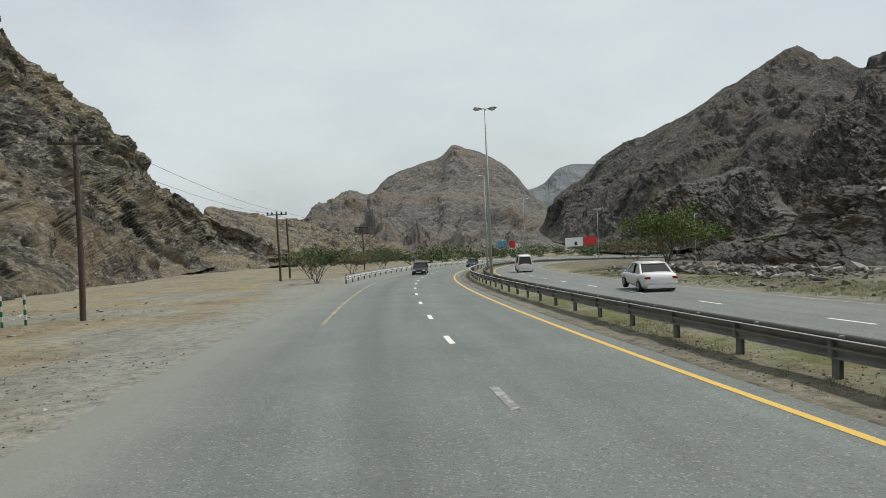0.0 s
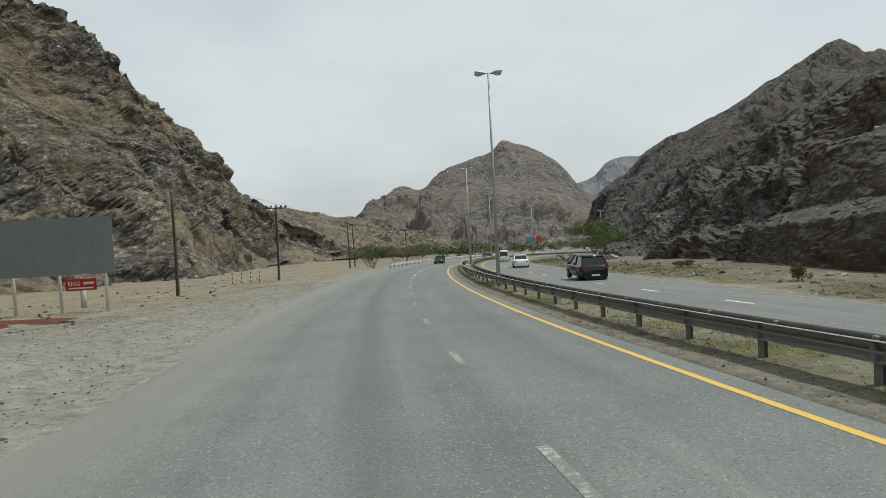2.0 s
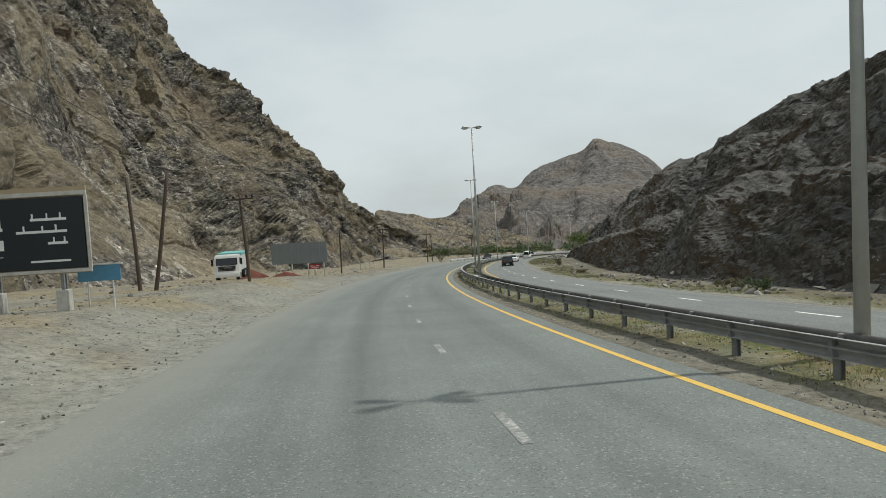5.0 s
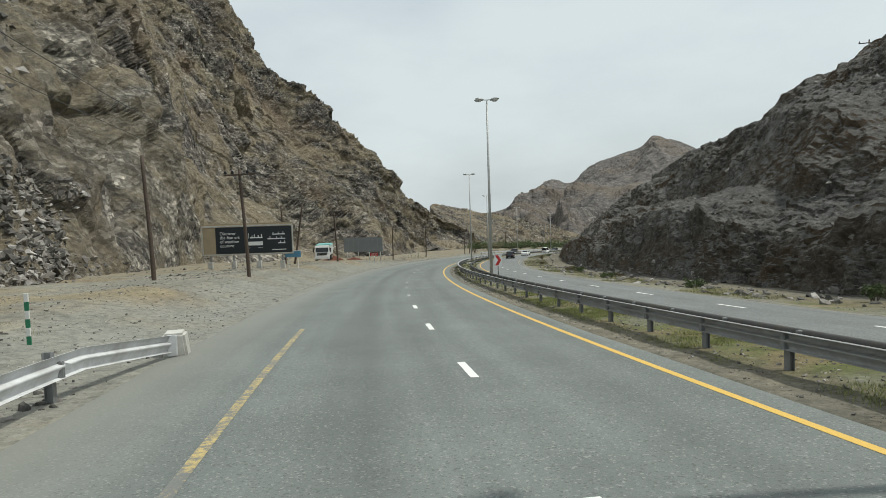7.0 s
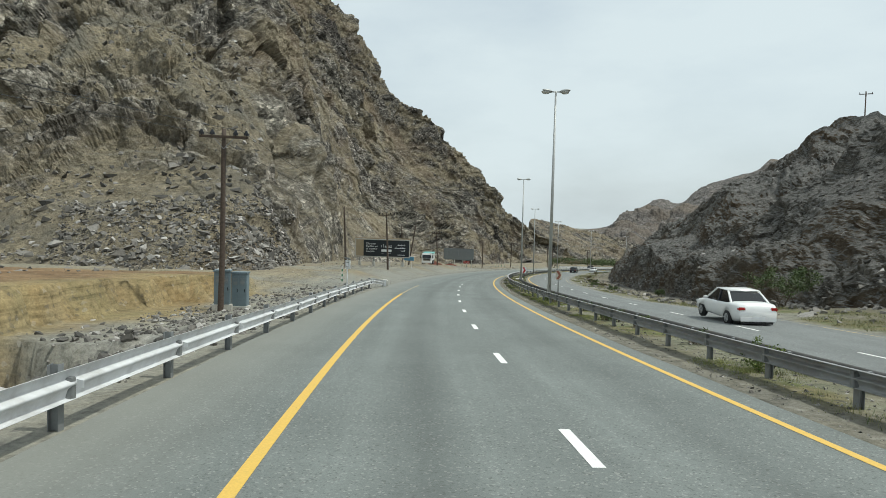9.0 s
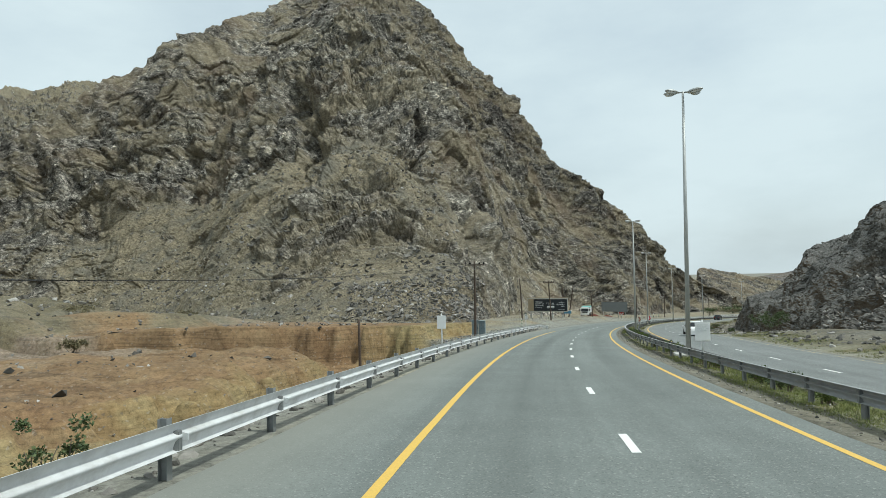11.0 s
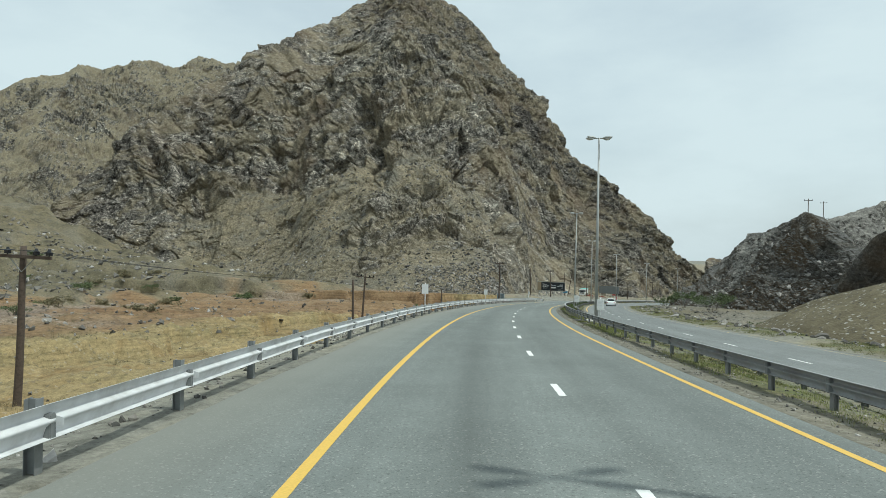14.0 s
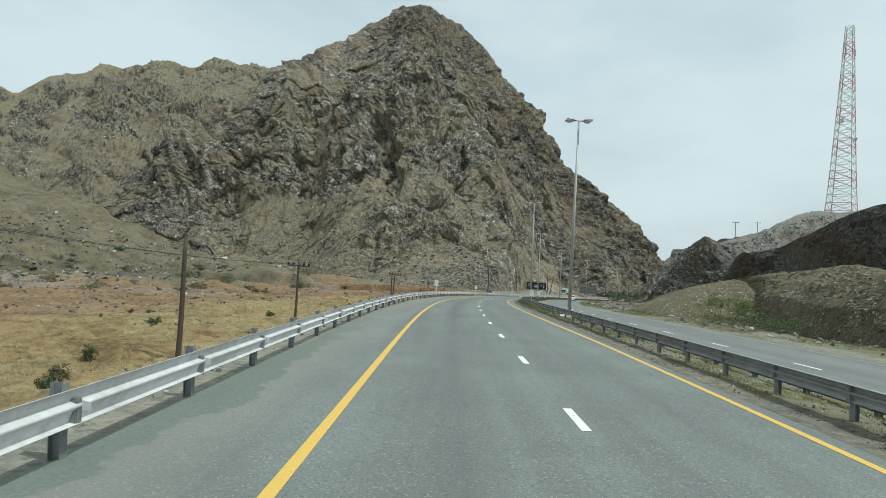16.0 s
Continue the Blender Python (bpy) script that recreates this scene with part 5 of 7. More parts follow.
# ---- utility poles ----
def utility_pole(height, arm=True, lean=0.0, label="dark wooden utility pole with a crossarm and insulators"):
    thing = empty("utility_pole", Matrix())
    bm = bmesh.new()
    rings = []
    for i in range(9):
        t = i / 8
        rings.append([bm.verts.new((0.03 * math.sin(5 * t) + (0.15 - 0.045 * t) * math.cos(k * math.pi / 5), (0.15 - 0.045 * t) * math.sin(k * math.pi / 5), t * (height + 0.4) - 0.4)) for k in range(10)])
    for r0, r1 in zip(rings, rings[1:]):
        for k in range(10):
            bm.faces.new((r0[k], r0[(k + 1) % 10], r1[(k + 1) % 10], r1[k]))
    bm.faces.new(rings[-1])
    part("shaft", bm, M_WOOD, thing, smooth_faces=True)
    if arm:
        bm = bmesh.new()
        box(bm, -1.15, 1.15, -0.17, -0.07, height - 0.45, height - 0.33, 0.01)
        bar = part("crossarm", bm, M_WOOD, thing)
        for x in (-1.05, -0.55, 0.55, 1.05):
            bm = bmesh.new()
            rod(bm, (x, -0.12, height - 0.34), (x, -0.12, height - 0.22), 0.02, seg=6)
            rod(bm, (x, -0.12, height - 0.30), (x, -0.12, height - 0.18), 0.12, 0.12, 10)
            rod(bm, (x, -0.12, height - 0.18), (x, -0.12, height - 0.06), 0.085, 0.04, 10)
            part("insulator", bm, M_BLACK, bar, "dark glazed insulator")
        for x in (-0.5, 0.5):
            bm = bmesh.new()
            rod(bm, (x, -0.1, height - 0.42), (0, -0.1, height - 0.95), 0.018, seg=6)
            part("brace", bm, M_GALV_D, thing)
    return tagged(thing, label, "utility pole", "poles of the power line")


def stand(thing, s, u, dz=0.0, turn=0.0, lean=(0.0, 0.0)):
    lift = (on_soil(s, u).z - rd(s, u).z) if (u < -5 or u > 17.5) else 0.0
    thing.matrix_world = turned(s, u, dz + lift, turn) @ pose(0, 0, 0, lean[0], lean[1], 0)
    return thing


POLES = [(-32.4, -13.7, 8.6, True, (0, 1.5)), (-9.9, -16.4, 8.3, False, (0, 1)), (52.4, -11.4, 7.4, True, (0, -2)), (102.2, -9.8, 8.1, True, (0, -2)), (110, -13.9, 7.9, False, (0, -2)),
         (164, -9.6, 8.7, True, (0, 1)), (179, -18.0, 5.2, False, (0, 0)), (223.3, -18.5, 7.0, True, (0, 4)), (239, -14.8, 5.6, False, (0, 0)), (283, -16.6, 5.9, True, (0, 2)), (315.6, -14.2, 6.2, False, (0, 2)),
         (61.7, -16.6, 8.0, False, (0, -2)), (63, -15.0, 8.2, False, (0, 10)), (-78, -15, 8.2, True, (0, 0)), (-122, -16, 8.2, True, (0, 0)), (-88, -17, 8.0, False, (0, 0)), (352, -17, 7.5, True, (0, 0))]
tops = {}
for s, u, h, arm, lean in POLES:
    pole = utility_pole(h, arm, 0, "dark wooden utility pole with a crossarm and insulators" if arm else "bare dark wooden pole standing in the gravel")
    stand(pole, s, u, 0.0, random.uniform(-8, 8), lean)
    tops[s] = pole.matrix_world @ Vector((0, -0.12, h - 0.15))


def wire(name, a, b, sag, r=0.012):
    cu = bpy.data.curves.new(name, "CURVE")
    cu.dimensions, cu.bevel_depth, cu.bevel_resolution = "3D", r, 0
    sp = cu.splines.new("POLY")
    sp.points.add(24)
    for i in range(25):
        t = i / 24
        p = a.lerp(b, t)
        sp.points[i].co = (p.x, p.y, p.z - sag * 4 * t * (1 - t), 1)
    cu.materials.append(M_BLACK)
    return new(name, cu)


line = [-122, -78, -32.4, 52.4, 102.2, 164, 223.3, 283, 352]
for off in (-1.05, 1.05):
    for a, b in zip(line, line[1:]):
        w = wire("power_wire", tops[a] + Vector((off, 0, 0)), tops[b] + Vector((off, 0, 0)), 0.012 * (b - a))
        tagged(w, "thin dark power wire hanging between the wooden poles", "wire", "wires of the power line")


# ---- plants ----
def leaf_cloud(centres, radii, count, size, rng, up=0.3):
    """Small folded leaves in clumps round the centres."""
    vs = []
    for c, r in zip(centres, radii):
        d = rng.normal(size=(count, 3))
        d /= np.linalg.norm(d, axis=1, keepdims=True)
        p = np.array(c) + d * (rng.random((count, 1)) ** 0.45) * np.array(r)
        a = rng.normal(size=(count, 3))
        a[:, 2] = a[:, 2] * 0.6 + up
        a /= np.linalg.norm(a, axis=1, keepdims=True)
        b = np.cross(a, rng.normal(size=(count, 3)))
        b /= np.linalg.norm(b, axis=1, keepdims=True) + 1e-6
        ln = size * (0.6 + 0.8 * rng.random((count, 1)))
        vs.append(np.stack([p, p + a * ln * 0.5 + b * ln * 0.32, p + a * ln, p + a * ln * 0.5 - b * ln * 0.32], 1))
    v = np.concatenate(vs).reshape(-1, 3)
    return v, np.arange(len(v)).reshape(-1, 4)


def limb(bm, a, b, r0, r1, rng, seg=6, bits=4):
    """A crooked branch."""
    a, b = Vector(a), Vector(b)
    last, rl = a, r0
    for i in range(1, bits + 1):
        t = i / bits
        p = a.lerp(b, t)
        if i < bits:
            p += Vector(rng.normal(size=3) * (b - a).length * 0.05)
        r = r0 + (r1 - r0) * t
        rod(bm, last, p, rl, r, seg)
        last, rl = p, r


def tree(name, place, height, spread, seed, flat=0.35, leaf=M_LEAF, size=0.16, clumps=34, count=110, stems=3, label="", bare=0.35):
    """Thorn tree or bush: crooked stems that fork, and a ragged crown of small leaves."""
    rng = np.random.default_rng(seed)
    thing = empty(name, Matrix.Translation(place))
    bm = bmesh.new()
    tips = []
    for k in range(stems):
        a = 2 * math.pi * (k + rng.random() * 0.6) / stems
        fork = Vector((math.cos(a) * spread * 0.18, math.sin(a) * spread * 0.18, height * (bare + 0.1 * rng.random())))
        limb(bm, (0.05 * math.cos(a), 0.05 * math.sin(a), -0.2), fork, 0.035 * height * 0.6, 0.02 * height * 0.6, rng)
        for j in range(4):
            b = a + rng.normal() * 0.7
            q = spread * (0.45 + 0.45 * rng.random())
            tip = Vector((math.cos(b) * q, math.sin(b) * q, height * (0.72 + 0.2 * rng.random())))
            limb(bm, fork, tip, 0.014 * height * 0.6, 0.006 * height * 0.6, rng, 5, 3)
            tips.append(tip)
    part("trunk", bm, M_BARK, thing, "grey-brown crooked trunk")
    cs, rs = [], []
    for i in range(clumps):
        t = tips[i % len(tips)]
        cs.append((t.x + rng.normal() * spread * 0.22, t.y + rng.normal() * spread * 0.22, t.z + rng.normal() * height * flat * 0.22))
        r = spread * (0.14 + 0.12 * rng.random())
        rs.append((r, r, r * (0.35 + flat)))
    v, f = leaf_cloud(cs, rs, count, size, rng)
    crown = new("crown", mesh_from("crown", v, f, leaf, True))
    crown.parent = thing
    return tagged(thing, label, "tree" if name == "tree" else "bush", "trees and bushes by the road")


def shrub(place, height, spread, seed, leaf=M_LEAF, label="low green thorn bush on the stony verge", size=0.10):
    rng = np.random.default_rng(seed)
    thing = empty("bush", Matrix.Translation(place))
    bm = bmesh.new()
    tips = []
    for k in range(7):
        a, q = rng.random() * 6.28, spread * (0.3 + 0.5 * rng.random())
        tip = (math.cos(a) * q, math.sin(a) * q, height * (0.5 + 0.4 * rng.random()))
        limb(bm, (0.1 * math.cos(a), 0.1 * math.sin(a), -0.1), tip, 0.03, 0.01, rng, 5, 3)
        tips.append(tip)
    part("stems", bm, M_BARK, thing, "thin brown stems")
    cs = [(x + rng.normal() * spread * 0.25, y + rng.normal() * spread * 0.25, max(0.15, z + rng.normal() * height * 0.18)) for x, y, z in tips * 3]
    rs = [(spread * 0.28, spread * 0.28, height * 0.26)] * len(cs)
    v, f = leaf_cloud(cs, rs, 70, size, rng)
    crown = new("crown", mesh_from("crown", v, f, leaf, True))
    crown.parent = thing
    return tagged(thing, label, "bush", "trees and bushes by the road")


M_BARK = plain("bark", (0.13, 0.105, 0.08), 0.9, 0, 0.3, 8)
M_LEAF_G = leafage("bright_leaf", (0.05, 0.09, 0.015), (0.15, 0.18, 0.04))
M_LEAF_D = leafage("dry_leaf", (0.09, 0.08, 0.04), (0.20, 0.17, 0.09))
tree("tree", on_soil(-75, 29), 5.4, 4.4, 1, 0.5, M_LEAF_G, 0.22, 46, 120, 4, "leafy green thorn tree beside the carriageway", 0.2)
tree("tree", on_soil(-70.5, 31), 3.6, 3.0, 12, 0.5, M_LEAF_G, 0.2, 30, 100, 3, "smaller leafy green thorn tree in a thicket", 0.2)
tree("tree", on_soil(-126, 31), 3.0, 3.6, 2, 0.22, M_LEAF, 0.22, 40, 90, 3, "flat-crowned acacia with thin olive leaves", 0.45)
tree("tree", on_soil(-112, 32), 3.0, 3.8, 13, 0.3, M_LEAF, 0.22, 40, 90, 3, "flat-crowned acacia with thin olive leaves", 0.35)
tree("tree", on_soil(-150, 32), 3.0, 3.4, 14, 0.3, M_LEAF, 0.22, 36, 80, 3, "flat-crowned acacia with thin olive leaves", 0.35)
tree("tree", on_soil(-96, 29.5), 2.4, 3.6, 15, 0.4, M_LEAF_D, 0.2, 34, 80, 4, "brownish dry acacia thicket by the road", 0.2)
tree("tree", on_soil(-88, 33), 4.0, 4.4, 16, 0.4, M_LEAF, 0.2, 34, 80, 4, "dark olive acacia among brown scrub", 0.3)
tree("tree", on_soil(-67, -8.2), 3.3, 2.4, 3, 0.6, M_LEAF, 0.16, 34, 110, 4, "dark green rounded thorn tree beside the guard rail", 0.15)
tree("tree", on_soil(-84, -13), 3.0, 3.2, 4, 0.5, M_LEAF_D, 0.18, 30, 80, 4, "dry brown thorn thicket behind the guard rail", 0.15)
tree("tree", on_soil(-98, -11), 3.2, 3.6, 17, 0.5, M_LEAF_D, 0.18, 30, 80, 4, "dry brown thorn thicket behind the guard rail", 0.15)
tree("tree", on_soil(-120, -12), 3.4, 3.6, 18, 0.5, M_LEAF, 0.18, 30, 80, 4, "dull olive thorn thicket behind the guard rail", 0.15)
tree("tree", on_soil(150, 24.2), 2.6, 1.9, 5, 0.6, M_LEAF, 0.12, 34, 110, 4, "dark green thorn bush before the cut rock", 0.12)
tree("tree", on_soil(266, 32.0), 4.8, 3.2, 6, 0.45, M_LEAF_G, 0.12, 48, 110, 3, "light green thorn tree before the stony mound", 0.35)
tree("tree", on_soil(276, 31.0), 3.0, 4.2, 7, 0.25, M_LEAF, 0.13, 36, 90, 3, "flat-crowned acacia with thin dusty leaves", 0.35)
tree("tree", on_soil(282, 31.5), 3.2, 4.2, 8, 0.25, M_LEAF, 0.13, 30, 80, 3, "low flat-crowned acacia on the wadi bank", 0.3)
tree("tree", on_soil(232, 29.5), 2.2, 2.6, 9, 0.3, M_LEAF, 0.13, 30, 80, 3, "low flat-crowned acacia on the wadi bank", 0.3)
tree("tree", on_soil(190.5, 25.5), 2.4, 2.0, 41, 0.5, M_LEAF, 0.13, 34, 90, 4, "dark green thorn bush on the rubble bank", 0.12)
tree("tree", on_soil(205, 27.5), 2.2, 2.8, 42, 0.4, M_LEAF, 0.13, 36, 90, 4, "wide dark thorn bush on the rubble bank", 0.12)
tree("tree", on_soil(227, -10), 2.6, 0.9, 10, 0.7, M_LEAF, 0.09, 16, 60, 2, "thin young tree beside the shoulder", 0.3)
shrub(on_soil(195, -13), 1.0, 1.0, 11, M_LEAF_G, "round dark green bush in the ochre gully")
_r = random.Random(5)
for n in range(26):
    s = _r.uniform(225, 345)
    shrub(on_soil(s, -_r.uniform(46, 120)), _r.uniform(0.7, 1.5), _r.uniform(0.9, 2.0), 100 + n, M_LEAF if n % 3 else M_LEAF_D, "grey-green scrub bush at the mountain foot")
for n in range(44):
    s, u = _r.uniform(150, 250), -_r.uniform(38, 150)
    p = on_soil(s, u)
    if p.y < -142 - 0.42 * p.x * (p.x < 0):
        shrub(p, _r.uniform(0.6, 1.6), _r.uniform(0.8, 2.2), 200 + n, (M_LEAF_D, M_LEAF, M_LEAF_D)[n % 3], "grey-green scrub bush at the mountain foot", 0.16)
for n in range(7):
    shrub(on_soil(_r.uniform(262, 345), -_r.uniform(11, 24)), _r.uniform(0.35, 0.6), _r.uniform(0.4, 0.7), 140 + n, M_LEAF_D if n % 2 else M_LEAF, "small low shrub in the ochre field", 0.07)
for n in range(10):
    shrub(on_soil(_r.uniform(-60, 130), _r.uniform(19.6, 22.5)), _r.uniform(0.3, 0.8), _r.uniform(0.4, 0.8), 160 + n, M_LEAF if n % 2 else M_LEAF_D, "low green bush at the foot of the cut", 0.08)

for n in range(22):
    shrub(on_soil(_r.uniform(150, 232), _r.uniform(7.7, 8.6)), _r.uniform(0.3, 0.5), _r.uniform(0.3, 0.55), 180 + n, M_LEAF_G if n % 2 else M_LEAF, "low green shrub between the median guard rails", 0.05)


# a far grove beyond the outer bend
_q = np.random.default_rng(77)
_cs, _rs = [], []
for _n in range(150):
    _s, _u = _q.uniform(-260, -128), _q.uniform(-46, -7)
    if _n % 3 == 0:
        _s, _u = _q.uniform(-330, -240), _q.uniform(-40, 16)
    _p = on_soil(_s, _u)
    _h = _q.uniform(1.6, 4.2)
    for _k in range(4):
        _cs.append((_p.x + _q.normal() * 1.4, _p.y + _q.normal() * 1.4, _p.z + _h * (0.45 + 0.15 * _k)))
        _rs.append((_h * 0.5, _h * 0.5, _h * 0.34))
_v, _f = leaf_cloud(_cs, _rs, 46, 0.5, _q)
tagged(new("grove", mesh_from("grove", _v, _f, M_LEAF, True)), "dark green thicket of low trees in the wadi", "trees", kind="stuff")


# ---- loose stones, rubble and grass ----
def stone_shader():
    m, nt, b = shader("loose_stone")
    g = nt.nodes.new("ShaderNodeNewGeometry")
    c = ramp(nt, g.outputs["Random Per Island"], [(0.0, (0.06, 0.058, 0.052)), (0.45, (0.14, 0.13, 0.115)), (0.85, (0.24, 0.225, 0.20)), (1.0, (0.45, 0.43, 0.40))])
    n = noise_node(nt, coords(nt, 5.0), 1.0, 6, 0.75)
    c = blend(nt, 0.7, c, ramp(nt, n, [(0.3, 0.6), (0.7, 1.3)]), "MULTIPLY")
    nt.links.new(c, b.inputs["Base Color"])
    b.inputs["Roughness"].default_value = 0.92
    bump(nt, b, n, 0.6, 0.04)
    return m


M_STONE = stone_shader()
_g = (1 + 5**0.5) / 2
ICO_V = np.array([(-1, _g, 0), (1, _g, 0), (-1, -_g, 0), (1, -_g, 0), (0, -1, _g), (0, 1, _g), (0, -1, -_g), (0, 1, -_g), (_g, 0, -1), (_g, 0, 1), (-_g, 0, -1), (-_g, 0, 1)]) / 1.9
ICO_F = np.array([(0, 11, 5), (0, 5, 1), (0, 1, 7), (0, 7, 10), (0, 10, 11), (1, 5, 9), (5, 11, 4), (11, 10, 2), (10, 7, 6), (7, 1, 8), (3, 9, 4), (3, 4, 2), (3, 2, 6), (3, 6, 8), (3, 8, 9), (4, 9, 5), (2, 4, 11), (6, 2, 10), (8, 6, 7), (9, 8, 1)])


OCT_V = np.array([(1, 0.15, 0.3), (0.1, 1, -0.25), (-1, -0.1, 0.35), (-0.15, -0.95, -0.3), (0.25, -0.15, 0.8), (-0.2, 0.2, -0.85)], float)
OCT_F = np.array([(0, 1, 4), (1, 2, 4), (2, 3, 4), (3, 0, 4), (1, 0, 5), (2, 1, 5), (3, 2, 5), (0, 3, 5)])


def stones(name, pts, sizes, seed, label, category, material=None, sink=0.25, shape=(ICO_V, ICO_F)):
    """Angular stones lying at pts, each of its own shape."""
    rng = np.random.default_rng(seed)
    n = len(pts)
    ax = rng.random((n, 3)) * np.array([0.9, 0.8, 0.6]) + np.array([0.6, 0.6, 0.45])
    SV, SF = shape
    q = rng.normal(size=(n, 4))
    w, i, j, k = (q / np.linalg.norm(q, axis=1, keepdims=True)).T
    turn = np.stack([1 - 2 * (j * j + k * k), 2 * (i * j - k * w), 2 * (i * k + j * w), 2 * (i * j + k * w), 1 - 2 * (i * i + k * k), 2 * (j * k - i * w), 2 * (i * k - j * w), 2 * (j * k + i * w), 1 - 2 * (i * i + j * j)], 1).reshape(n, 3, 3)
    v = np.einsum("nij,mj->nmi", turn, SV) * ax[:, None] * (1 + 0.30 * rng.normal(size=(n, len(SV), 1)).clip(-1.2, 1.2))
    a = rng.random(n) * 6.28
    c, s = np.cos(a)[:, None], np.sin(a)[:, None]
    x, y = v[..., 0] * c - v[..., 1] * s, v[..., 0] * s + v[..., 1] * c
    v = np.stack([x, y, v[..., 2] + 0.35 * x * rng.normal(size=(n, 1)).clip(-1, 1)], -1) * np.asarray(sizes)[:, None, None] * 0.5
    v = v + np.asarray(pts)[:, None] + np.array([0, 0, 1.0])[None, None] * (np.asarray(sizes) * (0.3 - sink))[:, None, None]
    f = (SF[None] + len(SV) * np.arange(n)[:, None, None]).reshape(-1, 3)
    return tagged(new(name, mesh_from(name, v.reshape(-1, 3), f, material or M_STONE, True)), label, category, kind="stuff")


def spread(n, s0, s1, u0, u1, seed, lo, hi, power=3.0, lumps=0.0):
    """Points scattered on the ground between s0, s1 and u0, u1, with sizes mostly near lo."""
    rng = np.random.default_rng(seed)
    s, u = rng.uniform(s0, s1, n), rng.uniform(u0, u1, n)
    x, y, z, P = soil(s, u)
    keep = fbm(P, 4.0, 3, seed) > lumps - 0.5 if lumps else np.ones(n, bool)
    sizes = lo + (hi - lo) * rng.random(n) ** power
    return np.stack([x, y, z], 1)[keep], sizes[keep]


def strewn(*sets):
    return np.concatenate([p for p, _ in sets]), np.concatenate([z for _, z in sets])


stones("loose_gravel", *strewn(spread(9000, -20, 30, -14, -4.9, 1, 0.02, 0.09, 4), spread(14000, 30, 145, -16, -4.9, 2, 0.025, 0.13, 5), spread(1500, -45, 110, -26, -12, 3, 0.05, 0.4, 6)), 1, "grey gravel and pale stones strewn over the apron", "gravel", shape=(OCT_V, OCT_F))
stones("median_gravel", *strewn(spread(9000, -15, 60, 6.3, 9.7, 4, 0.02, 0.08, 3), spread(26000, 60, 345, 6.3, 8.8, 5, 0.025, 0.10, 4), spread(5000, 60, 345, 8.8, 9.7, 6, 0.03, 0.10, 4)), 2, "dark grey crushed stone along the median", "gravel", shape=(OCT_V, OCT_F))
stones("verge_stones", *strewn(spread(1500, -70, 40, 18.2, 23.5, 6, 0.04, 0.4, 6), spread(2200, 40, 200, 18.2, 24.5, 7, 0.05, 0.6, 7), spread(3500, 200, 345, 18.5, 34, 8, 0.05, 0.6, 5), spread(900, -66, -30, 21, 25, 14, 0.15, 0.9, 3)), 3, "fallen stones on the verge below the cut", "stones")
stones("rail_rubble", *strewn(spread(5000, 166, 260, -11, -5.2, 9, 0.05, 0.35, 4), spread(2500, 260, 345, -10, -5.0, 10, 0.04, 0.22, 4), spread(1600, 140, 175, -12, -5, 13, 0.05, 0.3, 4)), 4, "broken grey rubble on the bank beside the rail", "rubble")
stones("field_stones", *strewn(spread(1600, 165, 345, -45, -11, 11, 0.05, 0.35, 5), spread(16000, 138, 300, -150, -22, 12, 0.08, 0.8, 5, 0.35), spread(30000, 130, 330, -250, -75, 15, 0.25, 1.7, 4, 0.25)), 5, "scattered pale stones on the ochre wadi floor", "stones", shape=(OCT_V, OCT_F))


def slope_points(G, n, r0, r1, c0, c1, seed, lo, hi, power, steep=0.55):
    """Points on the flatter parts of a rock face, within the given shares of its grid."""
    rng = np.random.default_rng(seed)
    R, C = G.shape[:2]
    i, j = rng.integers(int(R * r0), int(R * r1) - 2, n), rng.integers(int(C * c0), int(C * c1) - 2, n)
    N = np.cross(G[i + 1, j] - G[i, j], G[i, j + 1] - G[i, j])
    flat = np.abs(N[:, 2]) / (np.linalg.norm(N, axis=1) + 1e-9)
    keep = flat > steep
    return G[i, j][keep], (lo + (hi - lo) * rng.random(n) ** power)[keep]


stones("scree", *strewn(slope_points(MAIN, 12000, 0.44, 0.62, 0.004, 0.10, 1, 0.15, 1.0, 4, 0.3), slope_points(MAIN, 14000, 0.52, 0.95, 0.004, 0.34, 2, 0.2, 1.6, 5, 0.6), slope_points(MAIN, 2500, 0.1, 0.44, 0.004, 0.05, 3, 0.15, 0.9, 4, 0.3)), 6, "angular grey-brown scree blocks on the mountain foot", "scree", shape=(OCT_V, OCT_F))
stones("quarry_rubble", *strewn(slope_points(CUT, 14000, 0.02, 0.98, 0.02, 0.85, 4, 0.08, 0.6, 6, 0.78), slope_points(CUT, 4000, 0.02, 0.98, 0.0, 0.12, 5, 0.12, 0.8, 5, 0.2), slope_points(CUT, 9000, 0.80, 0.995, 0.0, 0.8, 8, 0.12, 0.9, 4, 0.25), slope_points(FLANK, 9000, 0.02, 0.9, 0.0, 0.85, 7, 0.12, 0.8, 4, 0.3), slope_points(STONY, 3500, 0.02, 0.8, 0.0, 0.9, 6, 0.10, 0.6, 5, 0.4)), 7, "grey blocks of blasted rubble on the cut slope", "rubble", None, 0.2, (OCT_V, OCT_F))


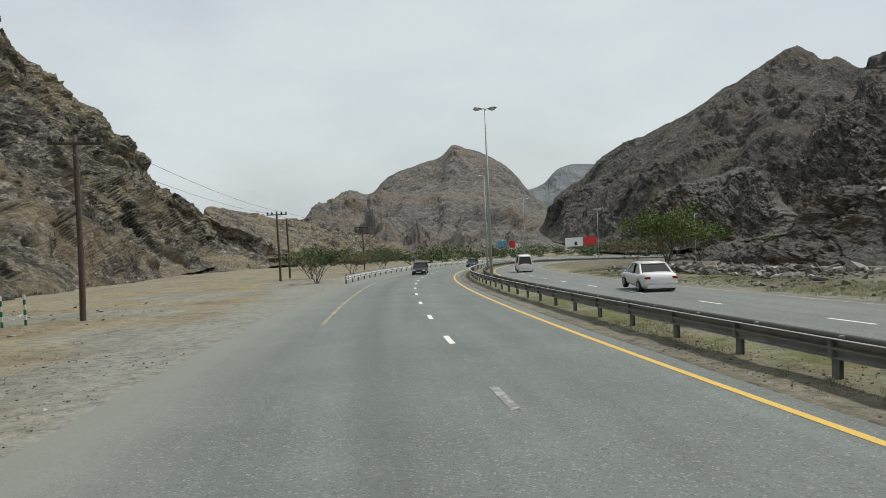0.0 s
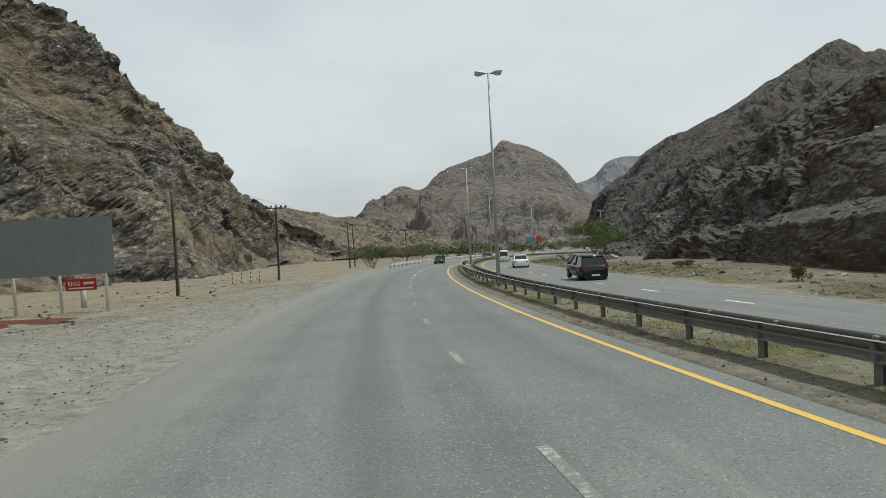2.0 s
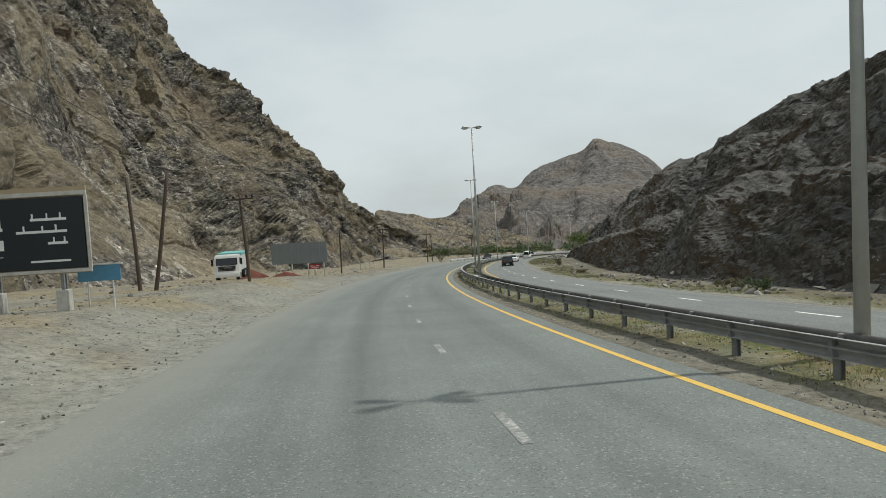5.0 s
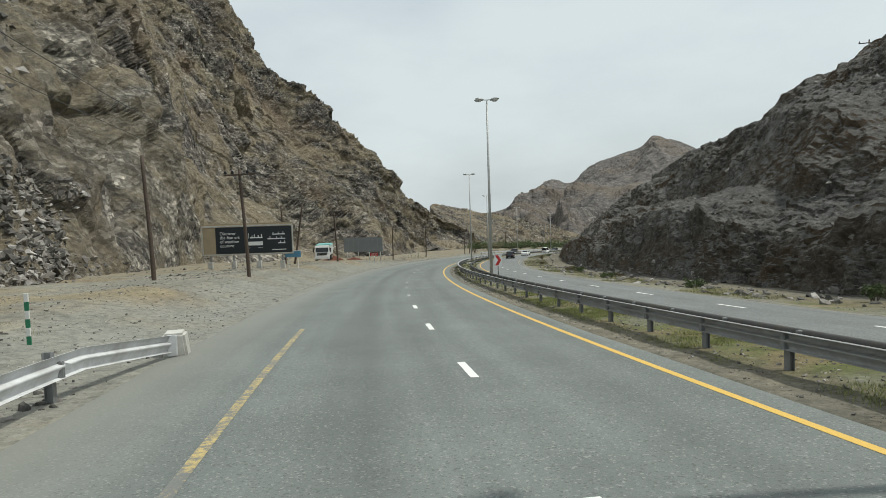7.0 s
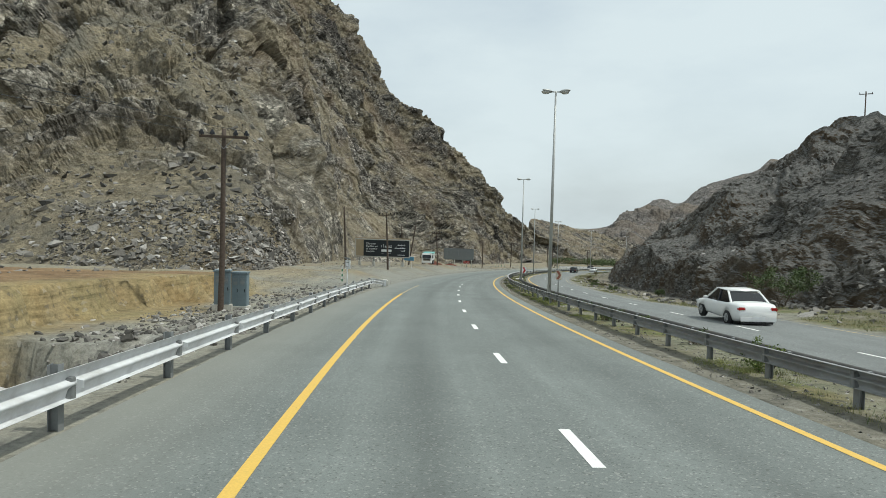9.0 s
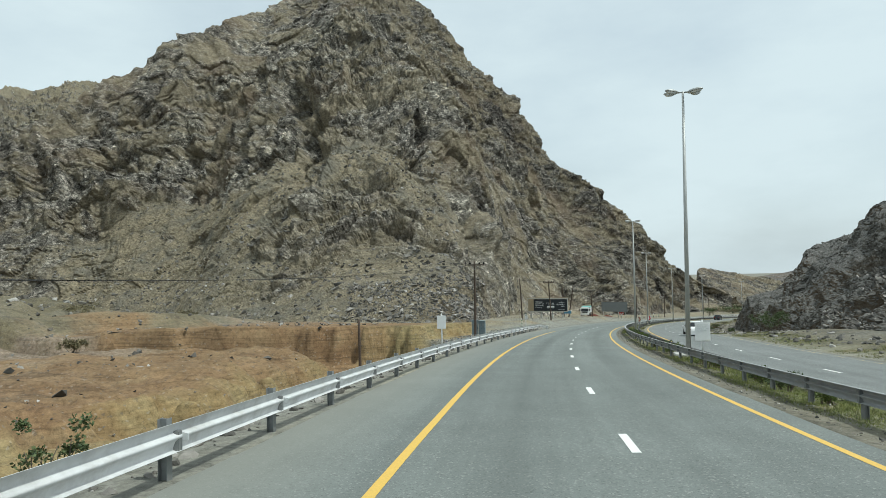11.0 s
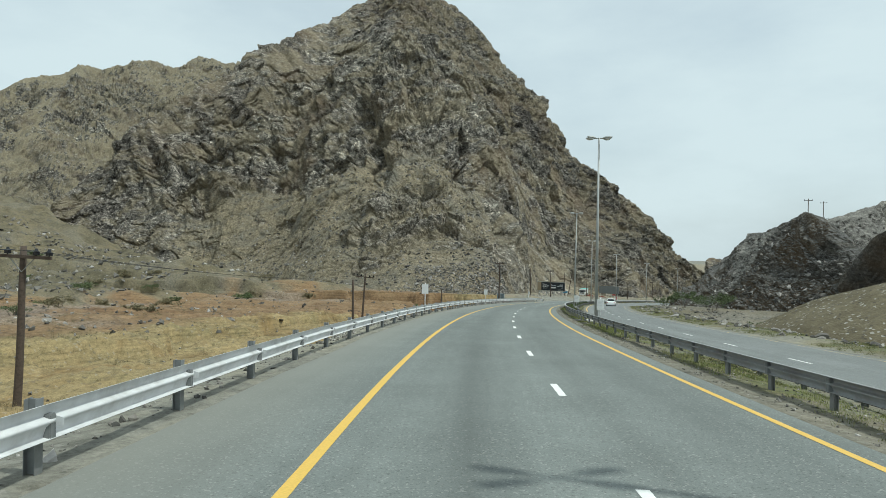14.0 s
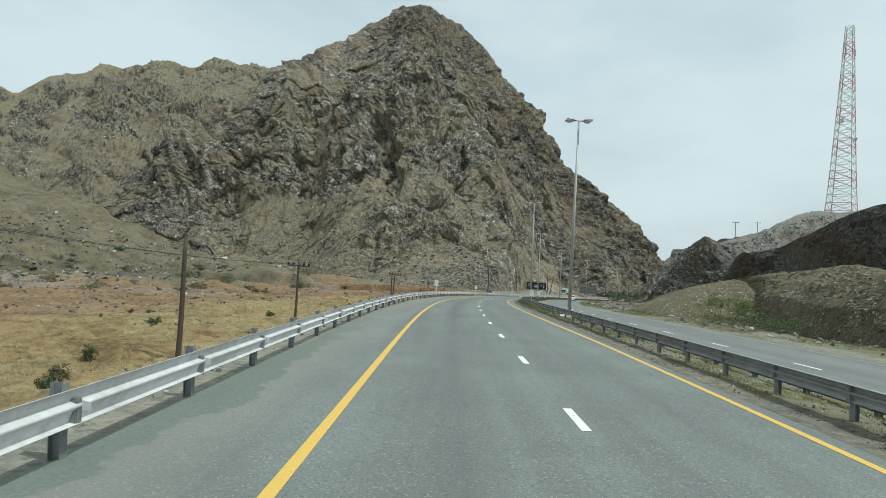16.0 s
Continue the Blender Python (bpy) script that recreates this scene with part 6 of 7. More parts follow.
def grass_tufts(name, pts, seed, height, material, label):
    rng = np.random.default_rng(seed)
    k = 16
    p = np.repeat(np.asarray(pts), k, 0)
    n = len(p)
    base = p + np.c_[rng.normal(size=(n, 2)) * 0.11, np.full(n, -0.02)]
    lean = np.c_[rng.normal(size=(n, 2)) * 0.45, np.ones(n)] * (height * (0.4 + 0.8 * rng.random((n, 1))))
    side = np.c_[rng.normal(size=(n, 2)), np.zeros(n)]
    side /= np.linalg.norm(side, axis=1, keepdims=True) + 1e-6
    v = np.stack([base - side * 0.006, base + side * 0.006, base + lean], 1).reshape(-1, 3)
    return tagged(new(name, mesh_from(name, v, np.arange(len(v)).reshape(-1, 3), material, True)), label, "grass", kind="stuff")


M_TUFT = leafage("dry_tuft", (0.06, 0.05, 0.022), (0.20, 0.17, 0.08))
M_GRASS_G = leafage("green_blade", (0.10, 0.145, 0.035), (0.29, 0.29, 0.09))
grass_tufts("median_grass", strewn(spread(14000, 120, 275, 6.9, 8.7, 21, 0, 1, 1, 0.6), spread(3500, -10, 40, 6.9, 8.7, 28, 0, 1, 1, 0.6), spread(2500, 275, 345, 6.9, 8.7, 29, 0, 1, 1, 0.8))[0], 1, 0.10, M_GRASS_G, "low patchy green grass along the median")
grass_tufts("dry_median_grass", spread(9000, -20, 345, 6.7, 9.6, 22, 0, 1, 1, 0.4)[0], 2, 0.12, M_GRASS, "short dry grass along the median")
grass_tufts("verge_grass", spread(12000, -70, 345, 17.4, 21.5, 23, 0, 1, 1, 0.4)[0], 3, 0.17, M_GRASS, "dry yellow-green grass along the far verge")
grass_tufts("field_tufts", strewn(spread(9000, 215, 350, -40, -8, 25, 0, 1, 1, 0.55), spread(7000, 180, 340, -110, -40, 26, 0, 1, 1, 0.6))[0], 5, 0.22, M_TUFT, "dry brown tufts over the ochre field")
grass_tufts("apron_grass", spread(900, -45, 150, -22, -9, 24, 0, 1, 1, 0.65)[0], 4, 0.12, M_GRASS, "sparse dry tufts on the gravel apron")


# ---- signs, hoardings and roadside fittings ----
M_WPOST = plain("white_post_paint", (0.66, 0.66, 0.63), 0.6, 0.0, 0.08, 4.0, 0.0, ((0.35, 0.32, 0.28), 0.5))
M_PLATE = plain("pale_sheet_metal", (0.62, 0.64, 0.64), 0.5, 0.2, 0.06, 1.5, 0.0, ((0.40, 0.39, 0.36), 0.4))
M_PANEL2 = plain("faded_print", (0.58, 0.59, 0.59), 0.6)
M_BLUEGREY = plain("blue_grey_enamel", (0.16, 0.21, 0.235), 0.5, 0.1, 0.1, 2.0)
M_TEAL = plain("teal_tarpaulin", (0.16, 0.40, 0.38), 0.7, 0.0, 0.1, 2.0)
M_GREENP = plain("green_paint", (0.02, 0.16, 0.08), 0.6)
M_BLUE = plain("blue_sign_paint", (0.10, 0.28, 0.45), 0.5, 0.0, 0.1)
M_LAMP_R = plain("red_lamp_glass", (0.35, 0.01, 0.01), 0.15, 0.0, 0.05)
M_LAMP_W = plain("clear_lamp_glass", (0.7, 0.72, 0.74), 0.1, 0.0, 0.05)
M_CARBLACK = plain("black_car_paint", (0.012, 0.012, 0.014), 0.18, 0.0, 0.05)
M_CARDARK = plain("dark_grey_car_paint", (0.035, 0.037, 0.04), 0.2, 0.2, 0.05)
M_TRED = plain("faded_red_paint", (0.52, 0.36, 0.33), 0.6)
M_SAND = earth("orange_sand", [(0.25, 0.14, 0.06), (0.33, 0.19, 0.085)], 0.5, 0.0)


def place(thing, s, u, dz=0.0, turn=0.0, lean=(0.0, 0.0)):
    return stand(thing, s, u, dz, turn, lean)


def letters(text, size, x, z, y, material, parent, name="lettering"):
    cu = bpy.data.curves.new(name, "FONT")
    cu.body, cu.size, cu.extrude = text, size, 0.004
    cu.materials.append(material)
    ob = new(name, cu)
    ob.parent = parent
    ob.matrix_basis = pose(x, y, z, 90, 0, 0)
    return ob


def bars(parent, rows, y, material, name="print_bars"):
    bm = bmesh.new()
    for x0, x1, z0, z1 in rows:
        box(bm, x0, x1, y - 0.006, y + 0.002, z0, z1)
    return part(name, bm, material, parent)


def hoarding():
    """Black printed advertising board on a wider tan board, on short block legs."""
    t = empty("billboard", Matrix())
    bm = bmesh.new()
    box(bm, -5.0, 4.6, 0.03, 0.16, 1.55, 4.9, 0.02)
    part("backing_board", bm, M_TAN, t, "tan weathered backing board")
    bm = bmesh.new()
    for z0, z1 in ((4.55, 4.72), (1.58, 1.72)):
        box(bm, -5.05, 4.65, -0.06, 0.03, z0, z1, 0.01)
    for x in (-5.05, 4.55):
        box(bm, x, x + 0.12, -0.055, 0.03, 1.72, 4.55, 0.01)
    part("frame", bm, M_CONC, t, "pale worn frame")
    bm = bmesh.new()
    box(bm, -3.55, 4.5, -0.05, 0.028, 1.75, 4.5, 0.01)
    panel = part("panel", bm, M_INK, t, "black printed panel")
    for n, text in enumerate(("Discover", "the fine art", "of window", "couture")):
        letters(text, 0.47, -3.1, 3.72 - 0.43 * n, -0.056, M_LETTER, panel)
    # the maker's mark, as plain shapes
    bars(panel, [(-0.35, 1.45, 2.55, 2.95), (-0.35, -0.28, 3.3, 3.75), (-0.05, 0.0, 3.3, 3.85), (0.1, 1.45, 3.3, 3.42), (0.3, 0.38, 3.4, 3.6), (0.55, 0.63, 3.4, 3.7), (0.95, 1.05, 3.4, 3.65), (1.3, 1.4, 3.4, 3.7), (-0.3, 0.1, 2.28, 2.31), (0.9, 1.4, 2.28, 2.31)], -0.051, M_LETTER, "mark_bars")
    bars(panel, [(2.5, 3.85, 3.62, 3.72), (2.55, 2.62, 3.7, 3.9), (3.1, 3.16, 3.7, 3.9), (3.6, 3.66, 3.7, 3.92), (1.95, 3.85, 3.15, 3.25), (2.2, 2.27, 3.23, 3.45), (2.9, 2.97, 3.23, 3.42), (3.4, 3.47, 3.23, 3.46), (3.1, 3.85, 2.7, 2.8), (3.3, 3.36, 2.78, 2.98), (3.7, 3.76, 2.78, 2.98)], -0.051, M_LETTER)
    bars(panel, [(2.4, 3.9, 2.02, 2.10)], -0.051, M_LETTER, "address_bar")
    for x in (-4.3, -1.8, 0.9, 3.4):
        bm = bmesh.new()
        box(bm, x - 0.22, x + 0.22, 0.0, 0.45, -0.4, 0.9, 0.02)
        part("block", bm, M_CONC, t, "pale concrete footing block")
        bm = bmesh.new()
        for y in (0.17, 0.38):
            box(bm, x - 0.06, x + 0.06, y, y + 0.1, 0.6, 4.7)
        for z in (1.6, 2.8, 4.0):
            box(bm, x - 0.04, x + 0.04, 0.2, 0.45, z, z + 0.08)
        part("leg", bm, M_GALV_D, t)
    return tagged(t, "long black advertising billboard with white lettering on block legs", "billboard", "hoardings by the mountain")


place(hoarding(), 82.5, -14.9, -0.1, -2)


def blank_hoarding():
    t = empty("billboard", Matrix())
    for i in range(8):
        x = -4.55 + i * 1.1375
        bm = bmesh.new()
        box(bm, x, x + 1.13, -0.02, 0.03, 0.0, 3.3, 0.006)
        part("panel", bm, M_PANEL, t, "blank grey-blue sheet panel")
    for x in (-3.9, -1.3, 1.3, 3.9):
        bm = bmesh.new()
        rod(bm, (x, 0.16, -2.7), (x, 0.16, 3.2), 0.09, 0.09, 12)
        part("post", bm, M_WPOST, t, "white round post", True)
    for z in (0.5, 1.7, 2.9):
        bm = bmesh.new()
        box(bm, -4.5, 4.5, 0.032, 0.09, z, z + 0.08)
        part("rail", bm, M_GALV_D, t)
    return tagged(t, "blank grey hoarding on white posts before the cliff", "billboard", "hoardings by the mountain")


place(blank_hoarding(), 4, -19.45, 2.2, 0)


def red_board():
    t = empty("sign", Matrix())
    bm = bmesh.new()
    rod(bm, (0, 0, -0.3), (0, 0, 1.3), 0.16, 0.16, 14)
    part("post", bm, M_WPOST, t, "thick white round post", True)
    bm = bmesh.new()
    box(bm, -0.9, 0.9, -0.2, -0.163, 0.75, 1.45, 0.01)
    board = part("board", bm, M_RED, t, "red sheet board")
    letters("ENG", 0.36, -0.75, 1.05, -0.206, M_LETTER, board)
    bars(board, [(0.15, 0.75, 1.1, 1.25), (-0.7, 0.7, 0.86, 0.94)], -0.201, M_LETTER)
    return tagged(t, "small red contractor's board on a thick white post", "sign")


place(red_board(), 3.2, -17.2, 0.5)


def little_stall():
    t = empty("sign", Matrix())
    bm = bmesh.new()
    box(bm, -0.85, 0.85, -0.03, 0.02, 1.1, 1.75, 0.01)
    part("board", bm, M_BLUE, t, "faded blue board")
    for x in (-0.5, 0.5):
        bm = bmesh.new()
        rod(bm, (x, 0.05, -0.3), (x, 0.05, 1.7), 0.035, seg=8)
        part("post", bm, M_GALV, t)
    bm = bmesh.new()
    box(bm, -0.95, 0.95, -0.06, 0.06, 1.75, 1.81, 0.01)
    part("top_bar", bm, M_PLATE, t)
    return tagged(t, "small faded blue sign on two thin posts", "sign")


place(little_stall(), 81, -10.7, 0)


def plate_sign(w, z0, z1, label, face=M_LETTER, post=M_GALV, lines=0):
    t = empty("road_sign", Matrix())
    bm = bmesh.new()
    rod(bm, (0, 0.0, -0.4), (0, 0, z1 + 0.12), 0.045, 0.045, 10)
    part("post", bm, post, t, smooth_faces=True)
    bm = bmesh.new()
    box(bm, -w / 2, w / 2, -0.075, -0.05, z0, z1, 0.008)
    p = part("plate", bm, face, t)
    bm = bmesh.new()
    for z in (z0 + 0.15, z1 - 0.15):
        box(bm, -0.09, 0.09, -0.05, 0.06, z - 0.02, z + 0.02)
    part("bracket", bm, M_GALV_D, t)
    if lines:
        bars(p, [(-w * 0.38, w * 0.38 - 0.1 * (n % 2), z1 - 0.16 - n * 0.1, z1 - 0.13 - n * 0.1) for n in range(lines)], -0.078, M_PANEL2)
    return tagged(t, label, "road sign", "road signs on posts")


post_sign = plate_sign(0.46, 1.68, 2.3, "white plate and small solar panel on a steel post")
bm = bmesh.new()
box(bm, -0.2, 0.2, -0.16, 0.16, 2.42, 2.445, 0.005)
bmesh.ops.rotate(bm, verts=bm.verts[:], cent=(0, 0, 2.43), matrix=Matrix.Rotation(0.45, 3, "X"))
part("solar_panel", bm, M_PANEL, post_sign, "small tilted solar panel")
place(post_sign, 148.2, -5.9, 0.0, 150)
place(plate_sign(0.55, 1.5, 2.3, "plain white sign plate on a steel post behind the rail"), 200, -5.6)
place(plate_sign(0.62, 1.75, 2.65, "plain white sign plate on a steel post behind the rail"), 244, -6.4)
place(plate_sign(0.75, 0.95, 1.9, "white notice plate on a post in the median", lines=4), 204, 8.7)
place(plate_sign(0.54, 1.02, 1.8, "white notice plate with faded lines in the median", lines=4), 255, 8.6)


M_FADED = plain("faded_white_paint", (0.52, 0.49, 0.43), 0.7, 0.0, 0.2, 6.0)
M_FADED_R = plain("faded_red_paint", (0.26, 0.10, 0.065), 0.75, 0.0, 0.35, 14.0)


def chevron(k, plate, arrow, label):
    """A chevron plate, k times the smaller size, on a post."""
    t = empty("chevron_sign", Matrix())
    bm = bmesh.new()
    rod(bm, (0, 0.05, -0.3), (0, 0.05, 1.85), 0.04, 0.04, 10)
    part("post", bm, M_GALV_D, t, smooth_faces=True)
    bm = bmesh.new()
    box(bm, -0.21 * k, 0.21 * k, -0.02, 0.008, 1.86 - 0.64 * k, 1.86, 0.006)
    p = part("plate", bm, plate, t)
    bm = bmesh.new()
    lo = [(-0.18, 1.25), (0.0, 1.25), (0.18, 1.54), (0.0, 1.83), (-0.18, 1.83), (0.0, 1.54)]
    a = [bm.verts.new((x * k, -0.026, 1.86 + (z - 1.86) * k)) for x, z in lo]
    b = [bm.verts.new((x * k, -0.019, 1.86 + (z - 1.86) * k)) for x, z in lo]
    for q in ((0, 1, 2, 5), (5, 2, 3, 4)):
        bm.faces.new([a[i] for i in q])
    for i in range(6):
        bm.faces.new((a[i], a[(i + 1) % 6], b[(i + 1) % 6], b[i]))
    part("arrow", bm, arrow, p)
    return tagged(t, label, "chevron sign", "chevrons in the median")


place(chevron(1.4, M_LETTER, M_RED, "bright red and white chevron sign pointing round the bend"), 100.5, 9.4)
place(chevron(1.0, M_FADED, M_FADED_R, "small faded red and white chevron sign on a grey post"), 149.6, 9.0)


def delineator():
    t = empty("marker_post", Matrix())
    for n in range(6):
        bm = bmesh.new()
        box(bm, -0.055, 0.055, -0.03, 0.03, n * 0.23 - (0.2 if n == 0 else 0), n * 0.23 + 0.23, 0.008)
        part("band", bm, M_WPOST if n % 2 else M_GREENP, t, "white band" if n % 2 else "dark green band")
    return tagged(t, "green and white banded marker post in the gravel", "marker post", "banded marker posts")


dl = place(delineator(), 134.8, -8.75)
for s, u in ((-30, -18.2), (-30.4, -17.3), (-30.8, -16.4), (-31, -15.5)):
    copy_thing(dl, Matrix.Translation(on_soil(s, u)))


def rail_terminal():
    t = empty("rail_end", Matrix())
    bm = bmesh.new()
    box(bm, -0.22, 0.3, -0.15, 0.55, -0.2, 0.86, 0.06)
    for v in bm.verts:
        if v.co.x > 0.1:
            v.co.x += max(0, 0.86 - v.co.z) * 0.12
    part("block", bm, M_CONC, t, "pale concrete end block")
    bm = bmesh.new()
    box(bm, -0.1, 0.14, -0.24, -0.152, 0.32, 0.84, 0.02)
    part("end_shoe", bm, M_GALV, t, "bright steel end shoe")
    return tagged(t, "pale concrete block at the end of the rail", "rail end")


place(rail_terminal(), 136.5, -4.6, -0.3, 8)


def transformer():
    t = empty("switch_cabinet", Matrix())
    bm = bmesh.new()
    box(bm, -0.75, 0.75, -0.4, 0.4, -0.3, 0.15, 0.02)
    part("plinth", bm, M_CONC, t)
    bm = bmesh.new()
    box(bm, -0.6, 0.6, -0.32, 0.32, 0.15, 1.75, 0.03)
    box(bm, -0.66, 0.66, -0.38, 0.38, 1.752, 1.84, 0.02)
    part("body", bm, M_BLUEGREY, t, "blue-grey steel body")
    for x in (-0.56, 0.02):
        bm = bmesh.new()
        box(bm, x, x + 0.54, -0.345, -0.322, 0.25, 1.65, 0.008)
        d = part("door", bm, M_BLUEGREY, t)
        bm = bmesh.new()
        for z in np.arange(1.2, 1.55, 0.06):
            box(bm, x + 0.1, x + 0.44, -0.36, -0.347, z, z + 0.03)
        part("vent", bm, M_GALV_D, d)
        bm = bmesh.new()
        box(bm, x + 0.42, x + 0.47, -0.375, -0.347, 0.85, 1.0, 0.004)
        part("handle", bm, M_BLACK, d)
    for ob in t.children:
        ob.data.transform(Matrix.Diagonal((0.62, 0.8, 1.0, 1)))
        for q in ob.children:
            q.data.transform(Matrix.Diagonal((0.62, 0.8, 1.0, 1)))
    return tagged(t, "blue-grey electrical cabinet at the foot of a pole", "electrical cabinet")


place(transformer(), 162.8, -9.0)
t2 = transformer()
place(t2, 163.2, -9.75, 0.15, 8)


# ---- soil heaps ----
def heap(s, u, r, h, seed, material, label):
    rng = np.random.default_rng(seed)
    n = 46
    gx, gy = np.meshgrid(np.linspace(-1.3, 1.3, n), np.linspace(-1.3, 1.3, n), indexing="ij")
    P = np.stack([gx.ravel() * r + seed * 7, gy.ravel() * r, 0 * gx.ravel()], 1)
    q = np.hypot(gx, gy * 1.25) + 0.22 * fbm(P, r * 0.8, 3, seed).reshape(n, n)
    z = h * np.maximum(0, 1 - q) ** 0.85 + 0.06 * fbm(P, 0.5, 3, seed + 3).reshape(n, n) * (q < 1.1) - 0.12 * (q > 0.98)
    v = np.stack([gx.ravel() * r, gy.ravel() * r, z.ravel()], 1)
    ob = new("soil_heap", mesh_from("soil_heap", v, grid_faces(n, n), material))
    ob.matrix_world = Matrix.Translation(on_soil(s, u, -0.02))
    return tagged(ob, label, "soil heap", "heaps of dumped soil")


heap(14, -18.5, 3.1, 1.25, 1, M_MOUND, "conical heap of dark red soil on the gravel")
heap(23.5, -20, 2.9, 1.3, 2, M_MOUND, "conical heap of dark red soil on the gravel")
heap(18.5, -22, 2.4, 0.9, 3, M_MOUND, "low heap of dark red soil on the gravel")
heap(243, 29.0, 3.4, 0.9, 4, M_SAND, "smooth heap of orange sand by the wadi")


# ---- vehicles ----
def wheel(parent, x, y, r, w, rimmed=0.62):
    bm = bmesh.new()
    rod(bm, (x - w / 2, y, r), (x + w / 2, y, r), r, r, 22)
    bmesh.ops.bevel(bm, geom=[e for e in bm.edges if len(e.link_faces) == 2 and any(len(f.verts) > 4 for f in e.link_faces)], offset=w * 0.16, segments=2, affect="EDGES")
    wh = part("wheel", bm, M_RUBBER, parent, "black tyre", True)
    bm = bmesh.new()
    s = 1 if x > 0 else -1
    xo = x + s * (w / 2 + 0.004)
    rod(bm, (xo - s * 0.03, y, r), (xo, y, r), r * rimmed, r * rimmed * 0.92, 18)
    for k in range(5):
        a = k * 2 * math.pi / 5
        rod(bm, (xo + s * 0.012, y, r), (xo + s * 0.012, y + math.cos(a) * r * 0.55, r + math.sin(a) * r * 0.55), r * 0.09, r * 0.07, 6)
    part("rim", bm, M_GALV_M, wh, "grey metal rim")
    return wh


def car(kind, length, width, height, paint_m, label):
    """A car facing +y: body lofted from cross sections, a glazed cabin with a roof, wheels, lamps."""
    t = empty("car", Matrix())
    L, Wd, H = length / 2, width / 2, height
    belt = {"sedan": 0.62, "hatch": 0.62, "suv": 0.62, "van": 0.56}[kind] * H
    floor = 0.27
    # height of hood, belt and boot along the car, rear to front
    prof = {"sedan": [(-1, 0.50), (-0.96, 0.66), (-0.9, 0.69), (-0.6, 0.70), (-0.5, 0.66), (0.35, 0.62), (0.45, 0.63), (0.85, 0.53), (0.95, 0.48), (1, 0.38)],
            "hatch": [(-1, 0.45), (-0.97, 0.62), (-0.9, 0.66), (0.35, 0.62), (0.45, 0.63), (0.85, 0.54), (0.95, 0.49), (1, 0.38)],
            "suv": [(-1, 0.45), (-0.985, 0.62), (-0.9, 0.64), (0.3, 0.62), (0.4, 0.64), (0.88, 0.58), (0.97, 0.52), (1, 0.4)],
            "van": [(-1, 0.45), (-0.99, 0.56), (-0.9, 0.56), (0.6, 0.56), (0.68, 0.55), (0.9, 0.49), (0.97, 0.44), (1, 0.3)]}[kind]
    ys = np.r_[-1, -0.985, -0.96, np.linspace(-0.9, 0.9, 21), 0.95, 0.985, 1]
    top = np.interp(ys, [p[0] for p in prof], [p[1] for p in prof]) * H
    bm = bmesh.new()
    rings = []
    for y, z in zip(ys, top):
        pinch = 1 - 0.16 * max(0, abs(y) - 0.72) ** 1.5 / 0.15
        w = Wd * pinch
        lo = floor + 0.10 * max(0, abs(y) - 0.85) / 0.15
        pts = [(0.0, lo), (w * 0.86, lo), (w * 0.97, lo + 0.10), (w, (lo + z) * 0.5), (w * 0.985, z - 0.14), (w * 0.93, z - 0.03), (w * 0.6, z + 0.015), (0, z + 0.03)]
        # arches cut over the wheels
        for wy in (-0.58, 0.6):
            k = abs(y - wy) * L
            if k < 0.42:
                arch = math.sqrt(0.42**2 - k**2) + 0.30
                pts = [(px, max(pz, min(arch, z - 0.18)) if i in (2,) else pz) for i, (px, pz) in enumerate(pts)]
        ring = [bm.verts.new((px, y * L, pz)) for px, pz in pts] + [bm.verts.new((-px, y * L, pz)) for px, pz in pts[-2:0:-1]]
        rings.append(ring)
    for r0, r1 in zip(rings, rings[1:]):
        for i in range(len(r0)):
            bm.faces.new((r0[i], r0[(i + 1) % len(r0)], r1[(i + 1) % len(r0)], r1[i]))
    bm.faces.new(rings[0])
    bm.faces.new(rings[-1][::-1])
    bmesh.ops.recalc_face_normals(bm, faces=bm.faces)
    part("body", bm, paint_m, t, smooth_faces=True)
    foot = {"sedan": (-0.72, 0.46), "hatch": (-0.94, 0.46), "suv": (-0.96, 0.42), "van": (-0.985, 0.74)}[kind]
    roof = {"sedan": (-0.38, 0.10), "hatch": (-0.72, 0.10), "suv": (-0.86, 0.14), "van": (-0.94, 0.42)}[kind]
    bm = bmesh.new()
    lo = [(sx * Wd * 0.9, y * L, belt - 0.03) for sx, y in ((-1, foot[0]), (1, foot[0]), (1, foot[1]), (-1, foot[1]))]
    hi = [(sx * Wd * 0.72, y * L, H - 0.05) for sx, y in ((-1, roof[0]), (1, roof[0]), (1, roof[1]), (-1, roof[1]))]
    a, b = [bm.verts.new(p) for p in lo], [bm.verts.new(p) for p in hi]
    for i in range(4):
        bm.faces.new((a[i], a[(i + 1) % 4], b[(i + 1) % 4], b[i]))
    bm.faces.new(b)
    bm.faces.new(a[::-1])
    part("cabin_glass", bm, M_GLASS, t, "dark tinted cabin glass")
    bm = bmesh.new()
    box(bm, -Wd * 0.75, Wd * 0.75, roof[0] * L - 0.06, roof[1] * L + 0.06, H - 0.07, H, 0.03)
    part("roof", bm, paint_m, t, smooth_faces=True)
    for i, j in ((0, 0), (1, 1), (2, 2), (3, 3)):
        bm = bmesh.new()
        rod(bm, lo[i], hi[j], 0.055, 0.045, 8)
        part("pillar", bm, paint_m, t)
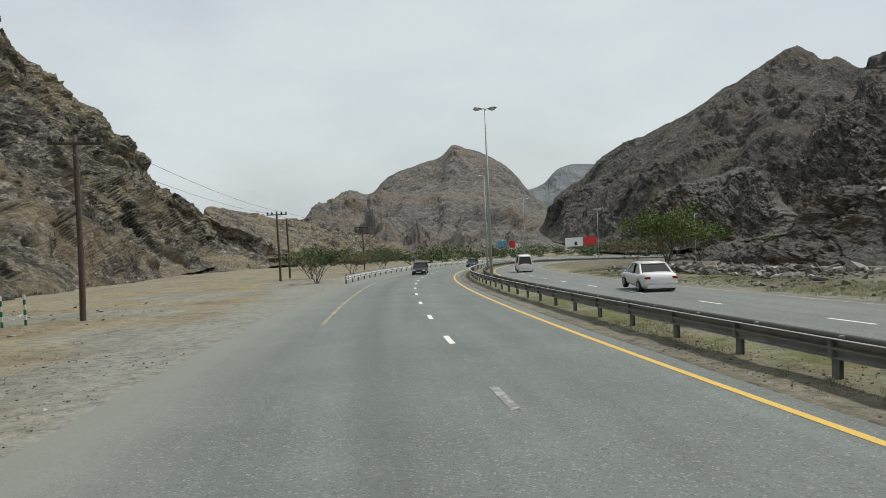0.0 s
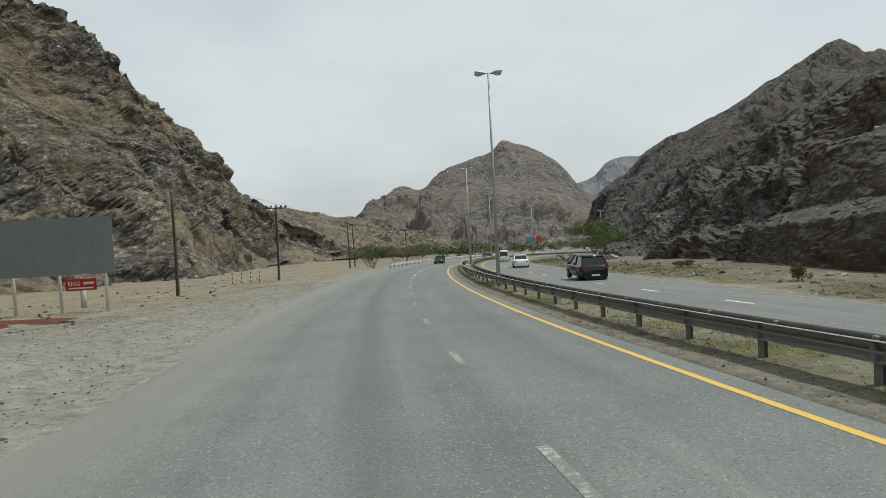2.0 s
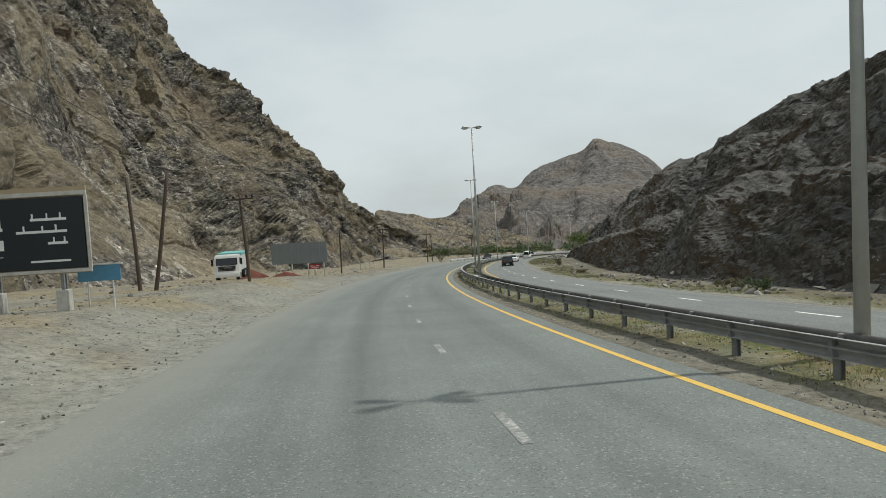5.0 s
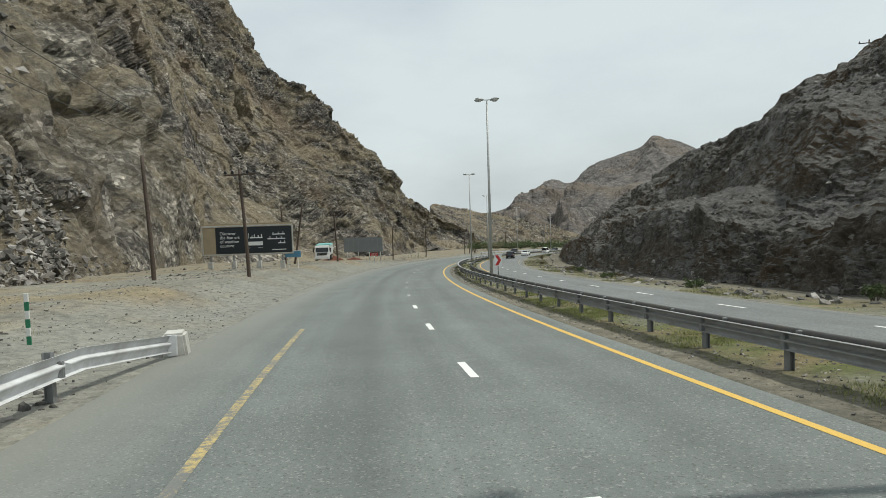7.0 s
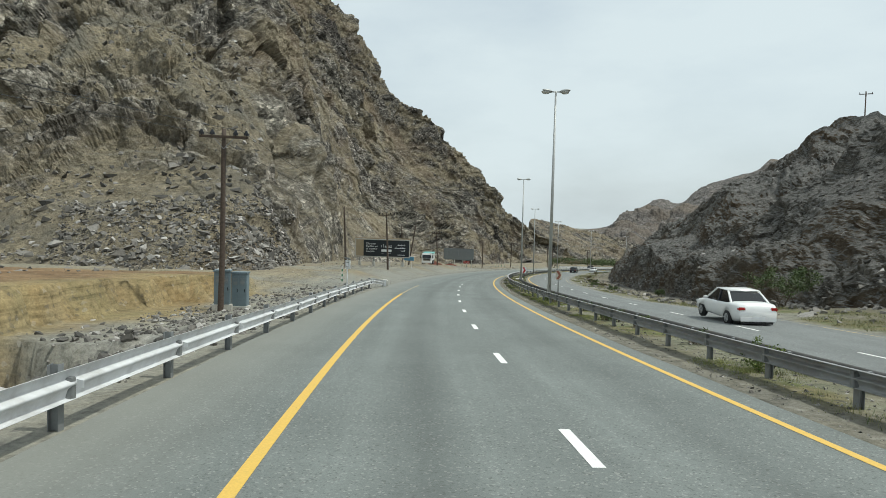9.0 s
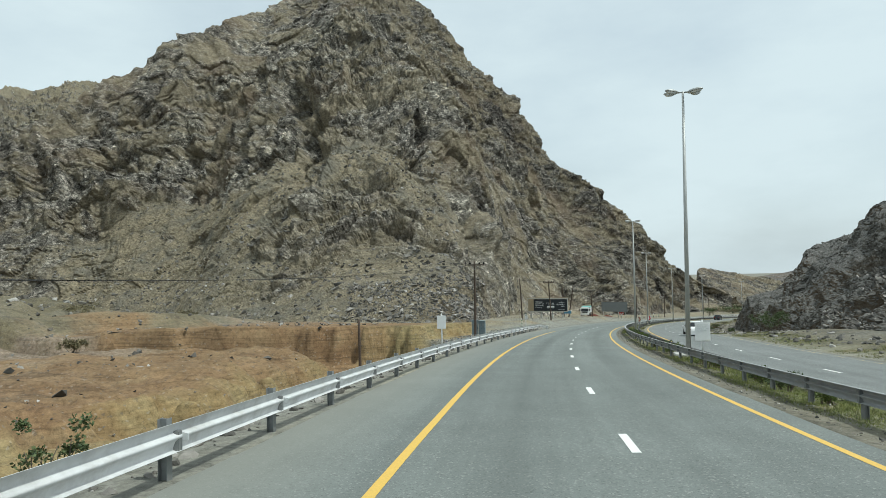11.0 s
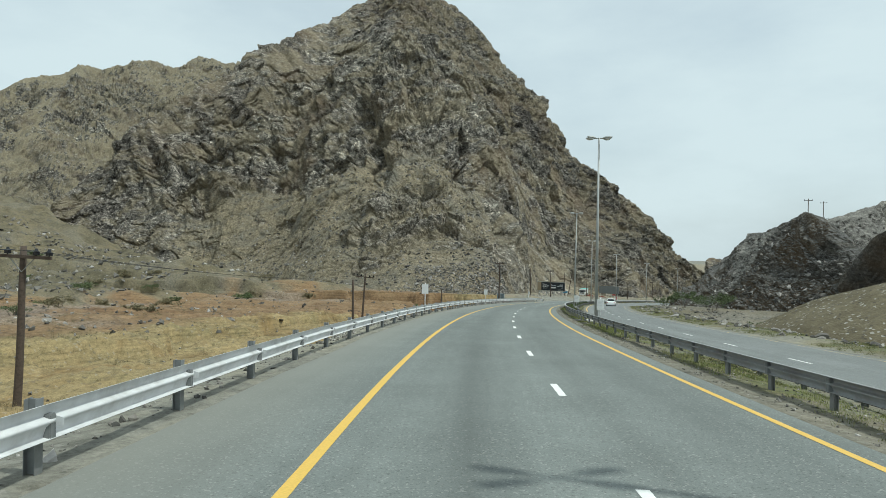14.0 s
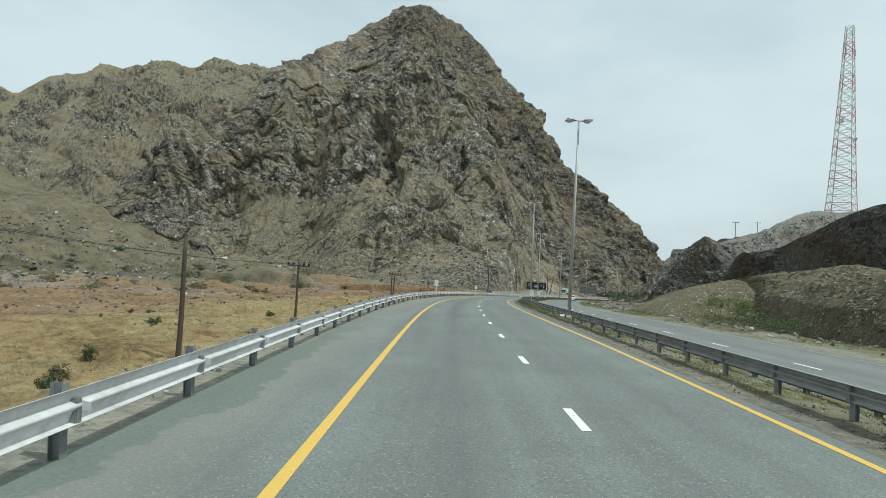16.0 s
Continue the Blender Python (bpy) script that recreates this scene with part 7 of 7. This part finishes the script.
    for sx in (-1, 1):
        bm = bmesh.new()
        ym = (foot[0] + foot[1]) * 0.5 * L
        rod(bm, (sx * Wd * 0.915, ym, belt - 0.03), (sx * Wd * 0.745, ym * 0.8, H - 0.06), 0.04, 0.04, 6)
        part("door_pillar", bm, M_BLACK, t)
        bm = bmesh.new()
        box(bm, sx * (Wd + 0.09) - 0.08, sx * (Wd + 0.09) + 0.08, foot[1] * L - 0.42, foot[1] * L - 0.30, belt + 0.0, belt + 0.13, 0.03)
        part("mirror", bm, paint_m, t)
        bm = bmesh.new()
        box(bm, sx * Wd * 0.72 - 0.15, sx * Wd * 0.72 + 0.15, -L - 0.006, -L + 0.3, H * 0.50, H * 0.60, 0.04)
        part("tail_lamp", bm, M_LAMP_R, t, "red tail lamp")
        bm = bmesh.new()
        box(bm, sx * Wd * 0.66 - 0.2, sx * Wd * 0.66 + 0.2, L - 0.2, L + 0.004, H * 0.39, H * 0.47, 0.03)
        part("headlight", bm, M_LAMP_W, t, "clear headlight")
        for y in (-0.58, 0.6):
            wheel(t, sx * (Wd - 0.11), y * L, 0.33 if kind != "suv" else 0.38, 0.21)
    for end in (-1, 1):
        bm = bmesh.new()
        box(bm, -Wd * 0.82, Wd * 0.82, min(end * L, end * (L + 0.05)), max(end * L, end * (L + 0.05)), floor + 0.03, floor + 0.24, 0.04)
        part("bumper", bm, paint_m, t)
        bm = bmesh.new()
        box(bm, -Wd * 0.7, Wd * 0.7, min(end * (L - 0.3), end * (L + 0.01)), max(end * (L - 0.3), end * (L + 0.01)), floor - 0.07, floor + 0.04, 0.02)
        part("lower_valance", bm, M_BLACK, t, "black lower valance")
        bm = bmesh.new()
        box(bm, -0.26, 0.26, min(end * (L + 0.052), end * (L + 0.06)), max(end * (L + 0.052), end * (L + 0.06)), 0.40, 0.51)
        part("number_plate", bm, M_LETTER, t, "blank white number plate")
    bm = bmesh.new()
    box(bm, -Wd * 0.4, Wd * 0.4, L - 0.05, L + 0.006, H * 0.33, H * 0.41, 0.01)
    part("grille", bm, M_BLACK, t)
    return tagged(t, label, "car", "cars on the road")


def drive(thing, s, u, turn=0.0):
    thing.matrix_world = turned(s, u, 0.004, turn)


drive(car("hatch", 4.1, 1.76, 1.50, M_CARBLACK, "black hatchback driving with its headlights ahead"), -84, 0.9, 180)
drive(car("sedan", 4.5, 1.8, 1.45, M_CARDARK, "dark grey sedan driving in the outer bend"), -125, 3.8, 180)
drive(car("sedan", 4.5, 1.8, 1.46, M_CARWHITE, "white sedan with red tail lamps driving away"), -34, 14.0, -4)
drive(car("hatch", 4.3, 1.84, 1.60, M_CARBLACK, "black crossover car driving away on the opposite carriageway"), 1, 13.6)
drive(car("van", 4.7, 1.75, 1.95, M_CARWHITE, "white van with a dark rear window driving away"), -78, 13.4)
drive(car("sedan", 4.5, 1.8, 1.46, M_CARWHITE, "white sedan driving away past the median lamps"), 167, 13.8)


def dump_truck():
    """Facing -y, towards the road's end."""
    t = empty("dump_truck", Matrix())
    bm = bmesh.new()
    box(bm, -1.2, 1.2, -3.6, -1.9, 0.75, 2.75, 0.10)
    for v in bm.verts:
        if v.co.z > 1.7 and v.co.y < -3.0:
            v.co.y += (v.co.z - 1.7) * 0.22
    part("cab", bm, M_CARWHITE, t, "white painted cab")
    bm = bmesh.new()
    box(bm, -1.05, 1.05, -3.63, -3.3, 1.72, 2.42, 0.05)
    for v in bm.verts:
        v.co.y += (v.co.z - 1.7) * 0.22 - 0.01
    part("windscreen", bm, M_GLASS, t, "dark windscreen")
    bm = bmesh.new()
    for z in (1.15, 1.27, 1.39, 1.51):
        box(bm, -0.85, 0.85, -3.66, -3.59, z, z + 0.085, 0.01)
    part("grille", bm, M_BLACK, t)
    bm = bmesh.new()
    box(bm, -1.22, 1.22, -3.75, -3.5, 0.5, 0.92, 0.05)
    part("bumper", bm, M_CARWHITE, t)
    for sx in (-1, 1):
        bm = bmesh.new()
        box(bm, sx * 0.9 - 0.2, sx * 0.9 + 0.2, -3.77, -3.7, 0.62, 0.82, 0.02)
        part("headlight", bm, M_LAMP_W, t)
        bm = bmesh.new()
        box(bm, sx * 1.42 - 0.1, sx * 1.42 + 0.1, -3.5, -3.38, 1.7, 2.35, 0.03)
        rod(bm, (sx * 1.2, -3.3, 2.4), (sx * 1.42, -3.44, 2.3), 0.02, seg=6)
        part("mirror", bm, M_BLACK, t)
        bm = bmesh.new()
        box(bm, sx * 1.2 - 0.01, sx * 1.2 + 0.01, -3.05, -2.2, 1.75, 2.4, 0.005)
        part("side_window", bm, M_GLASS, t)
        for y in (-2.9, 1.4, 2.75):
            wheel(t, sx * 1.0, y, 0.5, 0.34, 0.5)
    bm = bmesh.new()
    for sx in (-0.45, 0.45):
        box(bm, sx - 0.06, sx + 0.06, -3.2, 3.5, 0.68, 0.9)
    part("chassis", bm, M_BLACK, t)
    bm = bmesh.new()
    box(bm, -1.2, 1.2, -1.6, 3.6, 1.05, 2.6, 0.04)
    body = part("tipper_body", bm, M_CARWHITE, t, "white steel tipper body")
    for y in np.arange(-1.3, 3.6, 0.6):
        for sx in (-1, 1):
            bm = bmesh.new()
            box(bm, sx * 1.225 - 0.025, sx * 1.225 + 0.025, y, y + 0.1, 1.05, 2.55)
            part("rib", bm, M_CARWHITE, body)
    bm = bmesh.new()
    box(bm, -1.24, 1.24, -1.66, 3.64, 2.56, 2.86, 0.05)
    part("tarpaulin", bm, M_TEAL, t, "teal load cover")
    bm = bmesh.new()
    box(bm, -0.26, 0.26, -3.765, -3.752, 0.52, 0.6)
    part("number_plate", bm, M_LETTER, t, "blank white number plate")
    return tagged(t, "white three-axle dump truck with a teal load cover", "truck")


place(dump_truck(), 38.5, -17.2, 0.04, 10)


# ---- masts on the hill ----
def lattice_tower(base, height):
    t = empty("telecom_tower", Matrix.Translation(base))
    n = 12
    for k in range(n):
        bm = bmesh.new()
        z0, z1 = height * k / n, height * (k + 1) / n
        w0, w1 = 4.0 * (1 - 0.74 * (k / n) ** 0.8), 4.0 * (1 - 0.74 * ((k + 1) / n) ** 0.8)
        c = [(-1, -1), (1, -1), (1, 1), (-1, 1)]
        for i in range(4):
            a, b = c[i], c[(i + 1) % 4]
            rod(bm, (a[0] * w0, a[1] * w0, z0), (a[0] * w1, a[1] * w1, z1), 0.16, 0.16, 6)
            for j in range(2):
                f0, f1 = j / 2, (j + 1) / 2
                za, zb = z0 + (z1 - z0) * f0, z0 + (z1 - z0) * f1
                wa, wb = w0 + (w1 - w0) * f0, w0 + (w1 - w0) * f1
                rod(bm, (a[0] * wa, a[1] * wa, za), (b[0] * wb, b[1] * wb, zb), 0.075, 0.075, 5)
                rod(bm, (b[0] * wa, b[1] * wa, za), (a[0] * wb, a[1] * wb, zb), 0.075, 0.075, 5)
                rod(bm, (a[0] * wb, a[1] * wb, zb), (b[0] * wb, b[1] * wb, zb), 0.075, 0.075, 5)
        part("section", bm, M_TRED if k % 2 == 0 else M_WPOST, t, "red section" if k % 2 == 0 else "white section")
    for k, (z, a) in enumerate(((0.42, 0.3), (0.52, 2.2), (0.86, 0.2), (0.88, 2.3), (0.9, 4.2), (0.97, 1.2))):
        bm = bmesh.new()
        r = 4.0 * (1 - 0.74 * z**0.8) + 0.4
        p = Vector((math.cos(a) * r, math.sin(a) * r, height * z))
        if k < 2:
            rod(bm, p, p + Vector((math.cos(a), math.sin(a), 0)) * 0.5, 0.75, 0.7, 18)
        else:
            box(bm, p.x - 0.18, p.x + 0.18, p.y - 0.18, p.y + 0.18, p.z - 1.0, p.z + 1.0, 0.03)
        rod(bm, (0, 0, p.z), p, 0.06, 0.06, 6)
        part("antenna", bm, M_PLATE, t, "pale antenna")
    return tagged(t, "red and white steel lattice telecom tower on the hill", "telecom tower")


lattice_tower((105, -62, 37.5), 61.5)


def hill_pole(x, y, z0, z1, arm=1.0):
    t = empty("utility_pole", Matrix.Translation((x, y, z0)))
    h = z1 - z0
    bm = bmesh.new()
    rod(bm, (0, 0, -3), (0, 0, h), 0.13, 0.09, 8)
    part("shaft", bm, M_WOOD, t, smooth_faces=True)
    bm = bmesh.new()
    box(bm, -arm, arm, -0.06, 0.06, h - 0.5, h - 0.38)
    part("crossarm", bm, M_WOOD, t)
    for q in (-0.9, 0, 0.9):
        bm = bmesh.new()
        rod(bm, (q * arm, 0, h - 0.4), (q * arm, 0, h - 0.12), 0.06, 0.03, 8)
        part("insulator", bm, M_BLACK, t)
    return t


tagged(hill_pole(76.6, -52.5, 27, 37), "dark wooden power pole on the cut hill", "utility pole", "poles on the hill")
tagged(hill_pole(82.3, -89.4, 24, 35.2), "dark wooden power pole on the cut hill", "utility pole", "poles on the hill")
tagged(hill_pole(96.8, -163.5, 4.8, 12.8, 0.8), "dark wooden pole before the stony hill", "utility pole", "poles on the hill")
hm = hill_pole(73.3, -37.6, 22, 33, 1.3)
bm = bmesh.new()
rod(bm, (1.6, 0, -3), (1.6, 0, 10.6), 0.13, 0.1, 8)
part("second_shaft", bm, M_WOOD, hm)
bm = bmesh.new()
box(bm, 0.3, 1.3, -0.35, 0.35, 5.6, 7.0, 0.05)
part("transformer", bm, M_BLUEGREY, hm, "grey pole transformer")
tagged(hm, "twin wooden power mast with a transformer on the hill", "power mast")


# ---- far signs beyond the bend ----
def far_board(x, y, z, w, face, label):
    t = empty("sign", pose(x, y, z, 0, 0, 10))
    bm = bmesh.new()
    box(bm, -w / 2, w / 2, -0.05, 0.05, 2.0, 4.8, 0.03)
    b = part("board", bm, face, t)
    for q in (-0.35, 0.35):
        bm = bmesh.new()
        rod(bm, (q * w, 0.12, -1), (q * w, 0.12, 4.6), 0.08, seg=8)
        part("post", bm, M_GALV_D, t)
    if face is M_LETTER:
        bm = bmesh.new()
        rod(bm, (0.6, -0.06, 3.0), (0.6, -0.052, 3.0), 0.5, 0.5, 16)
        box(bm, 0.1, 1.1, -0.06, -0.052, 2.35, 2.6)
        part("emblem", bm, M_INK, b)
    return tagged(t, label, "sign", "boards beyond the bend")


far_board(41.6, 213, -11.4, 5.8, M_LETTER, "white road board with a dark emblem on posts")
far_board(47.0, 214, -11.2, 4.4, M_RED, "dark red road board on posts")
far_board(23, 260, -13.5, 4.0, M_BLUE, "small blue road board beyond the bend")
far_board(27, 261, -13.5, 2.4, M_RED, "small red road board beyond the bend")
